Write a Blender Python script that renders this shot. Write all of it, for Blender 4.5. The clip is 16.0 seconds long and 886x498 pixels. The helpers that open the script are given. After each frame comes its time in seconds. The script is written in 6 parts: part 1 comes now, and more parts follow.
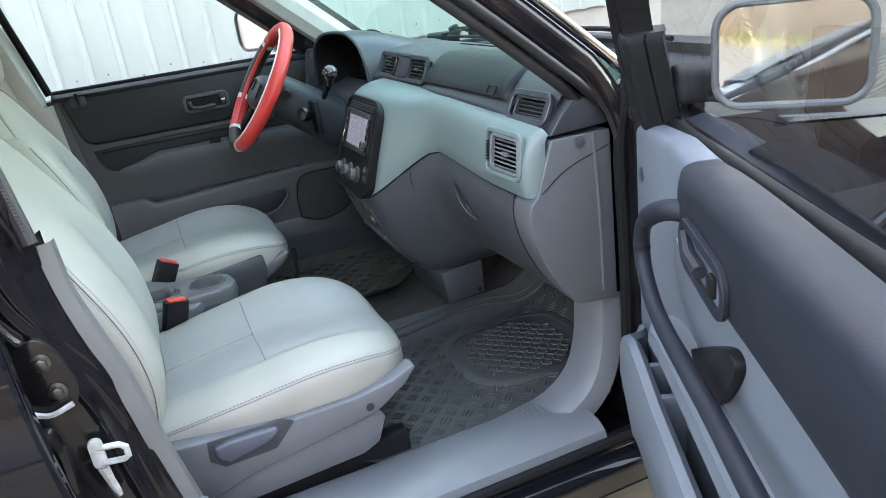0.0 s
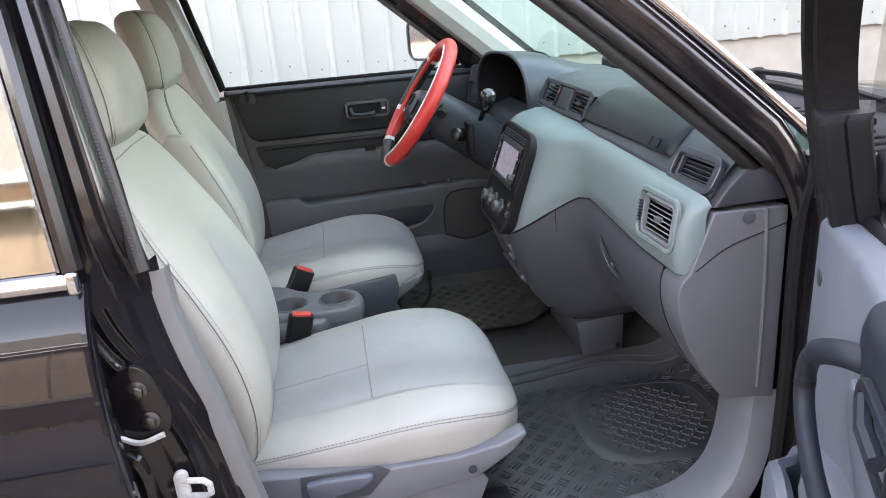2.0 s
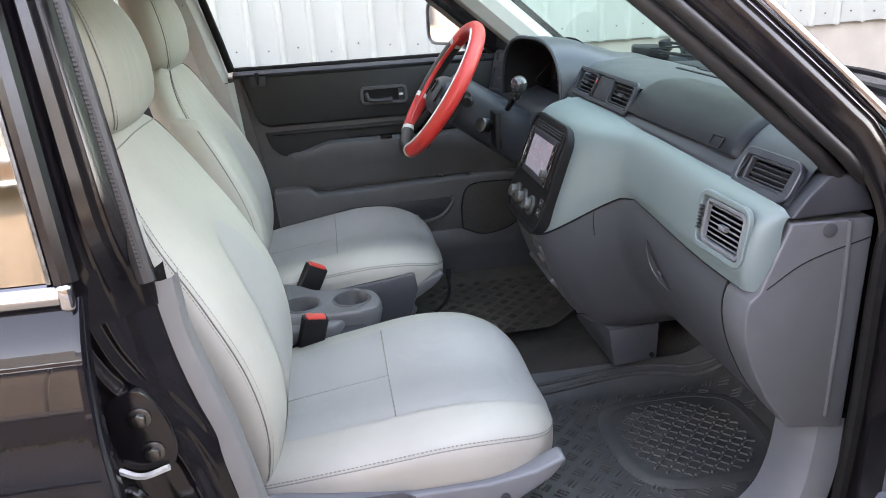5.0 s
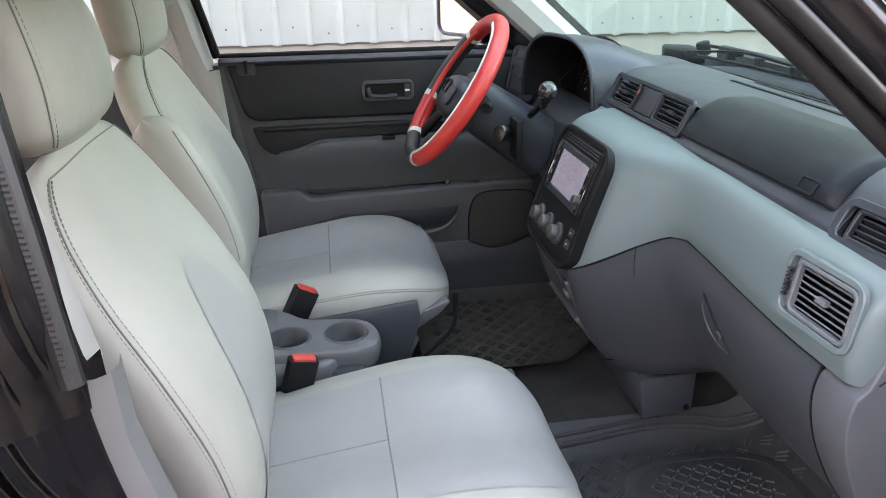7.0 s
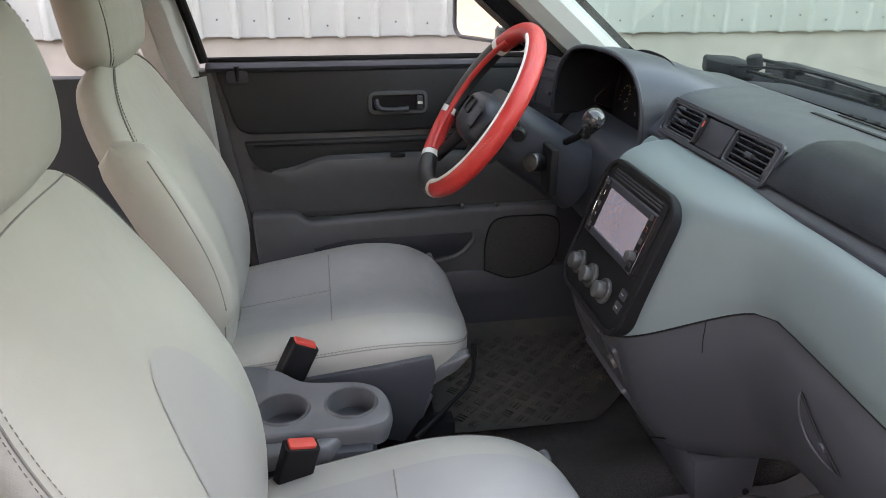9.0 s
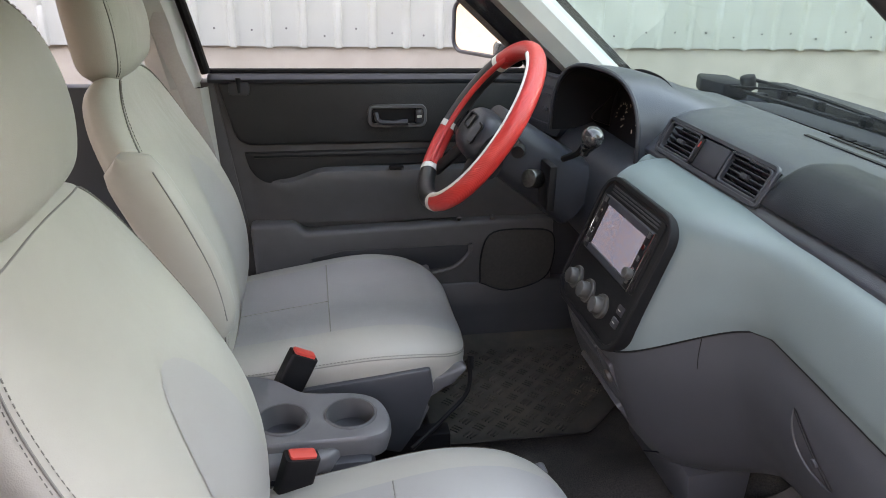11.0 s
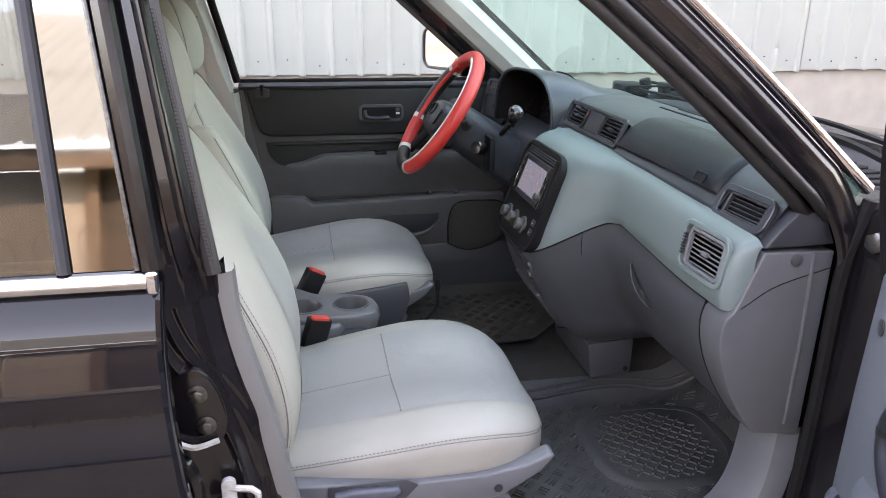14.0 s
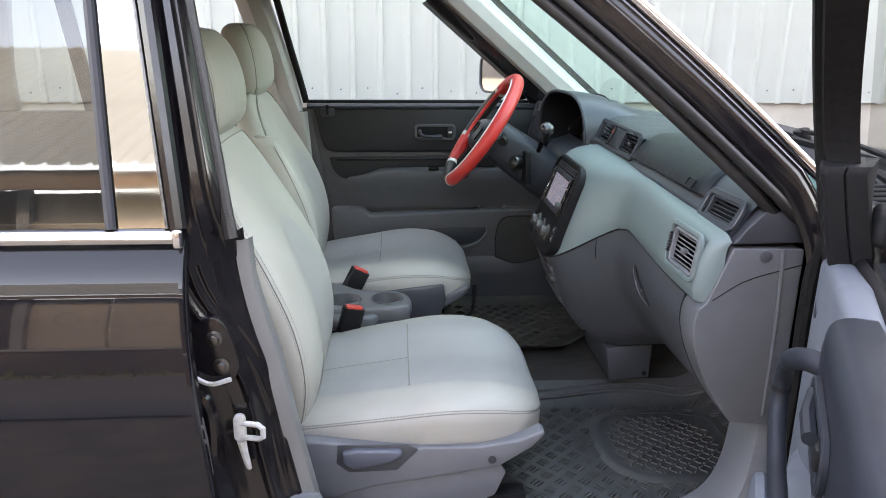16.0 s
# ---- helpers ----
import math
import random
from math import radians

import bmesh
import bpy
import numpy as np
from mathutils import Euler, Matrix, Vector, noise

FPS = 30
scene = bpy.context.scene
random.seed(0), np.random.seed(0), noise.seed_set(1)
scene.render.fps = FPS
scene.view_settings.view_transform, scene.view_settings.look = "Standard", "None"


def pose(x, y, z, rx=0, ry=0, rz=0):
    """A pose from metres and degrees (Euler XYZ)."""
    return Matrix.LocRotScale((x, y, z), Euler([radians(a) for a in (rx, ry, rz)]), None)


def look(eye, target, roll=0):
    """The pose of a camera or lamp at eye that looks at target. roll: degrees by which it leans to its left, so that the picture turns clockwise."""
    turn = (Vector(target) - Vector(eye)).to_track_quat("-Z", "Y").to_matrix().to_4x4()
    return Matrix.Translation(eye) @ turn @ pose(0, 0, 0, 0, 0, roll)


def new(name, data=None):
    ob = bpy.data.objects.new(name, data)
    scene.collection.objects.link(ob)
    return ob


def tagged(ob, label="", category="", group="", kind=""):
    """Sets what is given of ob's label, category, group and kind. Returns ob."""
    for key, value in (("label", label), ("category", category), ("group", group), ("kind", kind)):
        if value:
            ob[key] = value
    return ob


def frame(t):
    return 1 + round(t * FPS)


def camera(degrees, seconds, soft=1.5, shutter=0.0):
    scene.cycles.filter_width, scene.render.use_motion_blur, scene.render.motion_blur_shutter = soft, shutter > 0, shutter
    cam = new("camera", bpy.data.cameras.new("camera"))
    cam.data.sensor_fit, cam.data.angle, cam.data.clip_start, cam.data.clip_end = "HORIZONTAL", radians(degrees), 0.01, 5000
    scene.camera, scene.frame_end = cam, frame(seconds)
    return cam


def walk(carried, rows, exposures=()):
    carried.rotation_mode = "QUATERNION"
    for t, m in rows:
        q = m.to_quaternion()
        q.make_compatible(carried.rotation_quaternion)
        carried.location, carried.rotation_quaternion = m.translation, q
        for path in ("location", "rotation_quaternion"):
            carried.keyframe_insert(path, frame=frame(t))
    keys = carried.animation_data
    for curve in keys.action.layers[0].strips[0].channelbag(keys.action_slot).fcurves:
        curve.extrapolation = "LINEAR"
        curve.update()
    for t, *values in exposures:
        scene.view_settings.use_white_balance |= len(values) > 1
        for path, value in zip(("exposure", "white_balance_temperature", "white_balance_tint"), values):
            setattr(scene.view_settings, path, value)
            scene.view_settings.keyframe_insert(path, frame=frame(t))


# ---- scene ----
cam = camera(62.0, 16.0, soft=0.85)
PATH = [
    (0, (0.273, -1.771, 1.387), (0.93, -0.02, 0.678), -8.1),
    (0.5, (0.285, -1.634, 1.414), (0.788, 0.177, 0.731), -6.6),
    (1, (0.318, -1.611, 1.425), (0.694, 0.232, 0.743), -5.8),
    (1.5, (0.346, -1.642, 1.431), (0.641, 0.216, 0.754), -5.1),
    (2, (0.361, -1.661, 1.433), (0.615, 0.208, 0.766), -4.8),
    (2.5, (0.363, -1.647, 1.428), (0.595, 0.227, 0.768), -4.9),
    (3, (0.353, -1.619, 1.422), (0.581, 0.254, 0.758), -4.8),
    (3.5, (0.349, -1.6, 1.419), (0.573, 0.27, 0.746), -4.6),
    (4, (0.342, -1.589, 1.421), (0.574, 0.277, 0.74), -4.3),
    (4.2, (0.34, -1.582, 1.423), (0.576, 0.283, 0.739), -4.2),
    (6.3, (0.298, -1.362, 1.426), (0.576, 0.475, 0.685), -2.0),
    (6.5, (0.302, -1.332, 1.431), (0.581, 0.503, 0.687), -1.8),
    (7, (0.314, -1.283, 1.437), (0.597, 0.548, 0.683), -0.9),
    (7.5, (0.324, -1.233, 1.445), (0.613, 0.593, 0.682), -0.3),
    (8, (0.316, -1.144, 1.459), (0.619, 0.674, 0.682), 0.1),
    (8.5, (0.306, -1.074, 1.465), (0.614, 0.738, 0.676), 0.4),
    (9, (0.297, -1.028, 1.462), (0.603, 0.783, 0.669), 0.5),
    (9.2, (0.295, -1.007, 1.473), (0.59, 0.796, 0.658), 0.4),
    (11.3, (0.275, -1.056, 1.479), (0.615, 0.765, 0.724), 1.7),
    (11.5, (0.282, -1.11, 1.485), (0.624, 0.715, 0.742), 1.6),
    (12, (0.281, -1.25, 1.487), (0.635, 0.583, 0.769), 1.7),
    (12.5, (0.282, -1.32, 1.481), (0.637, 0.518, 0.776), 1.3),
    (13, (0.269, -1.371, 1.474), (0.63, 0.471, 0.785), 1.1),
    (13.5, (0.231, -1.498, 1.459), (0.604, 0.346, 0.782), 0.9),
    (14, (0.217, -1.626, 1.459), (0.587, 0.224, 0.795), 0.7),
    (14.5, (0.237, -1.681, 1.459), (0.571, 0.185, 0.821), 0.8),
    (15, (0.301, -1.744, 1.45), (0.549, 0.142, 0.833), 0.9),
    (15.5, (0.332, -1.806, 1.435), (0.509, 0.096, 0.845), 0.8),
    (16, (0.355, -1.817, 1.432), (0.471, 0.095, 0.856), 0.4),
]
walk(cam, [(t, look(eye, target, roll)) for t, eye, target, roll in PATH], exposures=[(0.0, 4.66, 10450, 17), (0.5, 4.61, 10950, 22), (2.0, 4.7, 11450, 28), (4.0, 4.69, 11550, 29), (7.0, 4.6, 11650, 29), (9.0, 4.32, 12850, 33), (12.5, 4.46, 12250, 34), (16.0, 4.46, 11450, 26)])

# ---------------- world and light ----------------
world = bpy.data.worlds.new("sky")
scene.world = world
world.use_nodes = True
wn = world.node_tree.nodes
wl = world.node_tree.links
bgn = wn["Background"]
sky = wn.new("ShaderNodeTexSky")
sky.sky_type = "NISHITA"
sky.sun_disc = False
sky.sun_elevation = radians(36)
sky.sun_rotation = radians(18.8)
sky.air_density = 1.0
sky.dust_density = 0.3
wl.new(sky.outputs[0], bgn.inputs[0])
bgn.inputs[1].default_value = 0.15
sun_data = bpy.data.lights.new("sun", "SUN")
sun_data.energy = 0.8
sun_data.angle = radians(4.0)
sun_data.color = (1.0, 0.97, 0.93)
sun = new("sun", sun_data)
sun.matrix_world = look((1.8, 5.3, 4.07), (0.0, 0.0, 0.0))


# ---------------- materials ----------------
def mat(name, col, rough=0.5, metal=0.0, var=0.12, scale=30.0, bump=0.0, bscale=400.0, coat=0.0, spec=0.5,
        stain=None, stain_scale=4.0, stain_amt=0.5, voronoi=False, crease=0.0, cscale=7.0):
    m = bpy.data.materials.new(name)
    m.use_nodes = True
    n, l = m.node_tree.nodes, m.node_tree.links
    b = n["Principled BSDF"]
    tc = n.new("ShaderNodeTexCoord")
    nz = n.new("ShaderNodeTexNoise")
    nz.inputs["Scale"].default_value = scale
    nz.inputs["Detail"].default_value = 6
    l.new(tc.outputs["Object"], nz.inputs["Vector"])
    rp = n.new("ShaderNodeValToRGB")
    rp.color_ramp.elements[0].position, rp.color_ramp.elements[1].position = 0.3, 0.7
    rp.color_ramp.elements[0].color = (*[c * (1 - var) for c in col], 1)
    rp.color_ramp.elements[1].color = (*[min(1, c * (1 + var)) for c in col], 1)
    l.new(nz.outputs["Fac"], rp.inputs["Fac"])
    out = rp.outputs["Color"]
    if stain:
        n2 = n.new("ShaderNodeTexNoise")
        n2.inputs["Scale"].default_value = stain_scale
        n2.inputs["Detail"].default_value = 8
        n2.inputs["Roughness"].default_value = 0.65
        l.new(tc.outputs["Object"], n2.inputs["Vector"])
        r2 = n.new("ShaderNodeValToRGB")
        r2.color_ramp.elements[0].position, r2.color_ramp.elements[1].position = 0.48, 0.72
        r2.color_ramp.elements[0].color = (0, 0, 0, 1)
        r2.color_ramp.elements[1].color = (stain_amt,) * 3 + (1,)
        l.new(n2.outputs["Fac"], r2.inputs["Fac"])
        mx = n.new("ShaderNodeMix")
        mx.data_type = "RGBA"
        l.new(r2.outputs["Color"], mx.inputs[0])
        l.new(out, mx.inputs[6])
        mx.inputs[7].default_value = (*stain, 1)
        out = mx.outputs[2]
    l.new(out, b.inputs["Base Color"])
    rr = n.new("ShaderNodeMapRange")
    rr.inputs["To Min"].default_value = max(0.0, rough - 0.06)
    rr.inputs["To Max"].default_value = min(1.0, rough + 0.06)
    l.new(nz.outputs["Fac"], rr.inputs["Value"])
    l.new(rr.outputs["Result"], b.inputs["Roughness"])
    b.inputs["Metallic"].default_value = metal
    b.inputs["Coat Weight"].default_value = coat
    b.inputs["Coat Roughness"].default_value = 0.03
    b.inputs["Specular IOR Level"].default_value = spec
    if bump:
        nb = n.new("ShaderNodeTexVoronoi" if voronoi else "ShaderNodeTexNoise")
        nb.inputs["Scale"].default_value = bscale
        l.new(tc.outputs["Object"], nb.inputs["Vector"])
        bp = n.new("ShaderNodeBump")
        bp.inputs["Strength"].default_value = bump
        bp.inputs["Distance"].default_value = 0.0007
        l.new(nb.outputs["Distance" if voronoi else "Fac"], bp.inputs["Height"])
        l.new(bp.outputs["Normal"], b.inputs["Normal"])
        if crease:
            nc = n.new("ShaderNodeTexNoise")
            nc.inputs["Scale"].default_value = cscale
            nc.inputs["Detail"].default_value = 3
            nc.inputs["Distortion"].default_value = 1.2
            l.new(tc.outputs["Object"], nc.inputs["Vector"])
            bc = n.new("ShaderNodeBump")
            bc.inputs["Strength"].default_value = crease
            bc.inputs["Distance"].default_value = 0.02
            l.new(nc.outputs["Fac"], bc.inputs["Height"])
            l.new(bc.outputs["Normal"], bp.inputs["Normal"])
    return m


def pane_mat(name, tint, gloss=1.0, rough=0.0):
    m = bpy.data.materials.new(name)
    m.use_nodes = True
    n, l = m.node_tree.nodes, m.node_tree.links
    n.remove(n["Principled BSDF"])
    tr = n.new("ShaderNodeBsdfTransparent")
    tr.inputs["Color"].default_value = (*tint, 1)
    gl = n.new("ShaderNodeBsdfGlossy")
    gl.inputs["Roughness"].default_value = rough
    fr = n.new("ShaderNodeFresnel")
    fr.inputs["IOR"].default_value = 1.5
    mu = n.new("ShaderNodeMath")
    mu.operation = "MULTIPLY"
    mu.use_clamp = True
    mu.inputs[1].default_value = gloss
    l.new(fr.outputs["Fac"], mu.inputs[0])
    mx = n.new("ShaderNodeMixShader")
    l.new(mu.outputs["Value"], mx.inputs["Fac"])
    l.new(tr.outputs["BSDF"], mx.inputs[1])
    l.new(gl.outputs["BSDF"], mx.inputs[2])
    l.new(mx.outputs["Shader"], n["Material Output"].inputs["Surface"])
    return m


M_PAINT = mat("black_paint", (0.006, 0.006, 0.008), 0.0, 0.0, 0.1, 60, coat=0.0, stain=(0.05, 0.045, 0.04), stain_scale=3, stain_amt=0.05, spec=0.36)
M_JAMB = mat("black_jamb", (0.007, 0.006, 0.007), 0.16, 0.0, 0.3, 40, bump=0.08, bscale=120, coat=0.0, stain=(0.05, 0.043, 0.036), stain_scale=14, stain_amt=0.2, spec=0.5)
M_RUBBER = mat("rubber", (0.010, 0.0095, 0.010), 0.6, 0.0, 0.3, 90, bump=0.1, bscale=300, spec=0.1)
M_SEAL = mat("worn_seal", (0.013, 0.012, 0.0125), 0.45, 0.0, 0.25, 60, bump=0.1, bscale=200, stain=(0.028, 0.025, 0.025), stain_scale=12, stain_amt=0.4)
M_CHROME = mat("chrome", (0.58, 0.58, 0.61), 0.12, 1.0, 0.06, 50, bump=0.03, bscale=60)
M_STEEL = mat("bolt_steel", (0.13, 0.13, 0.13), 0.35, 1.0, 0.3, 120, bump=0.15, bscale=300)
M_ZINC = mat("zinc_white", (0.46, 0.46, 0.45), 0.45, 0.2, 0.2, 100, stain=(0.3, 0.25, 0.16), stain_scale=60, stain_amt=0.6)
M_VINYL = mat("seat_vinyl", (0.372, 0.346, 0.298), 0.5, 0.0, 0.05, 6, bump=0.14, bscale=700, voronoi=True, spec=0.35, stain=(0.335, 0.31, 0.265), stain_scale=7, stain_amt=0.35, crease=0.22, cscale=6)
M_VINYL2 = mat("seat_vinyl_panel", (0.264, 0.256, 0.248), 0.42, 0.0, 0.05, 6, bump=0.16, bscale=900, voronoi=True, stain=(0.21, 0.209, 0.208), stain_scale=7, stain_amt=0.3, crease=0.18, cscale=6)
# the seat vinyl again, darkened to hold down the light on the cushion
M_VINYL_SHADED = mat("seat_vinyl_shaded", (0.312, 0.296, 0.266), 0.46, 0.0, 0.05, 6, bump=0.15, bscale=800, voronoi=True, spec=0.35, stain=(0.27, 0.258, 0.235), stain_scale=7, stain_amt=0.35, crease=0.2, cscale=6)
M_TRIMW = mat("pillar_trim_plastic", (0.135, 0.133, 0.128), 0.45, 0.0, 0.05, 20, bump=0.15, bscale=900, voronoi=True, stain=(0.16, 0.157, 0.15), stain_scale=9, stain_amt=0.3)
M_STITCH = mat("stitch_thread", (0.165, 0.155, 0.135), 0.8, 0.0, 0.1, 300)
M_SEAMDK = mat("seam_gap", (0.19, 0.18, 0.16), 0.7, 0.0, 0.1, 300)
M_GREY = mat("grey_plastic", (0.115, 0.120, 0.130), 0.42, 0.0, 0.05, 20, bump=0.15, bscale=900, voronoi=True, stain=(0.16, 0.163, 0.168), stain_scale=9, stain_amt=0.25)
# the same grey plastic, with the shade low in the cabin put into its colour
M_GREY_SHADED = mat("grey_plastic_shaded", (0.043, 0.046, 0.053), 0.45, 0.0, 0.05, 20, bump=0.15, bscale=900, voronoi=True, stain=(0.065, 0.066, 0.070), stain_scale=9, stain_amt=0.25)
# grey plastic with the green light from the windshield mixed into its colour
M_DASH_CAST = mat("dash_panel_green_cast", (0.108, 0.146, 0.146), 0.42, 0.0, 0.03, 20, bump=0.1, bscale=900, voronoi=True, stain=(0.122, 0.152, 0.152), stain_scale=6, stain_amt=0.3)
M_DASHTOP = mat("dash_top", (0.024, 0.029, 0.038), 0.38, 0.0, 0.12, 20, bump=0.3, bscale=600, voronoi=True, stain=(0.045, 0.047, 0.05), stain_scale=5, stain_amt=0.4, spec=0.6)
M_AIRBAG = mat("airbag_lid", (0.011, 0.0125, 0.016), 0.36, 0.0, 0.12, 20, bump=0.3, bscale=600, voronoi=True, stain=(0.03, 0.031, 0.033), stain_scale=12, stain_amt=0.4, spec=0.17)
M_DARK = mat("dark_plastic", (0.024, 0.026, 0.032), 0.46, 0.0, 0.1, 30, bump=0.2, bscale=800, voronoi=True, spec=0.4)
M_DARKER = mat("black_plastic", (0.010, 0.010, 0.011), 0.5, 0.0, 0.15, 30, bump=0.1, bscale=800, spec=0.13)
M_DOORLO = mat("door_lower", (0.070, 0.071, 0.075), 0.46, 0.0, 0.06, 30, bump=0.2, bscale=800, voronoi=True, spec=0.35)
M_DOORPAD = mat("door_pad", (0.021, 0.0215, 0.023), 0.5, 0.0, 0.08, 30, bump=0.35, bscale=350, voronoi=True, spec=0.25)
M_NPAD = mat("near_door_pad", (0.013, 0.0155, 0.021), 0.46, 0.0, 0.08, 30, bump=0.12, bscale=900, voronoi=True, stain=(0.034, 0.038, 0.044), stain_scale=8, stain_amt=0.25, spec=0.17)
M_BEIGE = mat("beige_trim", (0.38, 0.365, 0.335), 0.55, 0.0, 0.05, 15, bump=0.1, bscale=500)
M_ROOF = mat("headliner", (0.5, 0.48, 0.43), 0.9, 0.0, 0.06, 60, bump=0.2, bscale=500)
M_CARPET = mat("carpet", (0.034, 0.0318, 0.0295), 0.95, 0.0, 0.6, 300, bump=3.0, bscale=420, stain=(0.085, 0.077, 0.065), stain_scale=9, stain_amt=0.6)
M_MAT = mat("rubber_mat", (0.038, 0.0405, 0.043), 0.55, 0.0, 0.15, 30, bump=0.1, bscale=300, stain=(0.09, 0.083, 0.073), stain_scale=6, stain_amt=0.5)
M_MATD = mat("rubber_mat_dusty", (0.045, 0.041, 0.036), 0.65, 0.0, 0.25, 30, bump=0.15, bscale=300, stain=(0.085, 0.07, 0.05), stain_scale=8, stain_amt=0.7)
M_RED = mat("red_cover", (0.62, 0.035, 0.03), 0.35, 0.0, 0.06, 40, bump=0.12, bscale=500)
def add_weave(m, scale, strength):
    """Fine diagonal ribs pressed into a surface."""
    n, l = m.node_tree.nodes, m.node_tree.links
    tc = n.new("ShaderNodeTexCoord")
    wv = n.new("ShaderNodeTexWave")
    wv.bands_direction = "DIAGONAL"
    wv.inputs["Scale"].default_value = scale
    wv.inputs["Distortion"].default_value = 0.4
    l.new(tc.outputs["Object"], wv.inputs["Vector"])
    bp = n.new("ShaderNodeBump")
    bp.inputs["Strength"].default_value = strength
    bp.inputs["Distance"].default_value = 0.002
    l.new(wv.outputs["Fac"], bp.inputs["Height"])
    l.new(bp.outputs["Normal"], n["Principled BSDF"].inputs["Normal"])


add_weave(M_RED, 150.0, 0.18)
M_WHITE = mat("white_cover", (0.62, 0.6, 0.55), 0.4, 0.0, 0.05, 40)
M_BLACKL = mat("black_leather", (0.02, 0.02, 0.021), 0.42, 0.0, 0.15, 60, bump=0.2, bscale=500)
M_REDBTN = mat("red_button", (0.68, 0.06, 0.045), 0.35, 0.0, 0.05, 60)
M_KNOB = mat("knob_grey", (0.05, 0.05, 0.049), 0.4, 0.0, 0.08, 60)
M_SCREEN = mat("screen_off", (0.05, 0.055, 0.065), 0.08, 0.0, 0.05, 10, spec=1.0)
# weak blotchy glow put in for the pale reflection on the screen
M_SCREEN_GLOW = mat("screen_glow", (0.03, 0.03, 0.035), 0.1, 0.0, 0.05, 10)
_n, _l = M_SCREEN_GLOW.node_tree.nodes, M_SCREEN_GLOW.node_tree.links
_z = _n.new("ShaderNodeTexNoise")
_z.inputs["Scale"].default_value = 14
_r = _n.new("ShaderNodeValToRGB")
_r.color_ramp.elements[0].position, _r.color_ramp.elements[1].position = 0.35, 0.65
_r.color_ramp.elements[0].color, _r.color_ramp.elements[1].color = (0.26, 0.47, 0.92, 1), (0.46, 0.50, 0.74, 1)
_l.new(_z.outputs["Fac"], _r.inputs["Fac"])
_l.new(_r.outputs["Color"], _n["Principled BSDF"].inputs["Emission Color"])
_n["Principled BSDF"].inputs["Emission Strength"].default_value = 0.022
M_GAUGE = mat("gauge_print", (0.35, 0.33, 0.3), 0.5)
M_SIDING = mat("siding", (0.315, 0.335, 0.308), 0.42, 0.0, 0.03, 3, bump=0.05, bscale=6, stain=(0.29, 0.29, 0.262), stain_scale=2.5, stain_amt=0.35)
M_PLASTER = mat("plaster", (0.33, 0.30, 0.262), 0.9, 0.0, 0.1, 8, bump=0.4, bscale=60, stain=(0.34, 0.30, 0.26), stain_scale=3, stain_amt=0.5)
M_GROUND = mat("dirt", (0.20, 0.152, 0.105), 0.95, 0.0, 0.3, 6, bump=0.8, bscale=40, stain=(0.12, 0.095, 0.07), stain_scale=2.2, stain_amt=0.6)
M_ROAD = mat("asphalt", (0.11, 0.11, 0.107), 0.9, 0.0, 0.2, 20, bump=0.5, bscale=90, stain=(0.14, 0.137, 0.13), stain_scale=1.0, stain_amt=0.5)
M_WOOD = mat("weathered_board", (0.17, 0.12, 0.085), 0.8, 0.0, 0.3, 6, bump=0.3, bscale=30, stain=(0.08, 0.057, 0.042), stain_scale=3, stain_amt=0.6)
M_GRASS = mat("weeds", (0.08, 0.11, 0.04), 0.8, 0.0, 0.4, 30)
# grey plastic once more, made darker in place of weaker light on the end panel
M_ENDP_SHADED = mat("end_panel_shaded", (0.078, 0.081, 0.088), 0.45, 0.0, 0.05, 20, bump=0.15, bscale=900, voronoi=True, stain=(0.12, 0.12, 0.125), stain_scale=9, stain_amt=0.25, spec=0.4)
M_DARKWALL = mat("dark_boards", (0.05, 0.042, 0.036), 0.85, 0.0, 0.3, 8, bump=0.3, bscale=40)
M_FARWALL = mat("far_plaster", (0.19, 0.195, 0.195), 0.9, 0.0, 0.15, 2, bump=0.2, bscale=30, stain=(0.14, 0.14, 0.135), stain_scale=1.0, stain_amt=0.6)
# wall boards with the shade on the far wall put into a darker colour
M_BOARD_SHADED = mat("shaded_board", (0.05, 0.042, 0.036), 0.85, 0.0, 0.2, 8, bump=0.3, bscale=40, stain=(0.14, 0.10, 0.075), stain_scale=1.5, stain_amt=0.6)
M_CONS = mat("console_grey", (0.088, 0.090, 0.095), 0.42, 0.0, 0.06, 20, bump=0.15, bscale=800, voronoi=True, stain=(0.2, 0.2, 0.2), stain_scale=8, stain_amt=0.3)
M_MIRROR = mat("mirror_glass", (0.85, 0.87, 0.88), 0.015, 1.0, 0.0, 10)
G_CLEAR = pane_mat("clear_pane", (0.96, 0.98, 0.97), 0.3)
G_WIND = pane_mat("windshield_pane", (0.68, 0.95, 0.88), 0.15)
G_TINT = pane_mat("tinted_pane", (0.38, 0.42, 0.40), 1.8)


# ---------------- mesh tools ----------------
def thing(name, loc=(0, 0, 0), label="", category="", group="", kind="", rz=0.0):
    e = new(name)
    e.empty_display_size = 0.05
    e.matrix_basis = pose(*loc, 0, 0, rz)
    return tagged(e, label, category, group, kind)


def finish(name, bm, m, smooth=35):
    bmesh.ops.recalc_face_normals(bm, faces=bm.faces)
    me = bpy.data.meshes.new(name)
    bm.to_mesh(me)
    bm.free()
    for one in m if isinstance(m, (list, tuple)) else [m]:
        me.materials.append(one)
    if smooth:
        me.polygons.foreach_set("use_smooth", [True] * len(me.polygons))
        me.set_sharp_from_angle(angle=radians(smooth))
    return me


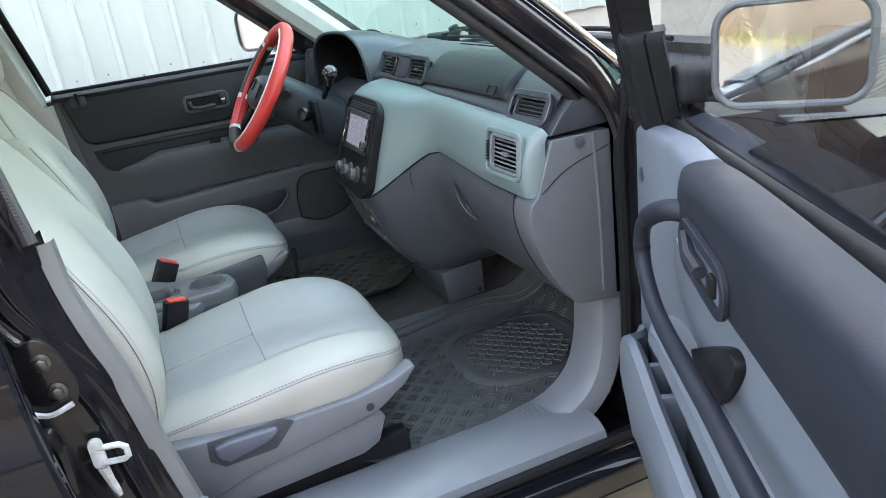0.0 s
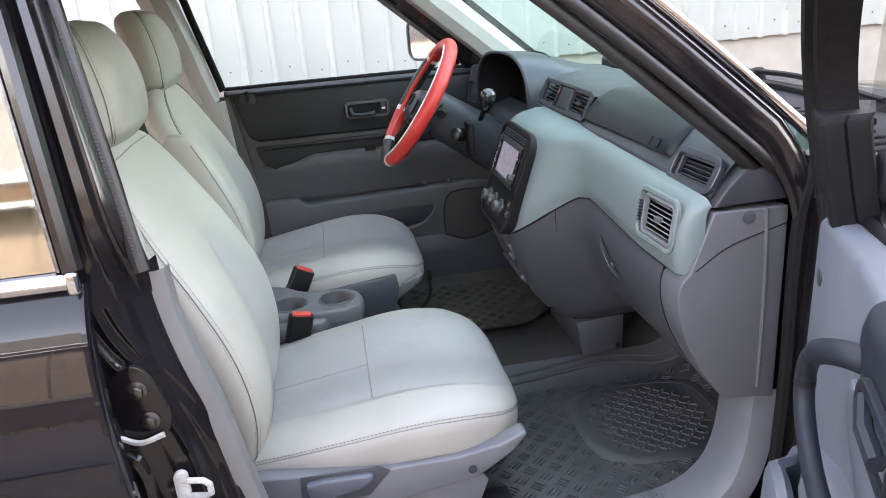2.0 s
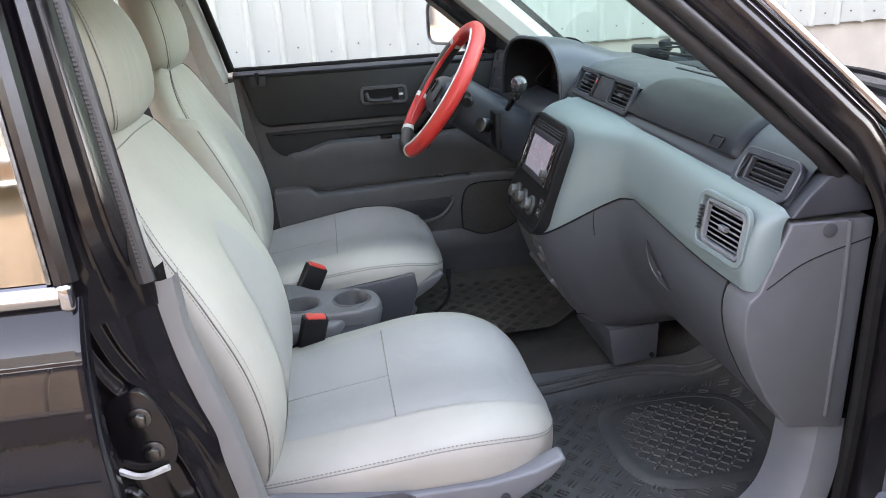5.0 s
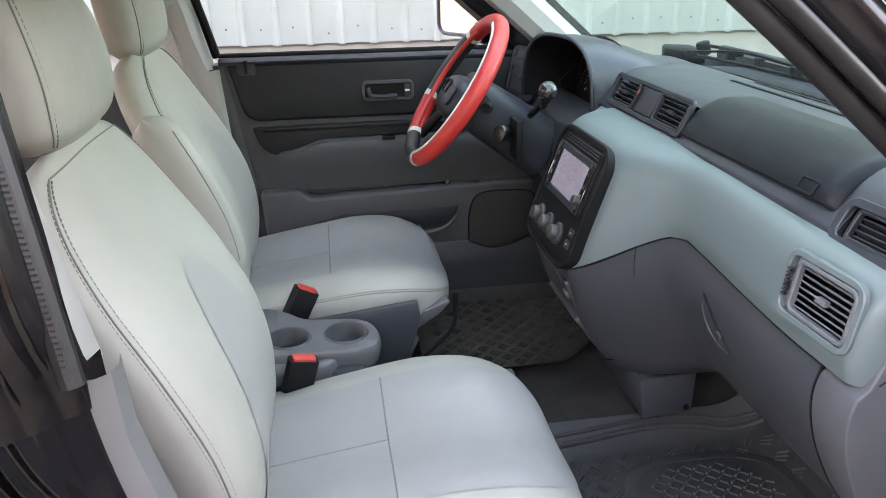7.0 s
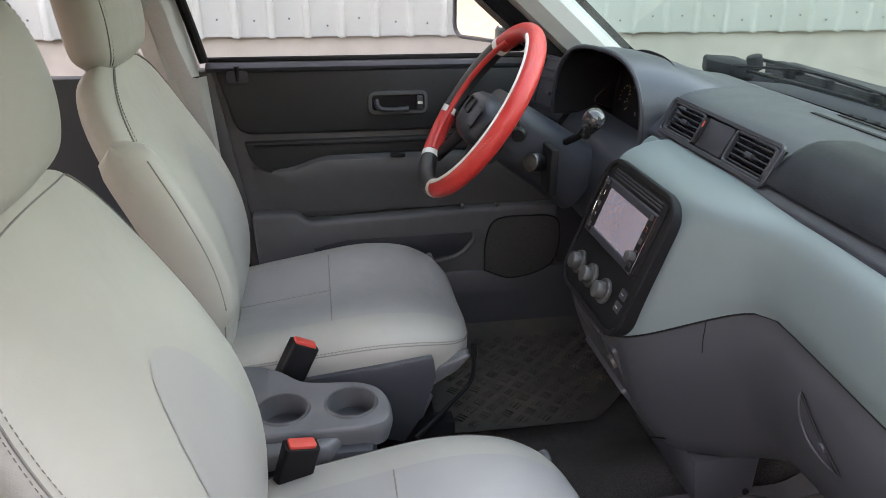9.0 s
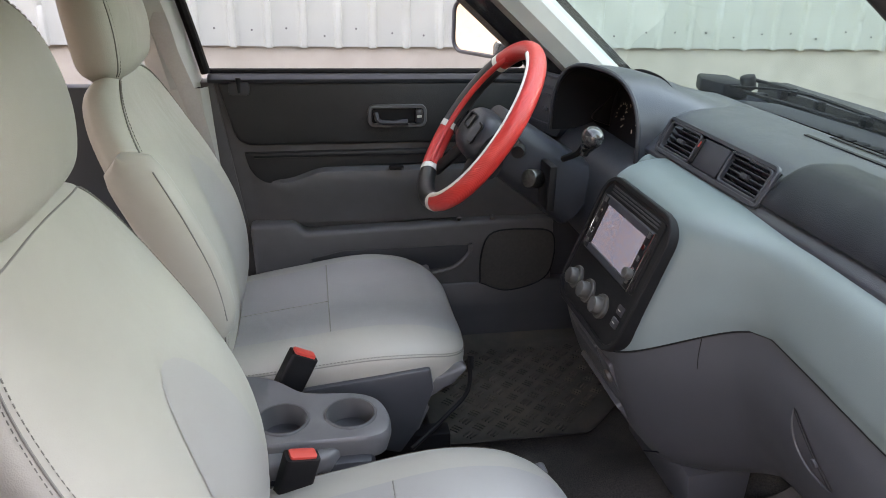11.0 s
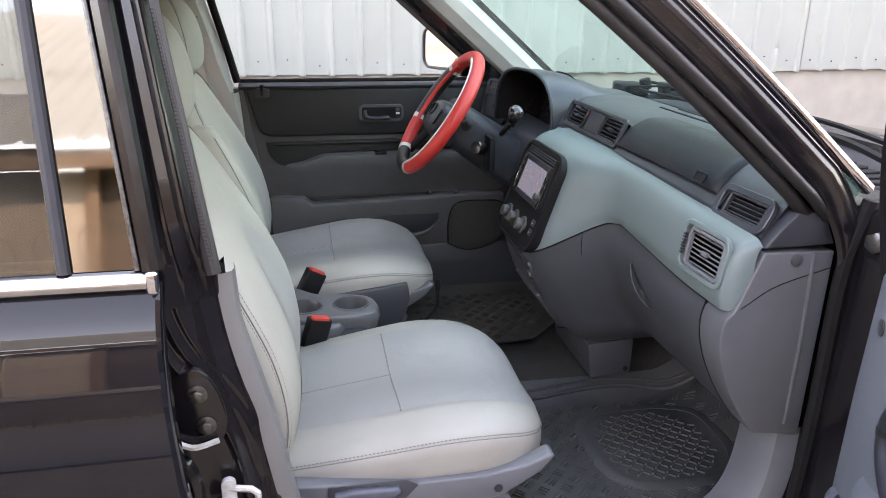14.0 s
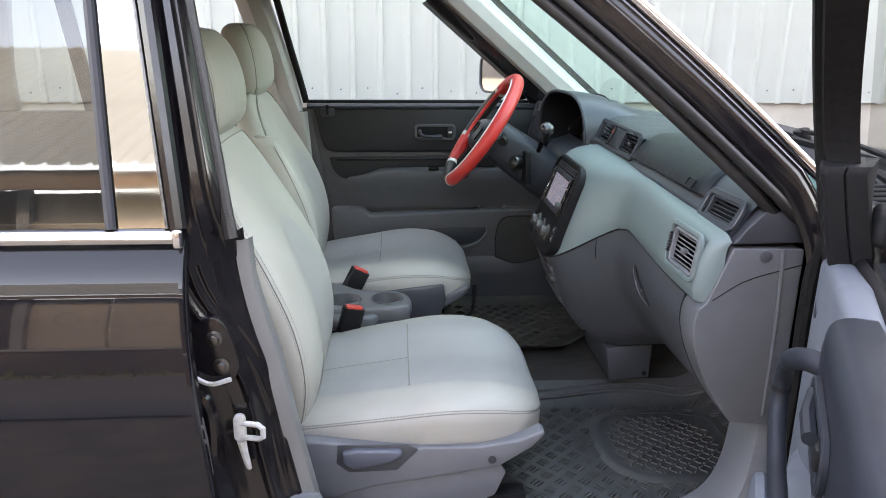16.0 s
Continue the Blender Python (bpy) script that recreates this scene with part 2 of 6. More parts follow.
def part(name, bm, m, parent, label="", local=False, smooth=35, kind=""):
    """One mesh under a thing or a part; the mesh is in world metres unless local."""
    ob = new(name, finish(name, bm, m, smooth))
    ob.parent = parent
    if parent.type == "EMPTY" and not local:
        ob.matrix_parent_inverse = parent.matrix_basis.inverted()
    return tagged(ob, label, kind=kind)


def solo(name, bm, m, label, category, group="", kind="", smooth=35):
    ob = new(name, finish(name, bm, m, smooth))
    return tagged(ob, label, category, group, kind)


def spl(ctrl, n):
    """Catmull-Rom through the control points, n samples."""
    c = np.array(ctrl, float)
    c = np.vstack([2 * c[0] - c[1], c, 2 * c[-1] - c[-2]])
    out = []
    for s in np.linspace(0, len(c) - 3 - 1e-9, n):
        i = int(s)
        t = s - i
        p0, p1, p2, p3 = c[i:i + 4]
        out.append(0.5 * (2 * p1 + (p2 - p0) * t + (2 * p0 - 5 * p1 + 4 * p2 - p3) * t * t + (3 * p1 - p0 - 3 * p2 + p3) * t ** 3))
    return np.array(out)


def smooth_poly(ctrl, n=40):
    c = list(ctrl) + [ctrl[0]]
    return [tuple(p) for p in spl(c, n)[:-1]]


def sm(a, b, x):
    t = np.clip((x - a) / (b - a), 0, 1)
    return t * t * (3 - 2 * t)


def quads(rows, closed=False, cap=False, keep=None, bm=None):
    """A skin over rows of points; closed: round each row; cap: close both ends; keep(i, j): which faces to make."""
    bm = bm or bmesh.new()
    v = [[bm.verts.new(tuple(p)) for p in r] for r in rows]
    nj = len(rows[0])
    for i in range(len(rows) - 1):
        for j in range(nj if closed else nj - 1):
            if keep is None or keep(i, j):
                k = (j + 1) % nj
                bm.faces.new((v[i][j], v[i][k], v[i + 1][k], v[i + 1][j]))
    if cap:
        bm.faces.new(v[0])
        bm.faces.new(v[-1][::-1])
    if keep:
        bmesh.ops.delete(bm, geom=[q for q in bm.verts if not q.link_faces], context="VERTS")
    return bm


def rbox(a, b, r=0.004, seg=2, bm=None, m=None):
    """A box from corner a to corner b with rounded edges."""
    own = bmesh.new()
    bmesh.ops.create_cube(own, size=1.0)
    for q in own.verts:
        q.co = Vector([(a[k] + b[k]) / 2 + q.co[k] * (b[k] - a[k]) for k in range(3)])
    if r:
        bmesh.ops.bevel(own, geom=list(own.edges), offset=r, segments=seg, profile=0.5, affect="EDGES")
    if m is not None:
        own.transform(m)
    return join(bm, own)


def join(bm, other):
    if bm is None:
        return other
    me = bpy.data.meshes.new("tmp")
    other.to_mesh(me)
    other.free()
    bm.from_mesh(me)
    bpy.data.meshes.remove(me)
    return bm


def prism(poly, axis, a, b, r=0.0, seg=2, bm=None, m=None):
    """A polygon in the two other axes, carried along axis from a to b, edges rounded."""
    own = bmesh.new()
    k = "xyz".index(axis)
    def put(p, d):
        q = list(p)
        q.insert(k, d)
        return own.verts.new(q)
    lo = [put(p, a) for p in poly]
    hi = [put(p, b) for p in poly]
    own.faces.new(lo)
    own.faces.new(hi[::-1])
    for i in range(len(poly)):
        j = (i + 1) % len(poly)
        own.faces.new((lo[i], lo[j], hi[j], hi[i]))
    bmesh.ops.recalc_face_normals(own, faces=own.faces)
    if r:
        bmesh.ops.bevel(own, geom=list(own.edges), offset=r, segments=seg, profile=0.5, affect="EDGES", clamp_overlap=True)
    if m is not None:
        own.transform(m)
    return join(bm, own)


def tube(pts, r, seg=8, closed=False, bm=None, flat=1.0):
    """A round rod along points; r: one radius or one a point."""
    p = np.array(pts, float)
    n = len(p)
    rad = np.full(n, r) if np.isscalar(r) else np.array(r, float)
    tan = np.gradient(p, axis=0) if not closed else (np.roll(p, -1, 0) - np.roll(p, 1, 0))
    tan /= np.linalg.norm(tan, axis=1)[:, None] + 1e-12
    ref = np.array([0, 0, 1.0]) if abs(tan[0][2]) < 0.9 else np.array([0, 1.0, 0])
    rows = []
    for i in range(n):
        ref = ref - tan[i] * (ref @ tan[i])
        ref /= np.linalg.norm(ref) + 1e-12
        s = np.cross(tan[i], ref)
        a = np.linspace(0, 2 * np.pi, seg, endpoint=False)
        rows.append(p[i] + rad[i] * (np.cos(a)[:, None] * ref * flat + np.sin(a)[:, None] * s))
    if closed:
        rows.append(rows[0])
    own = quads(rows, closed=True, cap=not closed)
    if closed:
        bmesh.ops.remove_doubles(own, verts=own.verts, dist=1e-6)
    return join(bm, own)


def disc(c, n, r, depth, seg=24, bm=None, bev=0.0, r2=None):
    """A round stud of radius r, standing depth out of c along n."""
    own = bmesh.new()
    bmesh.ops.create_cone(own, cap_ends=True, segments=seg, radius1=r, radius2=r if r2 is None else r2, depth=depth)
    bmesh.ops.translate(own, vec=(0, 0, depth / 2), verts=own.verts)
    if bev:
        bmesh.ops.bevel(own, geom=[e for e in own.edges if len(e.link_faces) == 2 and e.calc_face_angle(0) > 0.7], offset=bev, segments=2, profile=0.5, affect="EDGES")
    own.transform(Matrix.Translation(c) @ Vector(n).to_track_quat("Z", "Y").to_matrix().to_4x4())
    return join(bm, own)


def rrect(w, h, r, n=5):
    """A rounded rectangle about the origin."""
    out = []
    for cx, cy, a0 in ((w / 2 - r, h / 2 - r, 0), (-w / 2 + r, h / 2 - r, 90), (-w / 2 + r, -h / 2 + r, 180), (w / 2 - r, -h / 2 + r, 270)):
        for k in range(n + 1):
            a = radians(a0 + 90 * k / n)
            out.append((cx + r * math.cos(a), cy + r * math.sin(a)))
    return out


def face_matrix(c, right, up):
    """A frame with its x along right, y along up, z out of the face, at c."""
    x = Vector(right).normalized()
    y = Vector(up)
    y = (y - x * y.dot(x)).normalized()
    z = x.cross(y)
    return Matrix.Translation(c) @ Matrix((x, y, z)).transposed().to_4x4()


def ring_frame(w, h, r, border, depth, m, bm=None, bev=0.0015):
    """A rounded frame with an opening, standing depth out of its plane."""
    o, i = rrect(w, h, r), rrect(w - 2 * border, h - 2 * border, max(r - border, 0.002))
    rows = [[(x, y, 0) for x, y in o], [(x, y, depth - bev) for x, y in o],
            [(x * (1 - 2 * bev / w), y * (1 - 2 * bev / h), depth) for x, y in o],
            [(x * (1 + 2 * bev / w), y * (1 + 2 * bev / h), depth) for x, y in i],
            [(x, y, depth - bev) for x, y in i], [(x, y, -0.004) for x, y in i]]
    own = quads(rows, closed=True)
    own.transform(m)
    return join(bm, own)


# ---------------- the yard ----------------
def yard():
    rows = [[(x, y, 0.05 + 0.015 * noise.noise(Vector((x * 0.7, y * 0.7, 0)))) for x in np.linspace(-60, 60, 61)] for y in np.linspace(-60, 60, 61)]
    solo("ground", quads(rows), M_GROUND, "brown trodden dirt yard with small stones", "ground", kind="structure")
    rows = [[(x, y, 0.072 + 0.006 * noise.noise(Vector((x, y, 2)))) for x in np.linspace(-17, 10.4, 60)] for y in np.linspace(-6.35, -3.7, 8)]
    solo("road", quads(rows), M_ROAD, "worn grey asphalt lane across the yard", "road", kind="structure")
    # ribbed sheets of the fence beside the car
    wall = thing("wall_north", (0, 2.36, 0.05), "off-white ribbed metal sheet fence on a plaster base", "wall", kind="structure")
    pitch, width = 0.151, 1.057
    prof = []
    for k in range(7):
        x = k * pitch
        prof += [(x, 0), (x + 0.050, 0.0015), (x + 0.096, 0), (x + 0.104, -0.004), (x + 0.112, -0.017), (x + 0.116, -0.019), (x + 0.132, -0.019), (x + 0.136, -0.017), (x + 0.142, -0.003)]
    prof.append((width, 0))
    # the upper rows are unseen, raised to 5 m to keep sun off the car
    zs = [1.03, 1.045, 1.06, 1.11, 1.16, 1.19, 1.22, 1.5, 2.2, 3.2, 5.0]
    for s in range(-4, 11):
        rng = random.Random(40 + s)
        dz = rng.uniform(-0.006, 0.006)
        x0 = s * width - 0.016
        dents = [(rng.randrange(7), rng.uniform(1.15, 1.24)) for k in range(3)]
        rows = []
        for z in zs:
            row = []
            for j, (px, py) in enumerate(prof):
                rib, lip = j // 9, 1.0 if py < -0.01 else 0.0
                dent = sum(math.exp(-((z - dzz) / 0.018) ** 2) for r, dzz in dents if r == rib) * 0.012 * lip
                sag = (dz + 0.007 * lip * rng.uniform(0.2, 1.0)) if z < 1.035 else 0
                row.append((x0 + px, 2.36 + py + dent - 0.003 * (s % 2) + 0.005 * noise.noise(Vector((x0 + px, z * 1.7, 3))), z - sag))
            rows.append(row)
        sheet = part("metal_sheet", quads(rows), M_SIDING, wall, smooth=28)
        b = bmesh.new()
        for k in range(7):
            z = 1.095 + 0.014 * math.sin(2.4 * k + s) + rng.uniform(-0.006, 0.006)
            disc((x0 + k * pitch + 0.055 + rng.uniform(-0.008, 0.008), 2.358 - 0.003 * (s % 2), z), (0, -1, 0), 0.0048, 0.004, 8, b)
        part("screw_head", b, M_STEEL, sheet, kind="stuff")
    rows = [[(x, 2.38 + 0.012 * noise.noise(Vector((x * 2, z * 3, 1))), z) for x in np.linspace(-4.2, 11.2, 90)] for z in np.linspace(0.0, 1.06, 9)]
    b = quads(rows)
    part("plaster_base", b, M_PLASTER, wall, "dusty grey-beige plaster base wall")
    part("fence_back", rbox((-4.2, 2.42, 0.0), (11.2, 2.5, 5.0), 0), M_PLASTER, wall)
    # the lot across, which the paint and panes mirror
    far = thing("wall_south", (0, -7.0, 0.05), "weathered beige panel wall, mostly darkened as shaded, under a white corrugated roof", "wall", kind="structure")
    fprof = []
    for k in range(6):
        x = k * 0.2
        fprof += [(x, 0.0), (x + 0.11, 0.0), (x + 0.13, 0.03), (x + 0.165, 0.03), (x + 0.185, 0.0)]
    fprof.append((1.2, 0.0))
    roof = thing("corrugated_roof", (0, -6.6, 2.5), "white corrugated metal roof sloping over a low building", "roof", kind="structure")
    for s in range(-14, 3):
        for lap, (t0, t1) in enumerate(((0.0, 2.4), (2.3, 6.0))):
            rows = [[(s * 1.2 + px, -6.55 - t * 0.86, 2.52 + t * 0.51 + py + 0.02 * lap + 0.012 * noise.noise(Vector((s + px, t, 5)))) for px, py in fprof] for t in np.linspace(t0, t1, 5)]
            part("metal_sheet", quads(rows), M_SIDING, roof, smooth=20)
    part("eave_board", rbox((-17, -6.72, 2.32), (3.6, -6.66, 2.50), 0.01), M_WOOD, roof, "dark weathered eave board")
    for s in range(-21, 5):
        rng = random.Random(s)
        # two pale panels stand for the lit patch, most others are coloured as shaded
        mm = M_PLASTER if s in (-4, -3) else M_FARWALL if s % 6 == 0 else M_BOARD_SHADED
        b = rbox((s * 0.8, -7.08 + rng.uniform(-0.02, 0.02), 0.75), (s * 0.8 + 0.77, -7.0, 2.36 + rng.uniform(-0.02, 0.02)), 0.008)
        part("panel", b, mm, far)
    for s in range(-10, 3):
        part("post", rbox((s * 1.6 - 0.06, -6.99, 0.1), (s * 1.6 + 0.06, -6.9, 2.4), 0.01), M_WOOD if s % 2 else M_FARWALL, far)
    part("plinth", rbox((-17, -7.1, 0.0), (3.6, -6.85, 0.70), 0.03), M_BOARD_SHADED, far)
    part("plinth_ledge", rbox((-17, -6.86, 0.66), (3.6, -6.80, 0.74), 0.01), M_FARWALL, far)
    coil = thing("barbed_wire", (-2.6, -6.75, 1.5), "rusty loose coil of barbed wire on the wall", "barbed wire")
    helix = [(-3.9 + 2.6 * t, -6.78 + 0.05 * math.sin(31 * t), 1.55 + 0.05 * math.sin(9 * t) + 0.24 * math.sin(44 * t)) for t in np.linspace(0, 1, 160)]
    part("wire", tube([(x + 0.2 * math.cos(44 * t), y, z) for (x, y, z), t in zip(helix, np.linspace(0, 1, 160))], 0.0045, 5), M_WOOD, coil)
    # added wall, never in view: blocks southern sky and darkens the wing's reflections
    shed = thing("wall_blocker", (7.0, -7.0, 0.05), "unseen dark plank wall added to block sky and darken reflections", "wall", kind="structure")
    for k in range(17):
        rng = random.Random(90 + k)
        part("plank", rbox((3.62 + k * 0.4, -7.05 + rng.uniform(-0.015, 0.015), 0.0), (4.005 + k * 0.4, -6.97, 7.0 + rng.uniform(-0.03, 0.03)), 0.008), M_DARKWALL, shed)
    # the east wall is unseen, added so the black paint reflects something dark
    for nm, x0, lab in (("wall_east", 10.5, "unseen dark plank wall added to close the yard and darken reflections"), ("wall_west", -17.0, "long pale plaster wall with dark openings across the road")):
        side = thing(nm, (x0, -3.0, 0.05), lab, "wall", kind="structure")
        rng = random.Random(int(x0))
        sg = 1 if x0 > 0 else -1
        if x0 > 0:
            for k in range(34):
                y = -10.5 + k * 0.42
                part("plank", rbox((x0 + rng.uniform(0, 0.03), y, 0.0), (x0 + 0.08, y + 0.41, 2.6 + rng.uniform(-0.05, 0.05)), 0.008), M_DARKWALL, side)
            part("back_sheet", rbox((x0 + 0.09, -10.5, 0.0), (x0 + 0.14, 3.7, 2.5), 0), M_DARKWALL, side)
        else:
            part("plaster_face", rbox((x0 - 0.3, -16.0, 0.0), (x0, 12.0, 3.6), 0.03), M_FARWALL, side)
            part("roof_edge", rbox((x0 - 0.5, -16.2, 3.6), (x0 + 0.25, 12.2, 3.85), 0.02), M_WOOD, side)
            for k in range(8):
                y = -14.5 + k * 3.3
                part("shutter", rbox((x0, y, 0.9 if k % 3 else 0.1), (x0 + 0.05, y + (1.2 if k % 3 else 2.2), 2.3), 0.01), M_WOOD if k % 2 else M_GREY_SHADED, side)
    b = bmesh.new()
    rng = random.Random(5)
    for k in range(900):
        x, y = rng.uniform(-11, 6), rng.uniform(-6.8, -6.2)
        h = rng.uniform(0.06, 0.28)
        a = rng.uniform(0, 6.28)
        dx, dy = 0.02 * math.cos(a), 0.02 * math.sin(a)
        tx, ty = rng.uniform(-0.06, 0.06), rng.uniform(-0.06, 0.06)
        b.faces.new([b.verts.new(q) for q in ((x - dx, y - dy, 0.04), (x + dx, y + dy, 0.04), (x + tx, y + ty, h))])
    solo("weeds", b, M_GRASS, "low green weeds along the foot of the fence", "weeds", kind="stuff")


yard()


# ---------------- car shell ----------------
car = thing("car", (0.4, 0.0, 0.05), "black compact off-road car with a grey carpeted cabin", "car")


def shell():
    # floor with a low tunnel and a rising toe board
    def fz(x, y):
        z = 0.49 + 0.06 * math.exp(-((y - 0.01) / 0.11) ** 2) * (0.4 + 0.6 * sm(0.6, 0.9, x))
        z += 0.42 * sm(1.06, 1.5, x)
        return z + 0.003 * noise.noise(Vector((x * 25, y * 25, 0)))
    xs, ys = np.linspace(-0.9, 1.5, 90), np.linspace(-0.60, 0.665, 60)
    part("carpet", quads([[(x, y, fz(x, y)) for y in ys] for x in xs]), M_CARPET, car, "worn grey-brown carpet")
    part("far_sill", prism([(0.70, 0.40), (0.655, 0.47), (0.645, 0.50), (0.645, 0.60), (0.655, 0.66), (0.70, 0.67)], "x", -0.3, 1.45, 0.006), M_GREY_SHADED, car, "dark plastic sill and kick trim")
    part("underbody", rbox((-1.2, -0.69, 0.30), (1.6, 0.78, 0.42), 0.01), M_RUBBER, car)
    part("firewall", prism([(1.5, 0.42), (1.56, 0.42), (1.5, 1.16), (1.42, 1.16)], "y", -0.72, 0.72), M_CARPET, car)
    part("roof", prism([(-1.3, 1.60), (0.42, 1.585), (0.5, 1.56), (0.5, 1.575), (0.42, 1.61), (-1.3, 1.63)], "y", -0.66, 0.66), M_PAINT, car)
    part("headliner", prism([(-1.3, 1.575), (0.4, 1.56), (0.46, 1.545), (0.46, 1.555), (0.4, 1.583), (-1.3, 1.598)], "y", -0.60, 0.60), M_ROOF, car, "pale fabric headliner")
    for sgn, up in ((-1, 0.0), (1, 0.028)):
        part("roof_rail", tube([(-1.3, sgn * 0.63, 1.565 + up), (0.0, sgn * 0.63, 1.555 + up), (0.42, sgn * 0.63, 1.53 + up)], 0.05 - up, 12), M_JAMB, car)
    # rear closing panels, never looked at directly
    part("tailgate", prism([(-1.35, 0.4), (-1.3, 0.4), (-1.3, 1.05), (-1.35, 1.05)], "y", -0.75, 0.75), M_GREY_SHADED, car)
    part("rear_quarter", rbox((-1.35, 0.70, 0.4), (0.0, 0.74, 1.16), 0.005), M_GREY_SHADED, car)

    # far rear side: divider bar and rear pillar round the side glass
    part("rear_divider", prism([(-0.675, 1.16), (-0.631, 1.16), (-0.686, 1.56), (-0.735, 1.56)], "y", 0.70, 0.72, 0.003), M_DARK, car)
    part("rear_pillar", prism([(-1.34, 1.16), (-0.86, 1.16), (-0.875, 1.24), (-0.84, 1.56), (-1.34, 1.56)], "y", 0.66, 0.70, 0.02), M_BEIGE, car, "pale rear pillar trim")
    # far pillar behind the driver, with its trim
    b = quads([[(x0 + d, y0, z0) for d, y0 in ((-0.13, 0.74), (-0.12, 0.70), (-0.07, 0.675), (-0.015, 0.68), (0.0, 0.70), (0.0, 0.75))]
               for x0, z0 in ((0.085, 0.45), (0.075, 0.75), (0.05, 1.16))])
    part("pillar_lower_trim", b, M_BEIGE, car, "pale beige lower pillar trim")
    b = quads([[(x0 + d, y0 - k, z0) for d, y0 in ((-0.11, 0.73), (-0.10, 0.69), (-0.06, 0.66), (-0.02, 0.67), (0.0, 0.70), (0.0, 0.74))]
               for x0, z0, k in ((0.035, 1.16, 0), (0.01, 1.3, 0.02), (-0.03, 1.45, 0.05), (-0.06, 1.56, 0.08))])
    part("pillar_upper_trim", b, M_BEIGE, car, "pale beige upper pillar trim")
    # far window seal frame round the driver's window
    part("window_seal", tube([(0.047, 0.705, 1.19), (0.03, 0.69, 1.27), (0.0, 0.665, 1.40), (-0.03, 0.63, 1.55)], 0.011, 8), M_RUBBER, car)
    part("window_seal", tube([(0.86, 0.70, 1.19), (0.74, 0.69, 1.27), (0.62, 0.67, 1.38), (0.45, 0.63, 1.53)], 0.013, 8), M_RUBBER, car)
    # far screen pillar trim
    base, top = np.array([1.005, 0.66, 1.15]), np.array([0.507, 0.60, 1.57])
    rows = []
    for t in np.linspace(0, 1, 8):
        c = base + (top - base) * t
        w = 0.036
        rows.append([c + np.array([dx, dy, dz]) for dx, dy, dz in ((-w, 0.03, -w), (-w * 0.9, -0.005, -w * 0.8), (-w * 0.3, -0.022, -w * 0.2), (w * 0.4, -0.018, w * 0.4), (w, 0.01, w * 0.9), (w, 0.05, w))])
    part("screen_pillar_trim", quads(rows), M_BEIGE, car, "pale beige screen pillar trim")
    rows = []
    for t in np.linspace(0, 1, 6):
        c = base + (top - base) * t + np.array([0, 0.04, 0])
        rows.append([c + np.array(q) for q in ((-0.075, 0.03, -0.065), (-0.065, 0.0, -0.06), (-0.04, -0.01, -0.04), (0.05, 0.0, 0.05), (0.06, 0.05, 0.05))])
    part("screen_pillar", quads(rows), M_JAMB, car)
    part("corner_sail", prism([(0.80, 1.185), (0.98, 1.185), (0.69, 1.385), (0.72, 1.30)], "y", 0.70, 0.715, 0.002), M_DARKER, car, "black corner trim by the door mirror")

    # near screen pillar: seals, painted steps and a bright moulding
    a, z = np.array([0.995, -0.69, 1.165]), np.array([0.478, -0.645, 1.585])
    def run(off0, off1, n=12):
        return [a + np.array(off0) + (z + np.array(off1) - a - np.array(off0)) * t + np.array([0, 0, 0.012 * math.sin(math.pi * t)]) for t in np.linspace(-0.05, 1, n)]
    part("screen_pillar_near", tube(run((0.0, 0.02, 0.0), (0.0, 0.02, 0.0)), 0.028, 14, flat=0.9), M_JAMB, car, "black painted screen pillar")
    for off, r, lab in (((-0.026, -0.002, -0.024), 0.010, "worn brown-black door seal"), ((-0.013, -0.014, -0.011), 0.009, "")):
        part("pillar_seal", tube([a + np.array(off) + np.array(q) for q in ((0.040, 0.060, -0.050), (0.026, 0.035, -0.028), (0.012, 0.014, -0.011))] + [p for p in run(off, off, 40) if p[2] > a[2] + 0.006], r, 12), M_SEAL, car, lab)
    # painted face of that pillar, bending down into the hinge pillar
    bend = spl([(1.036, -0.700, 0.70), (1.036, -0.700, 0.90), (1.030, -0.699, 1.04), (1.012, -0.696, 1.115), (0.972, -0.6885, 1.1845)], 16)
    line = [np.array(p) for p in bend[:-1]] + [p for p in run((0, 0, 0), (0, 0, 0), 40) if p[2] > 1.19]

    def band(prof):
        rows = []
        for p in line:
            k = float(sm(1.02, 1.17, p[2]))
            w_ = np.array([1.0 - 0.344 * k, 0, 0.755 * k])
            rows.append([p + w_ * q + np.array([0, d, 0]) for q, d in prof])
        return quads(rows)
    part("pillar_face", band([(-0.008, -0.006), (-0.003, -0.012), (0.004, -0.0145), (0.020, -0.0165), (0.030, -0.016), (0.0325, -0.0125), (0.035, -0.0125), (0.0375, -0.0145), (0.041, -0.0115), (0.045, -0.002), (0.046, 0.01)]), M_JAMB, car, "black painted stepped pillar face", smooth=60)
    w_ = np.array([0.656, 0.0, 0.755])
    rows = list(zip(*[run(w_ * q + (0, d, 0), w_ * q + (0, d, 0)) for q, d in ((0.044, 0.006), (0.0445, -0.0045), (0.048, -0.0085), (0.056, -0.0085), (0.0625, -0.004), (0.064, 0.006))]))
    part("moulding", quads(rows), M_CHROME, car, "bright screen moulding", smooth=60)
    # windshield
    rows = [[(glass_x(q * (0.69 - 0.05 * t), 1.145 + 0.43 * t), q * (0.69 - 0.05 * t), 1.145 + 0.43 * t) for q in np.linspace(-1, 1, 25)] for t in np.linspace(0, 1, 9)]
    part("windshield", quads(rows), G_WIND, car, "green-tinted windshield")
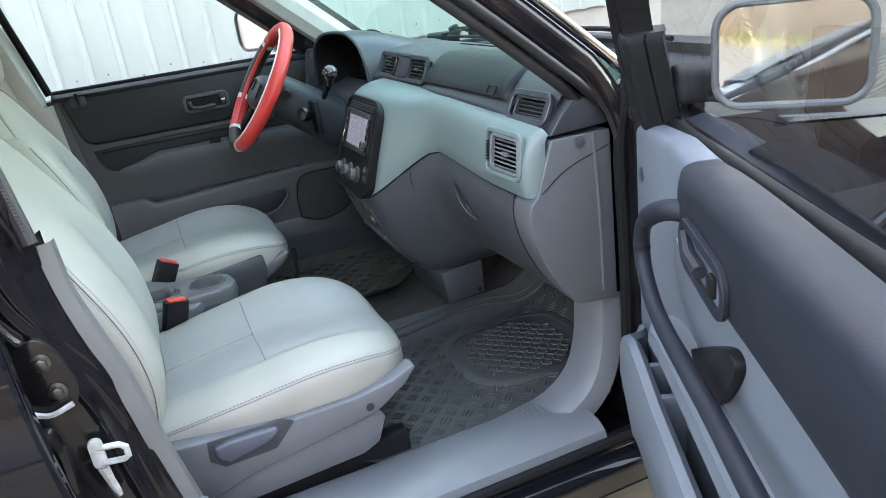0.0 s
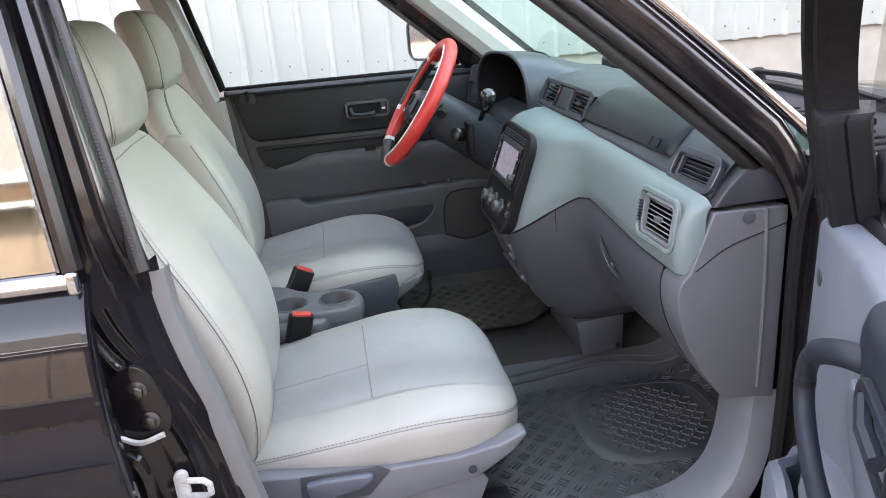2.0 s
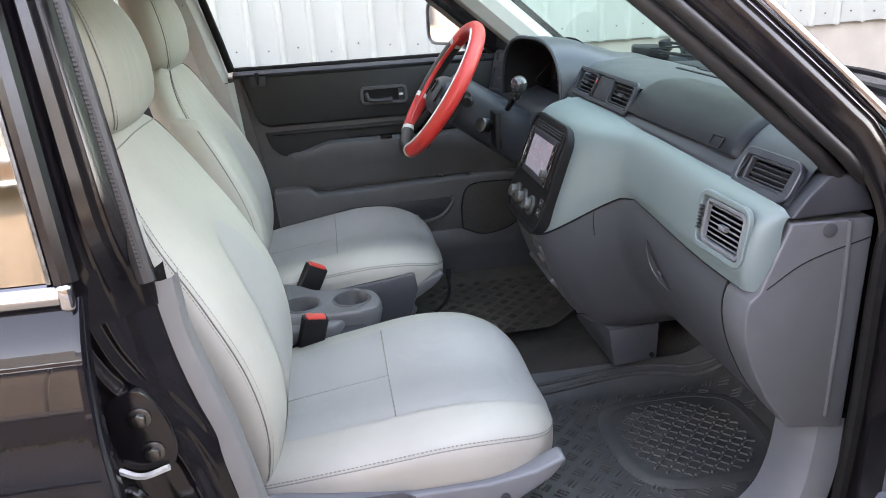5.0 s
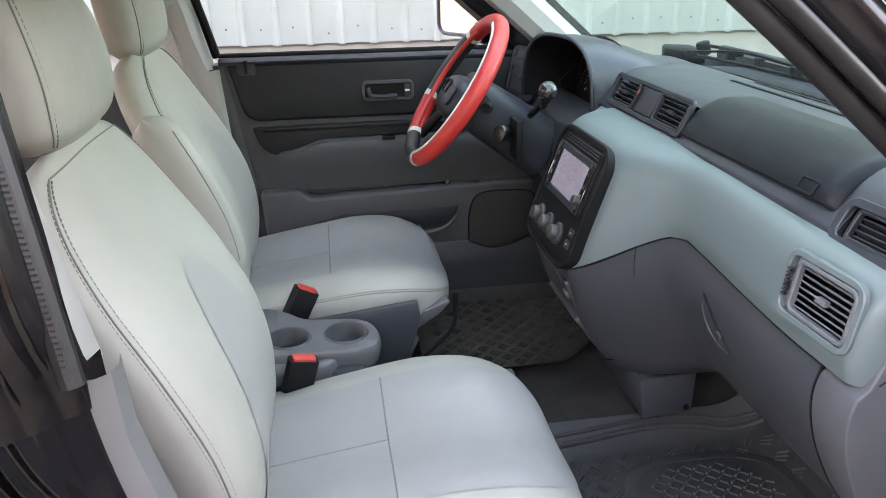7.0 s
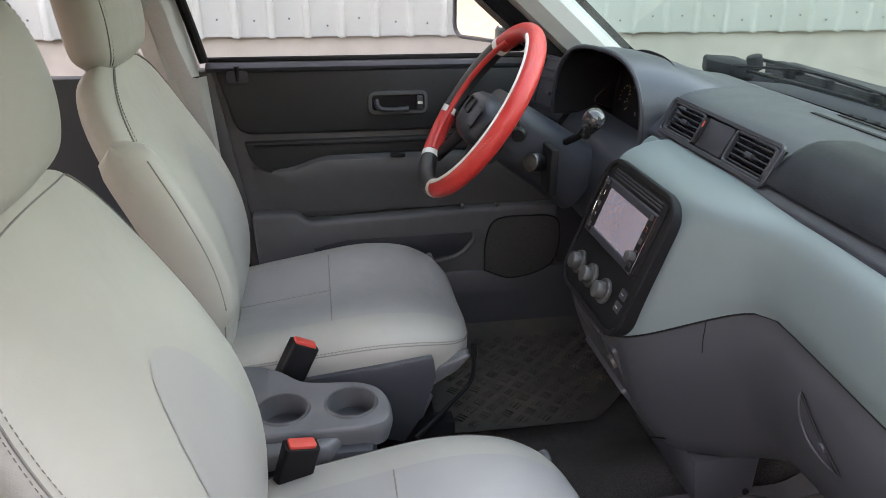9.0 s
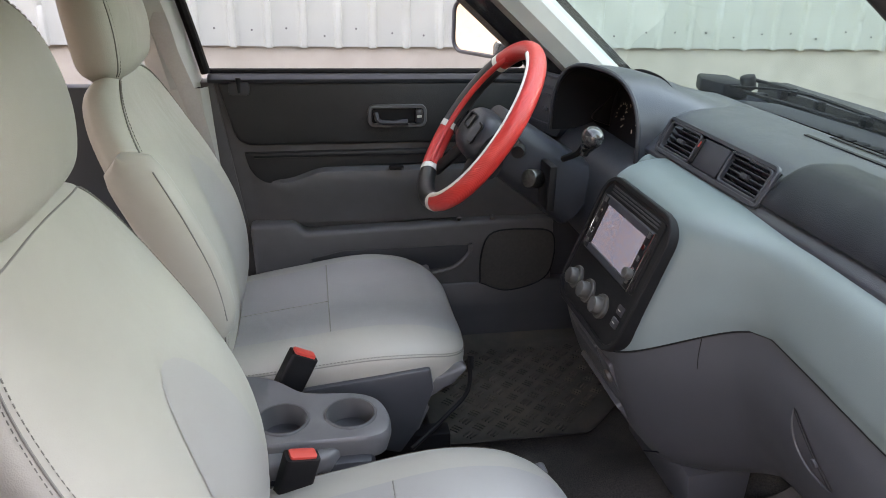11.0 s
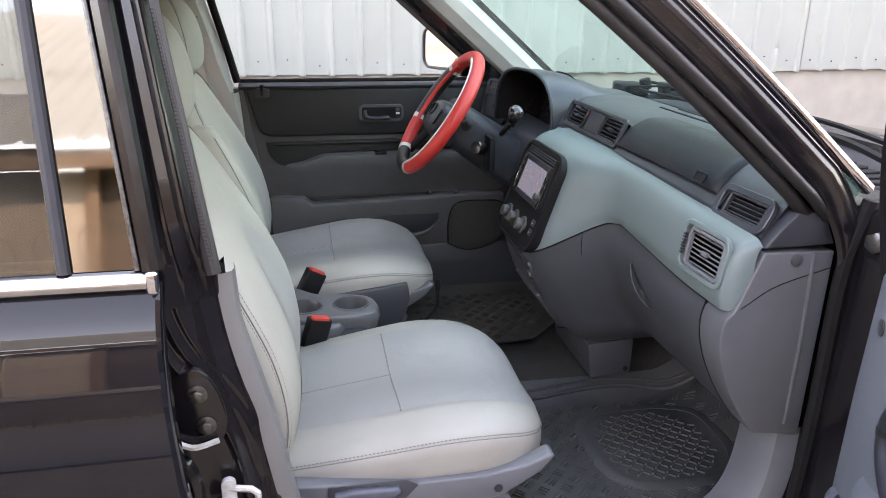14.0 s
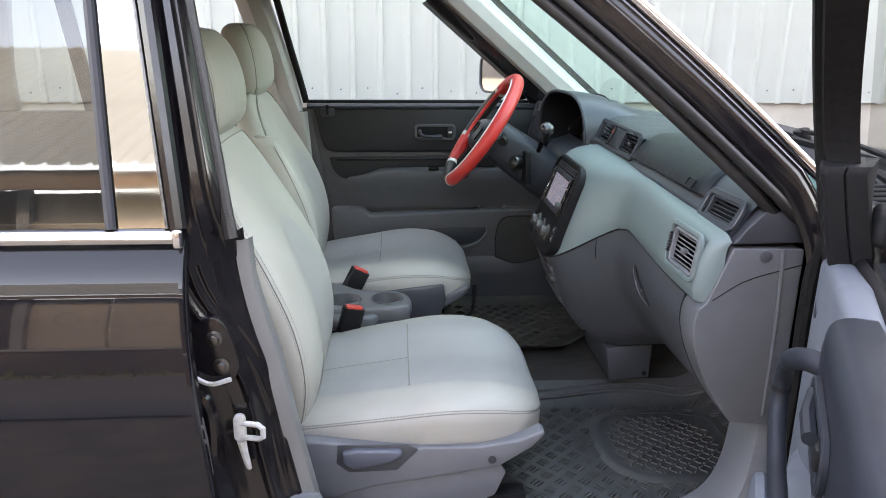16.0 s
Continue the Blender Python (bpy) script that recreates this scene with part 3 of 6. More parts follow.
    # printed border drawn taller, its upper part standing for the cowl's shadow
    rows = [[(glass_x(y, z) - 0.004, y, z) for y in np.linspace(-0.67, 0.67, 25)] for z in (1.143, 1.160, 1.178)]
    part("glass_border", quads(rows), M_DARKER, car, "black printed glass border, heightened to stand for cowl shade")
    # cowl grille and bonnet
    rows = []
    for k, (d, z) in enumerate(((-0.01, 1.140), (0.012, 1.142), (0.05, 1.128), (0.10, 1.118), (0.15, 1.118), (0.17, 1.134), (0.24, 1.146))):
        rows.append([(glass_x(y, 1.15) + d, y, z - 0.02 * abs(y / 0.7) ** 3) for y in np.linspace(-0.70, 0.70, 25)])
    cw_ = part("cowl", quads(rows), M_DARK, car, "dark plastic cowl grille")
    for k in range(34):
        y = -0.62 + k * 0.0375
        x = glass_x(y, 1.15)
        part("louvre", rbox((x + 0.045, y - 0.011, 1.114 - 0.02 * abs(y / 0.7) ** 3), (x + 0.145, y + 0.011, 1.126 - 0.02 * abs(y / 0.7) ** 3), 0.002, 1), M_DARKER, cw_)
    rows = [[(x, y, 1.15 - 0.14 * (x - 1.48) - 0.10 * abs(y / 0.8) ** 3 - 0.01 * (y / 0.8) ** 2) for y in np.linspace(-0.82, 0.82, 25)] for x in np.linspace(1.30, 2.5, 10)]
    part("bonnet", quads(rows, keep=lambda i, j: rows[i][j][0] > glass_x(rows[i][j][1], 1.15) + 0.23), M_PAINT, car, "glossy black bonnet")
    # front wing with its wheel arch
    ax_, az_, ar = 1.68, 0.40, 0.455
    zs_ = np.linspace(1.055, 0.45, 60)
    rows = [[(x, -0.795 - 0.055 * math.sin(min(1, (1.055 - z) / 0.22) * math.pi / 2) + 0.03 * (x - 1.5) ** 2, z - 0.10 * (x - 1.5)) for z in zs_] for x in np.linspace(1.075, 2.5, 110)]
    rows = [[(r[0][0], -0.66, r[0][2] + 0.03), (r[0][0], -0.75, r[0][2] + 0.012)] + r for r in rows]
    wing = part("front_wing", quads(rows, keep=lambda i, j: math.hypot(rows[i][j][0] - ax_, rows[i][j][2] - az_) > ar), M_PAINT, car, "glossy black front wing")
    part("arch_lip", tube([(ax_ + (ar + 0.004) * math.cos(a), -0.852 + 0.03 * (ar * math.cos(a) + 0.18) ** 2, az_ + (ar + 0.004) * math.sin(a)) for a in np.linspace(0.1, math.pi - 0.1, 40)], 0.012, 8), M_PAINT, wing)
    part("arch_liner", quads([[(ax_ + (ar - 0.01) * math.cos(a), y, az_ + (ar - 0.01) * math.sin(a)) for a in np.linspace(0.0, math.pi, 30)] for y in (-0.84, -0.5)]), M_RUBBER, wing)
    part("arch_wall", prism([(ax_ + ar * math.cos(a), az_ + ar * math.sin(a)) for a in np.linspace(0, math.pi, 20)], "y", -0.52, -0.5), M_RUBBER, wing)
    wh = part("front_wheel", disc((ax_, -0.79, 0.385), (0, -1, 0), 0.20, 0.02, 40, bev=0.004), M_STEEL, car, "alloy front wheel with a black tyre")
    prof = [(0.20, -0.80), (0.23, -0.815), (0.29, -0.815), (0.315, -0.80), (0.326, -0.785), (0.332, -0.76), (0.333, -0.72), (0.332, -0.66), (0.326, -0.635), (0.30, -0.61), (0.2, -0.61)]
    rows = [[(ax_ + r * math.cos(a), y, 0.385 + r * math.sin(a)) for a in np.linspace(0, 2 * np.pi, 64, endpoint=False)] for r, y in prof]
    ty = part("tyre", quads(rows, closed=True), M_RUBBER, wh, "black treaded tyre")
    b = bmesh.new()
    for k in range(70):
        a = 2 * math.pi * k / 70
        for y0, y1, sk in ((-0.80, -0.752, 0.012), (-0.745, -0.70, -0.01), (-0.693, -0.64, 0.012)):
            rot = Matrix.Translation((ax_, 0, 0.385)) @ Matrix.Rotation(-a, 4, "Y")
            rbox((0.325, y0, -0.010), (0.340, y1, 0.010), 0, bm=b, m=rot)
    part("tread_block", b, M_RUBBER, wh, kind="stuff")
    # far side of the driver's footwell
    part("far_kick_panel", prism([(0.86, 0.47), (1.5, 0.47), (1.5, 1.14), (0.90, 1.14), (0.88, 0.9)], "y", 0.672, 0.70, 0.004), M_DARK, car)


def glass_x(y, z):
    """How far forward the windshield lies at a place across and up."""
    t = (z - 1.145) / 0.43
    q = min(1.0, abs(y) / (0.69 - 0.05 * t))
    return 1.055 - 0.53 * t + 0.185 * (1 - 0.62 * t) * (1 - q ** 4.5)


shell()


def wipers():
    w = thing("windshield_wiper", (1.3, 0.2, 1.15), "black windshield wiper arms on the cowl", "wiper")
    part("arm", tube(spl([(1.33, 0.62, 1.188), (1.34, 0.40, 1.190), (1.36, 0.10, 1.176)], 10), 0.0045, 6), M_DARKER, w)
    part("blade", tube(spl([(1.27, 0.55, 1.172), (1.31, 0.2, 1.172), (1.33, -0.12, 1.168)], 10), 0.005, 6), M_DARKER, w)
    part("pivot", disc((1.32, 0.60, 1.165), (-0.3, 0, 1), 0.018, 0.035, 14, bev=0.004), M_DARKER, w)
    part("pivot_cover", prism([(1.29, 0.66), (1.36, 0.66), (1.37, 0.78), (1.30, 0.82), (1.27, 0.74)], "z", 1.13, 1.170, 0.008), M_DARKER, w, "black pivot cover")
    part("blade_frame", tube(spl([(1.26, 0.58, 1.178), (1.31, 0.40, 1.196), (1.31, 0.2, 1.194), (1.32, 0.0, 1.188), (1.33, -0.12, 1.174)], 14), 0.003, 6), M_DARKER, w)
    for yy in (0.45, 0.32, 0.18, 0.05):
        part("clip", rbox((1.298, yy - 0.010, 1.172), (1.317, yy + 0.010, 1.194), 0.003), M_DARKER, w)
    part("arm_hinge", rbox((1.317, 0.44, 1.178), (1.341, 0.53, 1.198), 0.006), M_DARKER, w)
    v = thing("windshield_wiper", (1.35, -0.4, 1.15), "black windshield wiper arms on the cowl", "wiper")
    part("arm", tube(spl([(1.36, -0.02, 1.19), (1.33, -0.25, 1.20), (1.30, -0.52, 1.19)], 10), 0.006, 6), M_DARKER, v)
    part("blade", tube(spl([(1.32, -0.06, 1.175), (1.28, -0.35, 1.185), (1.20, -0.62, 1.18)], 10), 0.008, 6), M_DARKER, v)
    part("pivot", disc((1.37, -0.02, 1.16), (-0.3, 0, 1), 0.02, 0.035, 14, bev=0.004), M_DARKER, v)


wipers()


def sill_and_jamb():
    # sill: scuff plate inside, painted rocker outside
    prof = [(-0.568, 0.485), (-0.578, 0.508), (-0.60, 0.520), (-0.66, 0.524), (-0.71, 0.519), (-0.732, 0.507), (-0.74, 0.49)]
    rows = [[(x, y, z) for y, z in prof] for x in np.linspace(0.10, 0.945, 16)]
    part("scuff_plate", quads(rows), M_GREY, car, "light grey plastic sill scuff plate")
    b = bmesh.new()
    for i in range(13):
        for j in range(9):
            if ((i - 6) / 6.4) ** 2 + ((j - 4) / 4.4) ** 2 < 1:
                disc((0.812 + i * 0.0085, -0.592 - j * 0.0072, 0.5215), (0, 0, 1), 0.0022, 0.0028, 6, b)
    part("tread_dot", b, M_GREY, car, kind="stuff")
    part("rocker", prism([(-0.72, 0.490), (-0.745, 0.488), (-0.75, 0.468), (-0.772, 0.463), (-0.785, 0.453), (-0.788, 0.444), (-0.774, 0.430), (-0.745, 0.41), (-0.70, 0.32)], "x", -0.05, 1.30, 0.004), M_PAINT, car, "black painted rocker panel")
    part("sill_seal", tube([(0.2, -0.752, 0.492), (0.6, -0.752, 0.490), (1.0, -0.752, 0.492)], 0.010, 8), M_RUBBER, car, "black sill seal")
    # side of the footwell and the trim that curves from sill to hinge pillar
    part("kick_panel", quads([[(x, y, z) for y, z in ((-0.585, 0.47), (-0.60, 0.55), (-0.615, 0.65), (-0.62, 0.80))] for x in np.linspace(1.03, 1.48, 8)]), M_CARPET, car)
    cv = spl([(0.76, 0.508), (0.83, 0.5165), (0.885, 0.5255), (0.928, 0.546), (0.960, 0.580), (0.978, 0.630), (0.986, 0.690), (0.99, 0.762)], 26)
    tg = np.gradient(cv, axis=0)
    rows = []
    for (x, z), (tx, tz) in zip(cv, tg):
        ln = math.hypot(tx, tz)
        nx, nz = tz / ln, -tx / ln
        rows.append([(x + nx * o, y, z + nz * o) for o, y in ((0.004, -0.575), (0.0, -0.60), (0.0, -0.635), (0.003, -0.655), (0.010, -0.668), (0.030, -0.675), (0.050, -0.676))])
    part("sill_corner_trim", quads(rows), M_GREY, car, "light grey trim curving from sill to hinge pillar")
    part("hinge_pillar", prism([(1.035, 0.46), (1.14, 0.46), (1.14, 1.16), (1.045, 1.16), (1.035, 0.8)], "y", -0.80, -0.62, 0.01), M_JAMB, car, "black painted hinge pillar")
    part("pillar_seal", tube(spl([(1.025, -0.70, 0.55), (1.03, -0.705, 0.8), (1.03, -0.705, 1.05), (1.05, -0.71, 1.17)], 12), 0.012, 8), M_RUBBER, car)
    part("jamb_bolt", disc((1.035, -0.755, 1.12), (-1, -0.3, 0), 0.016, 0.012, 6, bev=0.002), M_STEEL, car)

    # pillar between the doors
    def px(z):
        return float(np.interp(z, [0.5, 0.673, 0.804, 0.925, 1.0, 1.058, 1.126], [0.232, 0.199, 0.173, 0.153, 0.134, 0.120, 0.117]))
    zz = np.linspace(0.52, 1.126, 20)
    rows = [[(px(z) + dx, y, z) for dx, y in ((0.010, -0.704), (0.0135, -0.722), (0.010, -0.736), (0.0, -0.744), (-0.012, -0.745))] for z in zz]
    part("pillar_trim", quads(rows), M_TRIMW, car, "light grey plastic pillar trim")
    def pxs(z):
        return sum(px(z + d) for d in (-0.06, -0.03, 0.0, 0.03, 0.06)) / 5
    ridges = [spl([(d + k, z) for d, z in ((-0.096, 1.20), (-0.090, 1.10), (-0.078, 1.04), (-0.058, 0.985), (-0.044, 0.93), (-0.040, 0.87), (-0.044, 0.79), (-0.047, 0.66), (-0.045, 0.44))], 60) for k in (0.0, 0.020, 0.036)]

    def jamb_y(x, z):
        u = x - pxs(z)
        y = float(np.interp(u, [-0.125, -0.108, -0.095, -0.065, -0.040, -0.030, -0.014, -0.005, 0.004], [-0.845, -0.812, -0.790, -0.783, -0.772, -0.758, -0.750, -0.738, -0.705]))
        for r, h, w in zip(ridges, (0.007, 0.0045, 0.004), (0.0055, 0.0045, 0.004)):
            y -= h * math.exp(-((u - float(np.interp(z, r[::-1, 1], r[::-1, 0]))) / w) ** 2)
        # shallow scoops below the hinge
        y += 0.012 * math.exp(-((u + 0.075) / 0.022) ** 2 - ((z - 0.80) / 0.10) ** 2)
        y += 0.010 * math.exp(-((u + 0.020) / 0.012) ** 2 - ((z - 0.83) / 0.05) ** 2)
        return max(y, -0.838 + 0.03 * float(sm(0.98, 1.08, z)))
    rows = [[(pxs(z) + u, jamb_y(pxs(z) + u, z), z) for u in np.linspace(-0.125 + 0.028 * float(sm(0.90, 1.02, z)), 0.0, 60)] for z in np.linspace(0.44, 1.14, 86)]
    part("pillar_jamb", quads(rows), M_JAMB, car, "black painted door jamb with pressed folds", smooth=60)
    # upper pillar: stepped frame, grooves and a seal from the belt upward
    prof = [(-0.002, -0.80), (0.0, -0.812), (0.006, -0.818), (0.022, -0.818), (0.026, -0.806), (0.030, -0.806), (0.034, -0.814), (0.052, -0.812), (0.056, -0.796), (0.062, -0.796), (0.066, -0.80), (0.078, -0.79), (0.084, -0.775), (0.088, -0.75)]
    rows = []
    for z in np.linspace(1.10, 1.585, 22):
        t = max(0.0, z - 1.10)
        k = float(sm(1.24, 1.10, z))
        row = []
        for dx, y in prof:
            x = 0.047 + (dx - 0.28 * max(0.0, dx - 0.03)) * (1 - 0.42 * t / 0.48) - 0.09 * t
            row.append((x, (y + 0.20 * t) * (1 - k) + (jamb_y(x, z) - 0.002) * k, z))
        rows.append(row)
    part("pillar_upper", quads(rows), M_JAMB, car, "black grooved door pillar")
    part("pillar_seal", tube([(0.109 - 0.155 * t, -0.767 + 0.20 * t, 1.135 + t) for t in np.linspace(0, 0.455, 8)], 0.010, 10), M_SEAL, car, "ribbed rubber door seal")
    b = bmesh.new()
    for t in np.linspace(0.02, 0.30, 62):
        rbox((0.0, -0.0102, -0.0009), (0.004, -0.0085, 0.0009), 0, bm=b, m=Matrix.Translation((0.109 - 0.155 * t, -0.767 + 0.20 * t, 1.135 + t)))
    part("seal_rib", b, M_SEAL, car, kind="stuff")
    part("pillar_back", prism([(0.05, 1.10), (0.100, 1.10), (0.020, 1.58), (-0.03, 1.58)], "y", -0.70, -0.66, 0.004), M_BEIGE, car)
    # hinge, bolts and striker
    h = part("door_hinge", prism(smooth_poly([(0.042, 0.920), (0.075, 0.912), (0.100, 0.918), (0.112, 0.945), (0.106, 0.985), (0.090, 1.016), (0.072, 1.022), (0.045, 1.0)], 36), "y", -0.795, -0.785, 0.003), M_JAMB, car, "black rear door hinge plate")
    for bx, bz in ((0.080, 0.990), (0.087, 0.946)):
        b = disc((bx, -0.795, bz), (0, -1, 0), 0.0125, 0.003, 20, bev=0.001)
        disc((bx, -0.798, bz), (0, -1, 0), 0.0085, 0.007, 6, b, 0.001)
        part("bolt", b, M_STEEL, h, "steel bolt with washer")
    part("grease_rim", tube(spl([(0.045, -0.799, 0.93), (0.07, -0.80, 0.918), (0.10, -0.799, 0.925)], 8), 0.004, 6), M_ZINC, h)
    part("check_arm", tube(spl([(0.035, -0.80, 0.90), (0.056, -0.80, 0.895), (0.066, -0.80, 0.86), (0.064, -0.80, 0.80)], 12), 0.011, 8), M_JAMB, h)
    s = part("door_striker", prism(rrect(0.018, 0.044, 0.008), "y", -0.010, 0.0, 0.002, m=pose(0.105, -0.784, 0.838)), M_ZINC, car, "whitish greased striker on the jamb")
    part("loop", tube([(0.106, -0.79, 0.846), (0.134, -0.797, 0.846), (0.142, -0.80, 0.841), (0.142, -0.80, 0.827), (0.135, -0.797, 0.822), (0.106, -0.79, 0.822)], 0.0045, 8), M_ZINC, s)
    part("grease_drip", tube(spl([(0.106, -0.79, 0.815), (0.110, -0.79, 0.79), (0.115, -0.79, 0.765)], 8), [0.0075, 0.007, 0.0065, 0.006, 0.0058, 0.0055, 0.005, 0.0035], 8), M_ZINC, s)
    part("lower_cover", prism([(0.165, 0.60), (0.24, 0.60), (0.22, 0.685), (0.165, 0.69)], "y", -0.775, -0.74, 0.006), M_GREY, car, "light grey lower pillar cover")


sill_and_jamb()


# ---------------- seats ----------------
class Soft:
    """A padded body: rounded sections along a spine, as a function of t along it and the lateral place a in -1..1 (front) or an angle."""

    def __init__(self, ctrl, frame_of, n=2.8, dish=0.0, low=None):
        self.c, self.frame_of, self.n, self.dish, self.low = ctrl, frame_of, n, dish, low or n

    def ring(self, s, phi):
        o, A, B, ha, hb = self.frame_of(s)
        ca, sa = np.cos(phi), np.sin(phi)
        e = self.n if sa >= 0 else self.low
        u = np.sign(ca) * abs(ca) ** (2 / e)
        v = np.sign(sa) * abs(sa) ** (2 / e)
        d = 1 - self.dish * math.exp(-(u / 0.55) ** 2) * max(v, 0)
        return o + A * ha * u + B * hb * v * d

    def at(self, s, u, lift=0.0):
        """The point of the front face at lateral place u in -1..1."""
        u = max(-0.999, min(0.999, u))
        phi = math.acos(np.sign(u) * abs(u) ** (self.n / 2))
        p = self.ring(s, phi)
        o = self.frame_of(s)[0]
        e = 1e-3
        n = np.cross(self.ring(s, phi + e) - self.ring(s, phi - e), self.ring(min(s + e, 1), phi) - self.ring(max(s - e, 0), phi))
        n /= np.linalg.norm(n) + 1e-12
        if n @ (p - o) < 0:
            n = -n
        return p + n * lift

    def body(self, ns=44, nr=56):
        return quads([[self.ring(s, f) for f in np.linspace(0, 2 * np.pi, nr, endpoint=False)] for s in np.linspace(0, 1, ns)], closed=True, cap=True)

    def patch(self, s0, s1, u0, u1, ns=30, nu=20, lift=0.0012):
        rows = []
        for s in np.linspace(s0, s1, ns):
            a, b = u0(s) if callable(u0) else u0, u1(s) if callable(u1) else u1
            rows.append([self.at(s, u, lift) for u in np.linspace(a, b, nu)])
        return quads(rows)

    def line(self, f, n=60, lift=0.0):
        return [self.at(*f(k), lift) for k in np.linspace(0, 1, n)]


def stitches(pts, step=0.0068, r=0.0012, bm=None):
    """Short raised threads along a line."""
    p = np.array(pts)
    d = np.r_[0, np.cumsum(np.linalg.norm(np.diff(p, axis=0), axis=1))]
    bm = bm or bmesh.new()
    for s in np.arange(0, d[-1] - step, step):
        a = np.array([np.interp(s, d, p[:, k]) for k in range(3)])
        b = np.array([np.interp(s + step * 0.6, d, p[:, k]) for k in range(3)])
        t = (b - a) / (np.linalg.norm(b - a) + 1e-9)
        w = np.cross(t, (0, 0, 1.0)) * r
        h = np.cross(t, w)
        vs = [bm.verts.new(tuple(q)) for q in (a + w, a + h, a - w, a - h, b + w, b + h, b - w, b - h)]
        for i in range(4):
            j = (i + 1) % 4
            bm.faces.new((vs[i], vs[j], vs[4 + j], vs[4 + i]))
    return bm


def front_seat(loc, label, outer, armrest, rake=0.0):
    """outer: -1 if the door is on the right side of the car, 1 if on the left."""
    st = thing("front_seat", loc, label, "car seat", "front seats")
    cush = np.array([(.08, .180, .205, .044), (.19, .199, .228, .048), (.32, .215, .240, .054), (.44, .227, .246, .061), (.53, .224, .240, .061), (.585, .214, .222, .053), (.617, .206, .192, .040), (.634, .201, .150, .024), (.640, .199, .10, .008)])
    cf = spl(cush, 80)

    def cfr(s):
        q = np.array([np.interp(s, np.linspace(0, 1, 80), cf[:, k]) for k in range(4)])
        return np.array([q[0], 0, q[1]]), np.array([0, 1.0, 0]), np.array([0, 0, 1.0]), q[2], q[3]
    C = Soft(cush, cfr, 2.6, 0.46, 7.0)
    cu = part("seat_cushion", C.body(), M_VINYL_SHADED, st, "pale grey-beige vinyl cushion cover, darkened as if shaded", True, 60)
    part("centre_panel", C.patch(0.02, 0.955, lambda s: -0.62 - 0.08 * s - 0.16 * s ** 6, lambda s: 0.62 + 0.08 * s + 0.16 * s ** 6, 44, 24), M_VINYL2, cu, "grey vinyl centre panel", True, 60)
    part("cross_seam", tube(C.line(lambda k: (0.30, -0.64 + 1.28 * k), 30, 0.0014), 0.0013, 6), M_SEAMDK, cu, "", True)
    part("centre_seam", tube(C.line(lambda k: (0.05 + 0.25 * k, 0.0), 20, 0.0012), 0.0010, 6), M_SEAMDK, cu, "", True)
    for sg in (-1, 1):
        f = lambda k, sg=sg: (0.03 + 0.945 * k, sg * 0.978)
        part("side_seam", tube(C.line(f, 70, 0.0004), 0.0012, 6), M_SEAMDK, cu, "", True)
    part("front_seam", tube(C.line(lambda k: (0.975, -0.99 + 1.98 * k), 60, 0.0004), 0.0012, 6), M_SEAMDK, cu, "", True)
    b = bmesh.new()
    for sg in (-1, 1):
        stitches(C.line(lambda k, sg=sg: (0.03 + 0.94 * k, sg * 0.965), 80, 0.0006), bm=b)
    stitches(C.line(lambda k: (0.966, -0.97 + 1.94 * k), 60, 0.0006), bm=b)
    part("stitching", b, M_STITCH, cu, "", True, 0, "stuff")

    back = np.array([(.160, .16, .195, .045), (.195, .24, .222, .058), (.210, .33, .238, .064), (.196, .43, .242, .064), (.155, .53, .236, .060), (.104, .62, .222, .052), (.064, .69, .196, .044), (.038, .733, .155, .032), (.026, .75, .09, .012)])
    bf = spl(back, 80)
    lean = math.radians(23 + rake)
    N, U = np.array([math.cos(lean), 0, math.sin(lean)]), np.array([-math.sin(lean), 0, math.cos(lean)])

    def bfr(s):
        q = np.array([np.interp(s, np.linspace(0, 1, 80), bf[:, k]) for k in range(4)])
        x = q[0] - math.tan(math.radians(rake)) * (q[1] - 0.14)
        return np.array([x, 0, q[1]]) - N * q[3], np.array([0, 1.0, 0]), N, q[2], q[3]
    B = Soft(back, bfr, 2.9, 0.16)
    bo = part("backrest", B.body(52, 60), M_VINYL, st, "pale grey-beige vinyl backrest cover", True, 60)
    part("lumbar_panel", B.patch(0.12, 0.564, lambda s: -0.50 * math.sqrt(max(0, 1 - ((s - 0.22) / 0.345) ** 2)), lambda s: 0.50 * math.sqrt(max(0, 1 - ((s - 0.22) / 0.345) ** 2)), 40, 16), mat_lumbar, bo, "slightly darker vinyl lumbar panel", True, 60)
    b2 = bmesh.new()
    ub, bend = (0.925, 0.40) if armrest else (0.955, 0.10)
    for sg in (-1, 1):
        g = lambda k, sg=sg, du=0.0: (0.06 + 0.81 * k, sg * (ub + du - bend * k ** 8))
        part("side_seam", tube(B.line(g, 80, 0.0004), 0.0012, 6), M_SEAMDK, bo, "", True)
        for du in (-0.024, 0.014):
            stitches(B.line(lambda k, sg=sg, du=du: (0.06 + 0.81 * k, sg * (ub + du - bend * k ** 8)), 90, 0.0014), bm=b2)
    part("top_seam", tube(B.line(lambda k: (0.87 + 0.012 * math.sin(math.pi * k), (ub - bend) * (2 * k - 1)), 40, 0.0004), 0.0011, 6), M_SEAMDK, bo, "", True)
    part("stitching", b2, M_STITCH, bo, "", True, 0, "stuff")
    if armrest:
        rows = []
        for t in np.linspace(0, 1, 16):
            q = np.array(bfr(0.22 + 0.46 * t)[0]) + np.array([0, -0.225 + 0.01 * t, 0]) + N * 0.012
            w = 0.052 * (1 - 0.12 * t) * (1 - abs(2 * t - 1) ** 8) ** 0.5 + 0.002
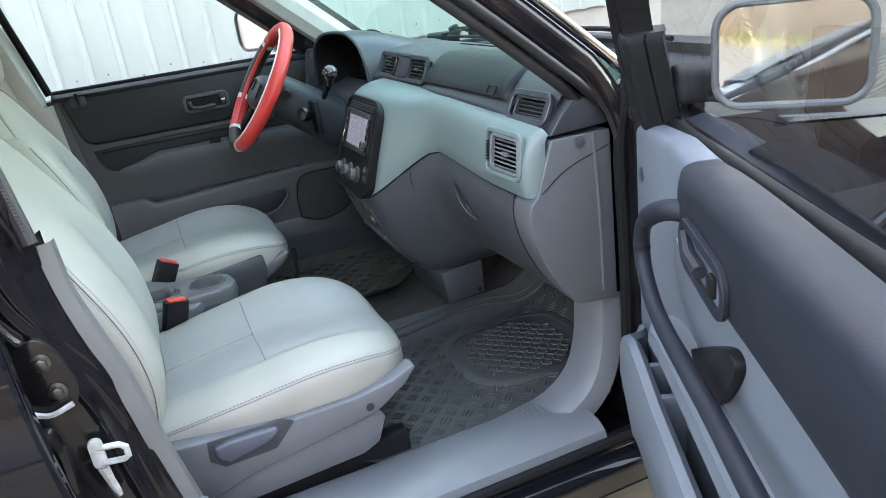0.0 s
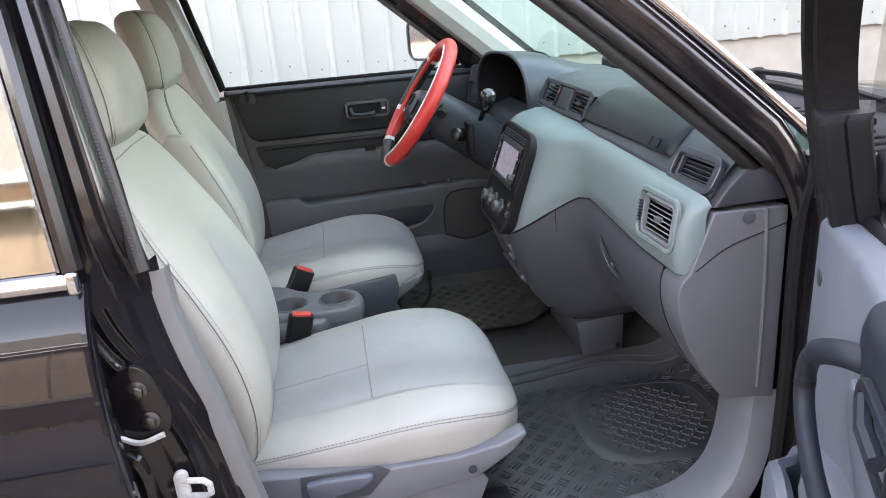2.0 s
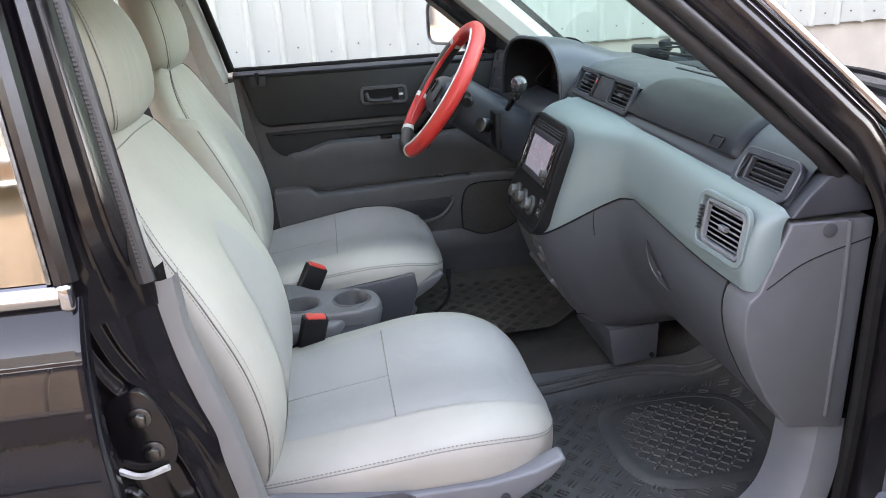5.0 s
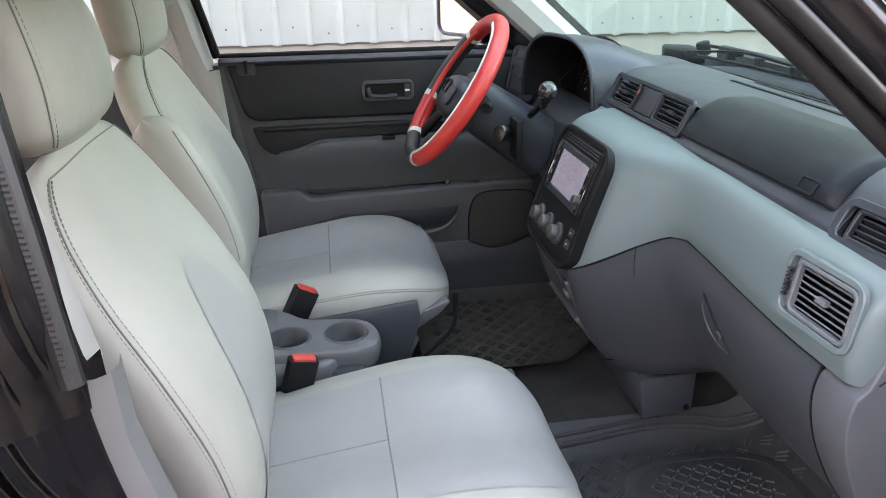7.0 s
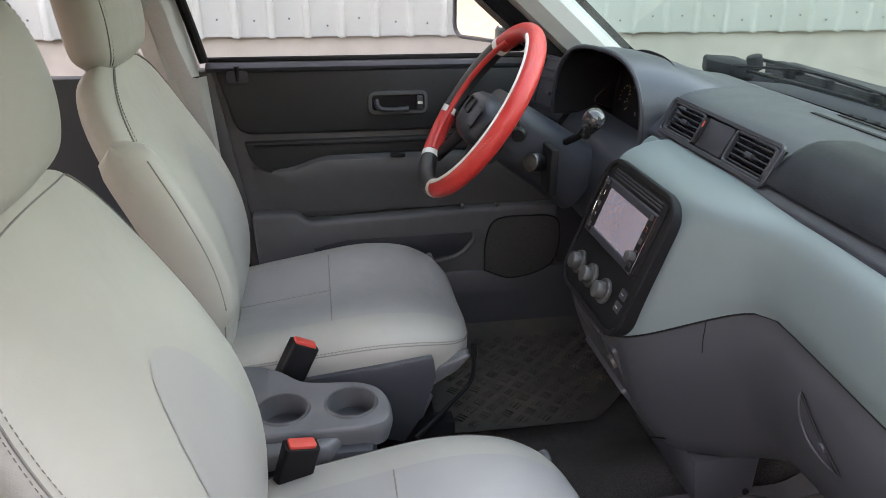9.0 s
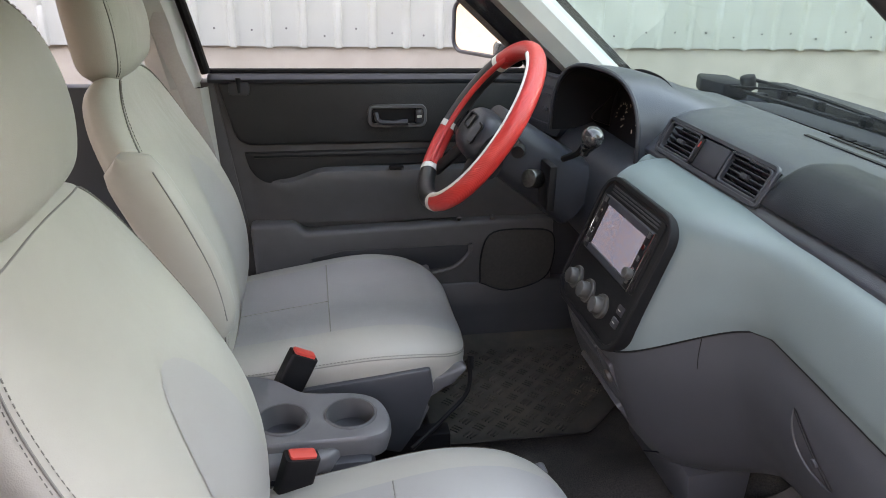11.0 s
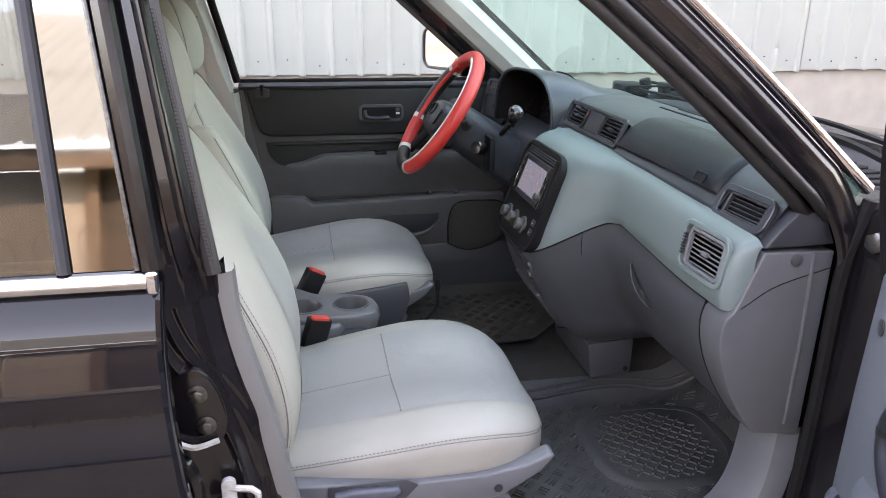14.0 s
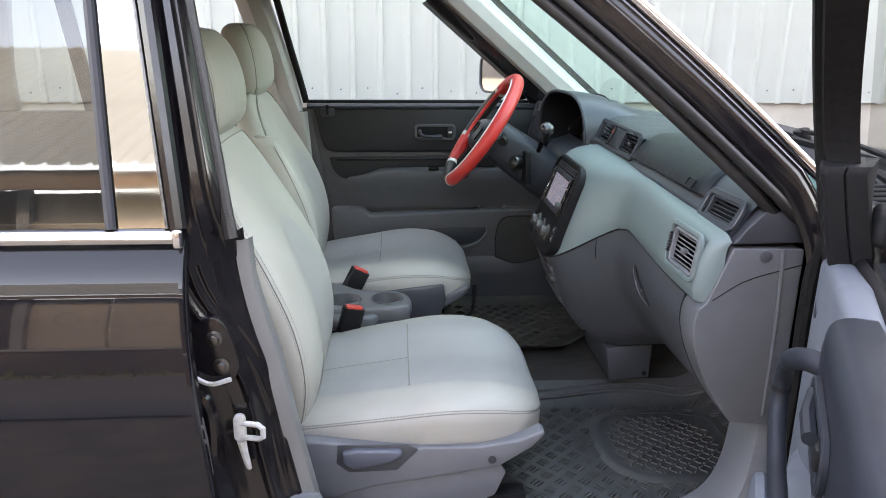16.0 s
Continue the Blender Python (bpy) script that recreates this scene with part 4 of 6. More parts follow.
            rows.append([q + N * w * math.cos(f) * 1.0 + np.array([0, 1, 0]) * 0.028 * math.sin(f) for f in np.linspace(0, 2 * np.pi, 20, endpoint=False)])
        part("armrest", quads(rows, closed=True, cap=True), M_VINYL, st, "folded-up vinyl armrest", True, 60)
        for f in (-0.75, 0.75):
            part("armrest_seam", tube([np.array(rows[k]).mean(0) + N * 0.052 * math.cos(f) * 0.93 + np.array([0, -1, 0]) * 0.0285 * abs(math.sin(f)) * (1.0 if f > 0 else -1.0) for k in range(2, 14)], 0.0013, 6), M_SEAMDK, st, "", True)

    hb = bfr(0.97)[0] + U * (-0.016 if armrest else 0.0) + np.array([-0.010, 0, 0])
    hd = np.array([(-.004, .005, .10, .030), (0.0, .03, .128, .050), (.004, .085, .136, .056), (.000, .145, .130, .052), (-.010, .185, .105, .040), (-.018, .20, .06, .015)])
    hf = spl(hd, 40)

    def hfr(s):
        q = np.array([np.interp(s, np.linspace(0, 1, 40), hf[:, k]) for k in range(4)])
        up = np.array([-0.12, 0, 0.993])
        return hb + np.array([0.008 + q[0], 0, 0]) + up * q[1], np.array([0, 1.0, 0]), np.array([0.993, 0, 0.12]), q[2], q[3]
    H = Soft(hd, hfr, 2.7)
    ho = part("headrest", H.body(30, 44), M_VINYL, st, "pale grey-beige vinyl headrest cover", True, 60)
    b2 = bmesh.new()
    for sg in (-1, 1):
        part("side_seam", tube(H.line(lambda k, sg=sg: (0.06 + 0.86 * k, sg * (0.90 - 0.1 * k ** 4)), 50, 0.0004), 0.0011, 6), M_SEAMDK, ho, "", True)
        stitches(H.line(lambda k, sg=sg: (0.06 + 0.86 * k, sg * (0.87 - 0.1 * k ** 4)), 50, 0.0014), bm=b2)
    part("stitching", b2, M_STITCH, ho, "", True, 0, "stuff")
    # base: side covers, recline lever, rails
    for sg in (-1, 1):
        on = sg == outer
        lo, hi = (0.222, 0.256) if on else (0.205, 0.232)
        y0, y1 = (lo, hi) if sg > 0 else (-hi, -lo)
        cov = part("side_cover", prism([(0.10, 0.205), (0.20, 0.203), (0.385, 0.186), (0.50, 0.186), (0.575, 0.197), (0.618, 0.216), (0.626, 0.210), (0.600, 0.180), (0.560, 0.155), (0.535, 0.140), (0.30, 0.105), (0.23, 0.085), (0.11, 0.085)], "y", y0, y1, 0.008, 3), M_GREY if on else M_CONS, st, "grey plastic seat side cover", True)
        part("rail_cover", prism([(0.10, 0.11), (0.30, 0.11), (0.54, 0.145), (0.555, 0.12), (0.535, 0.07), (0.50, 0.055), (0.10, 0.035)], "y", y0 + 0.012, y1 - 0.012, 0.006, 2), M_GREY if on else M_CONS, st, "", True)
        if on:
            f0 = y0 if sg < 0 else y1
            out = lambda d, f0=f0, sg=sg: (min(f0, f0 + sg * d), max(f0, f0 + sg * d))
            # raised plate in the darkened grey stands for the shade of a recess
            part("lever_recess", prism([(0.235, 0.198), (0.365, 0.196), (0.385, 0.185), (0.345, 0.142), (0.255, 0.140), (0.232, 0.16)], "y", *out(0.003), 0.001), M_GREY_SHADED, cov, "", True)
            part("recline_lever", prism([(0.243, 0.188), (0.27, 0.193), (0.352, 0.190), (0.357, 0.180), (0.335, 0.165), (0.265, 0.152), (0.246, 0.164)], "y", *out(0.016), 0.006, 3), M_LEVER, cov, "dark blue-grey recline lever", True)
            part("screw_cover", disc((0.525, f0, 0.158), (0, sg, 0), 0.008, 0.003, 14, bev=0.001), M_DARK, cov, "", True)
    part("base_pan", rbox((0.10, -0.20, 0.05), (0.54, 0.20, 0.18), 0.01), M_DARKER, st, "", True)
    for sg in (-1, 1):
        part("rail", rbox((0.08, sg * 0.20 - 0.02, -0.03), (0.60, sg * 0.20 + 0.02, 0.055), 0.004), M_DARKER, st, "dark steel seat rail", True)
    return st


mat_lumbar = mat("seat_vinyl_lumbar", (0.335, 0.31, 0.285), 0.45, 0.0, 0.04, 6, bump=0.14, bscale=800, voronoi=True)
M_LEVER = mat("lever_plastic", (0.07, 0.078, 0.10), 0.38, 0.0, 0.06, 30, bump=0.15, bscale=700)
front_seat((0.0, -0.345, 0.49), "pale grey-beige vinyl covered front passenger seat", -1, False, rake=1.0)
front_seat((-0.075, 0.375, 0.515), "pale grey-beige vinyl covered driver seat with folded armrest", 1, True)


# ---------------- dashboard ----------------
dash = thing("dashboard", (1.1, 0.0, 0.55), "grey moulded plastic dashboard with a dark top pad", "dashboard")


def cw(y):
    """How far the section belongs to the centre stack (1) or the passenger's side (0)."""
    return float(sm(-0.285, -0.072, y) * (1 - sm(0.135, 0.17, y)))


def end_drop(y, z):
    """How far the trim's upper edge sinks towards the door."""
    return 0.021 * min(1.0, max(0.0, (-0.30 - y) / 0.39)) * min(1.0, max(0.0, (z - 0.99) / 0.137))


def mixprof(a, b, y, soft_top=True):
    wide = float(sm(-0.275, -0.075, y) * (1 - sm(0.135, 0.17, y)))
    f = np.linspace(0, 1, len(a))
    wt = cw(y) * f + wide * (1 - f) if soft_top else cw(y) * (1 - f) + wide * f
    up = 0.024 * float(sm(-0.60, -0.22, y))
    a = [(p[0], p[1] + up * max(0.0, 1 - abs(p[1] - 0.988) / 0.07)) for p in a]
    return [((1 - w) * p[0] + w * q[0], (1 - w) * p[1] + w * q[1]) for p, q, w in zip(a, b, wt)]


def vent(m, w, h, parent, nslat=5, name="air_vent", tab=True, deep=0.03, frame_mat=None, horizontal=True, border=0.006):
    v = part(name, ring_frame(w, h, min(0.012, h * 0.2), border, 0.004, m), frame_mat or M_DARK, parent)
    b = rbox((-w / 2 + border, -h / 2 + border, -deep), (w / 2 - border, h / 2 - border, -deep + 0.004), 0, m=m)
    part("duct", b, M_DARKER, v)
    hh = h - 2 * border
    for k in range(nslat):
        yy = -hh / 2 + hh * (k + 0.5) / nslat
        bl = rbox((-w / 2 + border, -0.0012, -0.011), (w / 2 - border, 0.0012, 0.0), 0.0008, 1, m=m @ Matrix.Translation((0, yy, -0.002)) @ Matrix.Rotation(radians(-28), 4, "X"))
        part("slat", bl, M_DARK if frame_mat is None else M_GREY, v)
    for k in range(4):
        xx = -w / 2 + border + (w - 2 * border) * (k + 1) / 5
        part("fin", rbox((xx - 0.0008, -hh / 2, -0.024), (xx + 0.0008, hh / 2, -0.014), 0, m=m), M_DARKER, v)
    if tab:
        part("tab", rbox((-0.009, -0.004, -0.004), (0.009, 0.004, 0.004), 0.0015, m=m), M_DARK if frame_mat is None else M_GREY, v)
    return v


def dashboard():
    ys = np.concatenate([np.linspace(-0.665, -0.53, 20), np.linspace(-0.52, -0.25, 8), np.linspace(-0.24, -0.10, 24), np.linspace(-0.09, 0.13, 8), np.linspace(0.135, 0.20, 8)])
    # top pad over the whole width
    top = [(1.235, 1.150), (1.20, 1.172), (1.13, 1.188), (1.03, 1.198), (0.965, 1.195), (0.935, 1.180), (0.915, 1.158), (0.895, 1.138), (0.888, 1.128), (0.895, 1.118), (0.95, 1.10)]
    tp = spl(top, 60)
    rows = [[(min(x + 0.02 * abs(y / 0.7) ** 3, glass_x(y, z) - 0.006), y, z - 0.012 * abs(y / 0.68) ** 4 - 0.012 * min(1.0, max(0.0, (-0.30 - y) / 0.39)) * float(sm(1.165, 1.125, z))) for x, z in tp] for y in np.linspace(-0.672, 0.69, 180)]
    cut = lambda i, j: not (rows[i][j][0] < 1.0 and rows[i][j][2] > 1.10 and ((-0.128 < rows[i][j][1] < 0.166 and 1.145 < rows[i][j][2] < 1.184) or (-0.650 < rows[i][j][1] < -0.555 and 1.118 < rows[i][j][2] < 1.150) or (0.238 < rows[i][j][1] < 0.512 and rows[i][j][0] < 1.0)))
    tpad = part("top_pad", quads(rows, keep=cut), M_DASHTOP, dash, "dark grey grained top pad")
    for x0, z0 in ((1.135, 1.1885), (1.085, 1.194)):
        part("demister_slot", rbox((x0, -0.52, z0), (x0 + 0.008, 0.05, z0 + 0.0015), 0), M_DARKER, tpad)
    # airbag lid
    ap = spl([(1.02, 1.203), (0.965, 1.204), (0.93, 1.188), (0.908, 1.166), (0.897, 1.148), (0.903, 1.143)], 16)
    rows = []
    for y in [-0.527, -0.526, -0.523, -0.518] + list(np.linspace(-0.51, -0.155, 20)) + [-0.146, -0.140, -0.136, -0.135]:
        e = 1.0 - (max(0.0, abs(y + 0.331) - 0.180) / 0.016) ** 2
        rows.append([((x - 0.955) * (0.97 + 0.03 * e) + 0.959 - 0.008 * e + 0.02 * abs(y / 0.7) ** 3, y, z - 0.012 * abs(y / 0.68) ** 4 - 0.007 * (1 - e)) for x, z in ap])
    lid = part("airbag_lid", quads(rows), M_AIRBAG, dash, "dark scuffed airbag lid")
    mk = face_matrix((0.9032, -0.478, 1.155), (0, -1, 0), (0.52, 0, 0.85))
    part("embossed_mark", ring_frame(0.034, 0.02, 0.004, 0.002, 0.0015, mk, bev=0.0004), M_AIRBAG, lid)
    # light trim panel, flowing from the end into the centre stack
    pas = [(0.897, 1.127), (0.880, 1.1215), (0.866, 1.107), (0.857, 1.083), (0.851, 1.050), (0.849, 1.015), (0.853, 0.990)]
    cen = [(0.897, 1.134), (0.845, 1.129), (0.809, 1.113), (0.788, 1.082), (0.762, 1.01), (0.738, 0.94), (0.722, 0.888)]
    rows = []
    for y in ys:
        rows.append([(x, y, z - end_drop(y, z)) for x, z in spl(mixprof(pas, cen, y), 40)])
    part("trim_panel", quads(rows, keep=lambda i, j: not (-0.655 < rows[i][j][1] < -0.555 and 1.027 < rows[i][j][2] < 1.088 and rows[i][j][0] < 0.9)), M_DASH_CAST, dash, "light grey trim panel with the windshield's green cast in its colour")
    # rounded outer corner of that panel
    pp = spl(pas, 26)
    rows = []
    for a in np.linspace(0, math.pi / 2, 12):
        y = -0.665 - 0.022 * math.sin(a)
        rows.append([(x + 0.050 * (1 - math.cos(a)) * (1 - k / 25) ** 0.6, y, z - end_drop(y, z) - 0.010 * (1 - math.cos(a)) * (k / 25) ** 3) for k, (x, z) in enumerate(pp[::-1])])
    part("trim_corner", quads(rows), M_DASH_CAST, dash)
    # lower dash and glove box
    lop = [(0.856, 0.987), (0.850, 0.955), (0.855, 0.915), (0.873, 0.865), (0.91, 0.80), (0.965, 0.745), (1.08, 0.72)]
    loc_ = [(0.724, 0.884), (0.735, 0.85), (0.752, 0.80), (0.785, 0.73), (0.835, 0.672), (0.895, 0.65), (1.0, 0.655)]
    rows = []
    for y in ys[ys > -0.625]:
        rows.append([(x, y, z) for x, z in spl(mixprof(lop, loc_, y, False), 26)])
    low = part("lower_panel", quads(rows), M_GREY_SHADED, dash, "lower dash panel with glove box lid, its grey darkened as shaded")
    pth = []
    for y in np.linspace(-0.63, 0.16, 70):
        q = mixprof(pas, cen, y)[-1]
        r = mixprof(lop, loc_, y, False)[0]
        pth.append(((q[0] + r[0]) / 2 - 0.001, y, (q[1] + r[1]) / 2))
    part("panel_gap", tube(pth, 0.0014, 6), M_DARKER, low)
    part("panel_seam", tube([(x - 0.0012, -0.200, z) for x, z in spl(mixprof(lop, loc_, -0.200, False), 30)[0:7]], 0.0006, 6), M_DARKER, low)
    part("stack_seam", tube(spl([(0.80, -0.1065, 0.70), (0.86, -0.112, 0.69), (0.895, -0.118, 0.675), (0.90, -0.118, 0.655)], 14), 0.0013, 6), M_DARKER, low)
    gs = spl(lop, 30)
    part("lid_gap", tube([(x - 0.0005, -0.6255, z) for k, (x, z) in enumerate(gs[:26])], 0.0018, 6), M_DARKER, low)
    # glove box latch: a scooped recess with a lip
    def lx(z):
        q = spl(lop, 60)
        return float(np.interp(z, q[::-1, 1], q[::-1, 0]))
    ltop, lbot = (-0.362, 0.957), (-0.440, 0.890)
    rows = []
    for t in np.linspace(0, 1, 20):
        y, z = ltop[0] + (lbot[0] - ltop[0]) * t, ltop[1] + (lbot[1] - ltop[1]) * t
        w = 0.034 * math.sin(math.pi * t ** 1.25) ** 0.7
        rows.append([(lx(z - 0.6 * w * q) - 0.0015 + 0.0 * q, y + w * q * 0.75, z - w * q * 0.6) for q in np.linspace(0, 1, 7)])
    part("latch_recess", quads(rows), M_GREY_SHADED, low, "scooped glove box latch")
    part("latch_lip", tube([tuple(np.array(r[-1]) + (-0.001, 0, 0)) for r in rows], [0.0005] + [0.0019] * 18 + [0.0005], 8), M_GREY_SHADED, low)
    # black rod in place of the shade at the scoop's upper edge
    part("latch_edge_shade", tube([tuple(np.array(r[0]) + (-0.0005, 0, 0)) for r in rows], [0.0004] + [0.0016] * 18 + [0.0004], 6), M_DARKER, low)
    part("latch_button", disc((lx(0.915) - 0.002, -0.412, 0.912), (-1, 0, -0.3), 0.006, 0.004, 14, bev=0.001), M_GREY_SHADED, low)
    # end panel by the door
    left = [tuple(q) for q in spl(lop, 30)[1:27]]
    epoly = [(0.902, 1.088), (1.022, 1.085), (1.020, 0.755), (0.975, 0.762)] + [(x - 0.002, z) for x, z in left[::-1] if z > 0.765] + [(0.866, 0.992)]
    part("end_panel", prism(epoly, "y", -0.690, -0.627, 0.008, 3), M_ENDP_SHADED, dash, "dash end panel, its grey darkened as shaded")
    part("end_panel_rib", tube(spl([(0.985, -0.690, 1.085), (0.99, -0.6905, 0.95), (0.99, -0.6890, 0.78)], 10), 0.0035, 8), M_ENDP_SHADED, dash)
    part("end_gap", tube(spl([(0.875, -0.690, 0.997), (0.93, -0.6905, 1.032), (1.02, -0.6905, 1.058)], 10), 0.0010, 6), M_DARKER, dash)
    part("end_corner", prism([(0.899, 1.094), (0.921, 1.124), (0.947, 1.150), (0.992, 1.149), (1.020, 1.096)], "y", -0.691, -0.63, 0.004, 3), M_DARK, dash, "dark upper end trim")
    part("end_screw", disc((0.957, -0.690, 1.074), (0, -1, 0), 0.010, 0.003, 16, bev=0.001), M_GREY_SHADED, dash)
    # vents
    cm = face_matrix((0.9075, 0.022, 1.166), (0, -1, 0), (0.42, 0, 0.9))
    pod = part("vent_pod", ring_frame(0.335, 0.068, 0.012, 0.008, 0.006, cm), M_DARK, dash, "dark centre vent surround")
    part("pod_backing", rbox((-0.16, -0.03, -0.0345), (0.16, 0.03, -0.032), 0, m=cm), M_DARKER, pod)
    for dx in (-0.102, 0.102):
        vent(cm @ Matrix.Translation((dx, 0, 0.001)), 0.112, 0.056, dash, 5)
    part("blank_switch", rbox((-0.040, -0.025, -0.01), (0.040, 0.025, 0.003), 0.003, m=cm), M_DARK, pod)
    part("hazard_switch", rbox((-0.045, -0.022, 0.002), (-0.034, 0.022, 0.006), 0.002, m=cm), M_DARKER, pod)
    um = face_matrix((0.915, -0.603, 1.1315), (0.05, -1, 0.0), (0.45, 0, 0.89))
    part("vent_bezel", ring_frame(0.135, 0.062, 0.02, 0.012, 0.008, um), M_DASHTOP, dash)
    vent(um @ Matrix.Translation((0.005, 0, 0.002)), 0.10, 0.042, dash, 4, tab=False)
    lm = face_matrix((0.8545, -0.603, 1.060), (0.03, -1, 0.0), (0.14, 0, 0.99))
    part("vent_bezel", ring_frame(0.132, 0.088, 0.02, 0.009, 0.007, lm), M_DASH_CAST, dash, "light vent surround")
    vent(lm @ Matrix.Translation((0.006, 0, 0.003)), 0.102, 0.068, dash, 7, frame_mat=M_GREY)
    for nz in range(7):
        part("thumb_wheel_rib", rbox((-0.0565, -0.018 + nz * 0.0055, 0.004), (-0.0505, -0.0145 + nz * 0.0055, 0.010), 0.0008, 1, m=lm), M_DARK, dash)
    part("hazard_mark", rbox((-0.0415, 0.006, 0.006), (-0.0375, 0.016, 0.0066), 0, m=cm), M_REDBTN, pod)
    # centre stack bezel
    u = Vector((0.075, 0, 0.205)).normalized()
    bzm = face_matrix((0.7575, 0.008, 0.999), (0, -1, 0), u)
    bz = part("stack_bezel", prism(rrect(0.255, 0.232, 0.040, 8), "z", -0.03, 0.006, 0.004, 2, m=bzm), M_DARKER, dash, "glossy black centre bezel")
    part("bezel_rim", ring_frame(0.262, 0.238, 0.043, 0.009, 0.011, bzm), M_DARKER, bz)
    hu = thing("car_stereo", (0.77, 0.006, 1.04), "black touch-screen car stereo with silver edging", "stereo")
    hm = bzm @ Matrix.Translation((0.0, 0.043, 0.006)) @ Matrix.Diagonal((1.06, 1.08, 1.0, 1.0))
    part("case", prism(rrect(0.196, 0.112, 0.006), "z", -0.01, 0.003, 0.001, m=hm), M_DARKER, hu)
    part("faceplate", ring_frame(0.184, 0.092, 0.006, 0.012, 0.007, hm @ Matrix.Translation((0, -0.008, 0.002))), M_DARK, hu, "dark faceplate with scuffed edges")
    part("screen", prism(rrect(0.142, 0.076, 0.002), "z", 0.003, 0.0065, 0.0005, m=hm @ Matrix.Translation((0, -0.008, 0.0))), M_SCREEN_GLOW, hu, "screen with a pale blue glow in place of its reflection")
    for sx in (-1, 1):
        part("side_strip", rbox((sx * 0.081 - 0.008, -0.052, 0.006), (sx * 0.081 + 0.008, 0.036, 0.0095), 0.001, m=hm), M_DARKER, hu)
        part("silver_edge", rbox((sx * 0.0915 - 0.0012, -0.054, 0.004), (sx * 0.0915 + 0.0012, 0.038, 0.0102), 0.0004, 1, m=hm), M_CHROME, hu, "bright metal edging")
        for k in range(5):
            part("button", rbox((sx * 0.081 - 0.004, -0.045 + k * 0.018, 0.0095), (sx * 0.081 + 0.004, -0.037 + k * 0.018, 0.011), 0.0006, 1, m=hm), M_CHROME if k % 2 else M_KNOB, hu)
    part("volume_knob", disc(hm @ Vector((0.081, -0.030, 0.009)), hm.to_3x3() @ Vector((0, 0, 1)), 0.009, 0.012, 20, bev=0.001), M_KNOB, hu)
    for k in range(3):
        part("disc_slot", rbox((-0.085, 0.043 + k * 0.005, 0.003), (0.085, 0.0455 + k * 0.005, 0.0055), 0.0006, 1, m=hm), M_DARK, hu)
    # heater knobs
    for yk in (0.082, 0.025, -0.033):
        c = bzm @ Vector((0.008 - yk, -0.069, 0.006))
        nrm = bzm.to_3x3() @ Vector((0, 0, 1))
        kb = part("heater_knob", disc(c, nrm, 0.021, 0.007, 28, bev=0.002), M_KNOB, bz, "grey rotary heater knob")
        part("grip", disc(c + nrm * 0.007, nrm, 0.0155, 0.014, 20, bev=0.002, r2=0.0135), M_KNOB, kb)
    for k in range(2):
        part("push_button", rbox((0.085, -0.078 + k * 0.022, 0.005), (0.105, -0.062 + k * 0.022, 0.009), 0.002, m=bzm), M_DARK, bz)
        part("button_mark", rbox((0.091, -0.071 + k * 0.022, 0.009), (0.099, -0.069 + k * 0.022, 0.0094), 0, m=bzm), M_GAUGE, bz)
    # ashtray, lighter and covers below
    for y0, y1, z0, z1 in ((-0.02, 0.10, 0.795, 0.862), (-0.085, -0.03, 0.795, 0.862), (-0.08, 0.10, 0.715, 0.782)):
        zc = (z0 + z1) / 2
        xx = np.interp(zc, [0.672, 0.73, 0.80, 0.85], [0.835, 0.785, 0.752, 0.735])
        sl = Vector((-0.23, 0, 0.5)) if zc > 0.79 else Vector((-0.42, 0, 0.5))
        mm = face_matrix((xx, (y0 + y1) / 2, zc), (0, -1, 0), sl)
        part("stack_cover", prism(rrect(y1 - y0, (z1 - z0) * 1.0, 0.008), "z", -0.008, 0.0015, 0.001, m=mm), M_GREY_SHADED, dash)
    part("lighter", disc((0.7475, -0.062, 0.826), (-0.9, 0, -0.4), 0.012, 0.012, 20, bev=0.002), M_KNOB, dash, "small grey lighter knob")
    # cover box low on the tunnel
    part("tunnel_cover", prism([(0.872, 0.660), (0.99, 0.668), (0.988, 0.576), (0.885, 0.569)], "y", -0.135, 0.12, 0.005), M_GREY_SHADED, dash, "grey plastic tunnel cover")
    part("cover_screw", disc((0.974, -0.135, 0.588), (0, -1, 0), 0.006, 0.003, 12), M_DARKER, dash)
    # driver's side lower panel
    dp = spl([(0.90, 1.11), (0.835, 1.08), (0.815, 1.0), (0.83, 0.92), (0.90, 0.84), (1.02, 0.80)], 18)
    part("driver_panel", quads([[(x - 0.0 + 0.05 * sm(0.5, 0.68, y), y, z) for x, z in dp] for y in np.linspace(0.10, 0.675, 22)]), M_DARK, dash, "dark lower panel under the wheel")
    # binnacle
    def arch(t, k, h):
        row = []
        for q in np.linspace(0, 1, 30):
            a = math.pi * q
            co, si = math.copysign(abs(math.cos(a)) ** 0.72, math.cos(a)), abs(math.sin(a)) ** 0.68
            yy = 0.375 - 0.152 * k * co * (1 + 0.25 * t)
            row.append((0.838 - 0.24 * (yy - 0.375) * (1 - t) + 0.30 * t, yy, 1.095 + h * si))
        return row
    rows = [arch(t, 1.0, 0.158 - 0.062 * sm(0.12, 1, t)) for t in np.linspace(0, 1, 12)]
    hood = part("binnacle_hood", quads(rows), M_DASHTOP, dash, "dark grey instrument hood")
    rows2 = [arch(t, 0.955 - 0.1 * t, 0.150 - 0.05 * t) for t in (0.003, 0.12, 0.3, 0.42)]
    part("hood_lining", quads(rows2), M_DARKER, hood)
    part("hood_lip", tube(rows[0], 0.005, 8), M_DARK, hood)
    gm = face_matrix((0.945, 0.375, 1.142), (0, -1, 0), (0.35, 0, 0.93))
    b = bmesh.new()
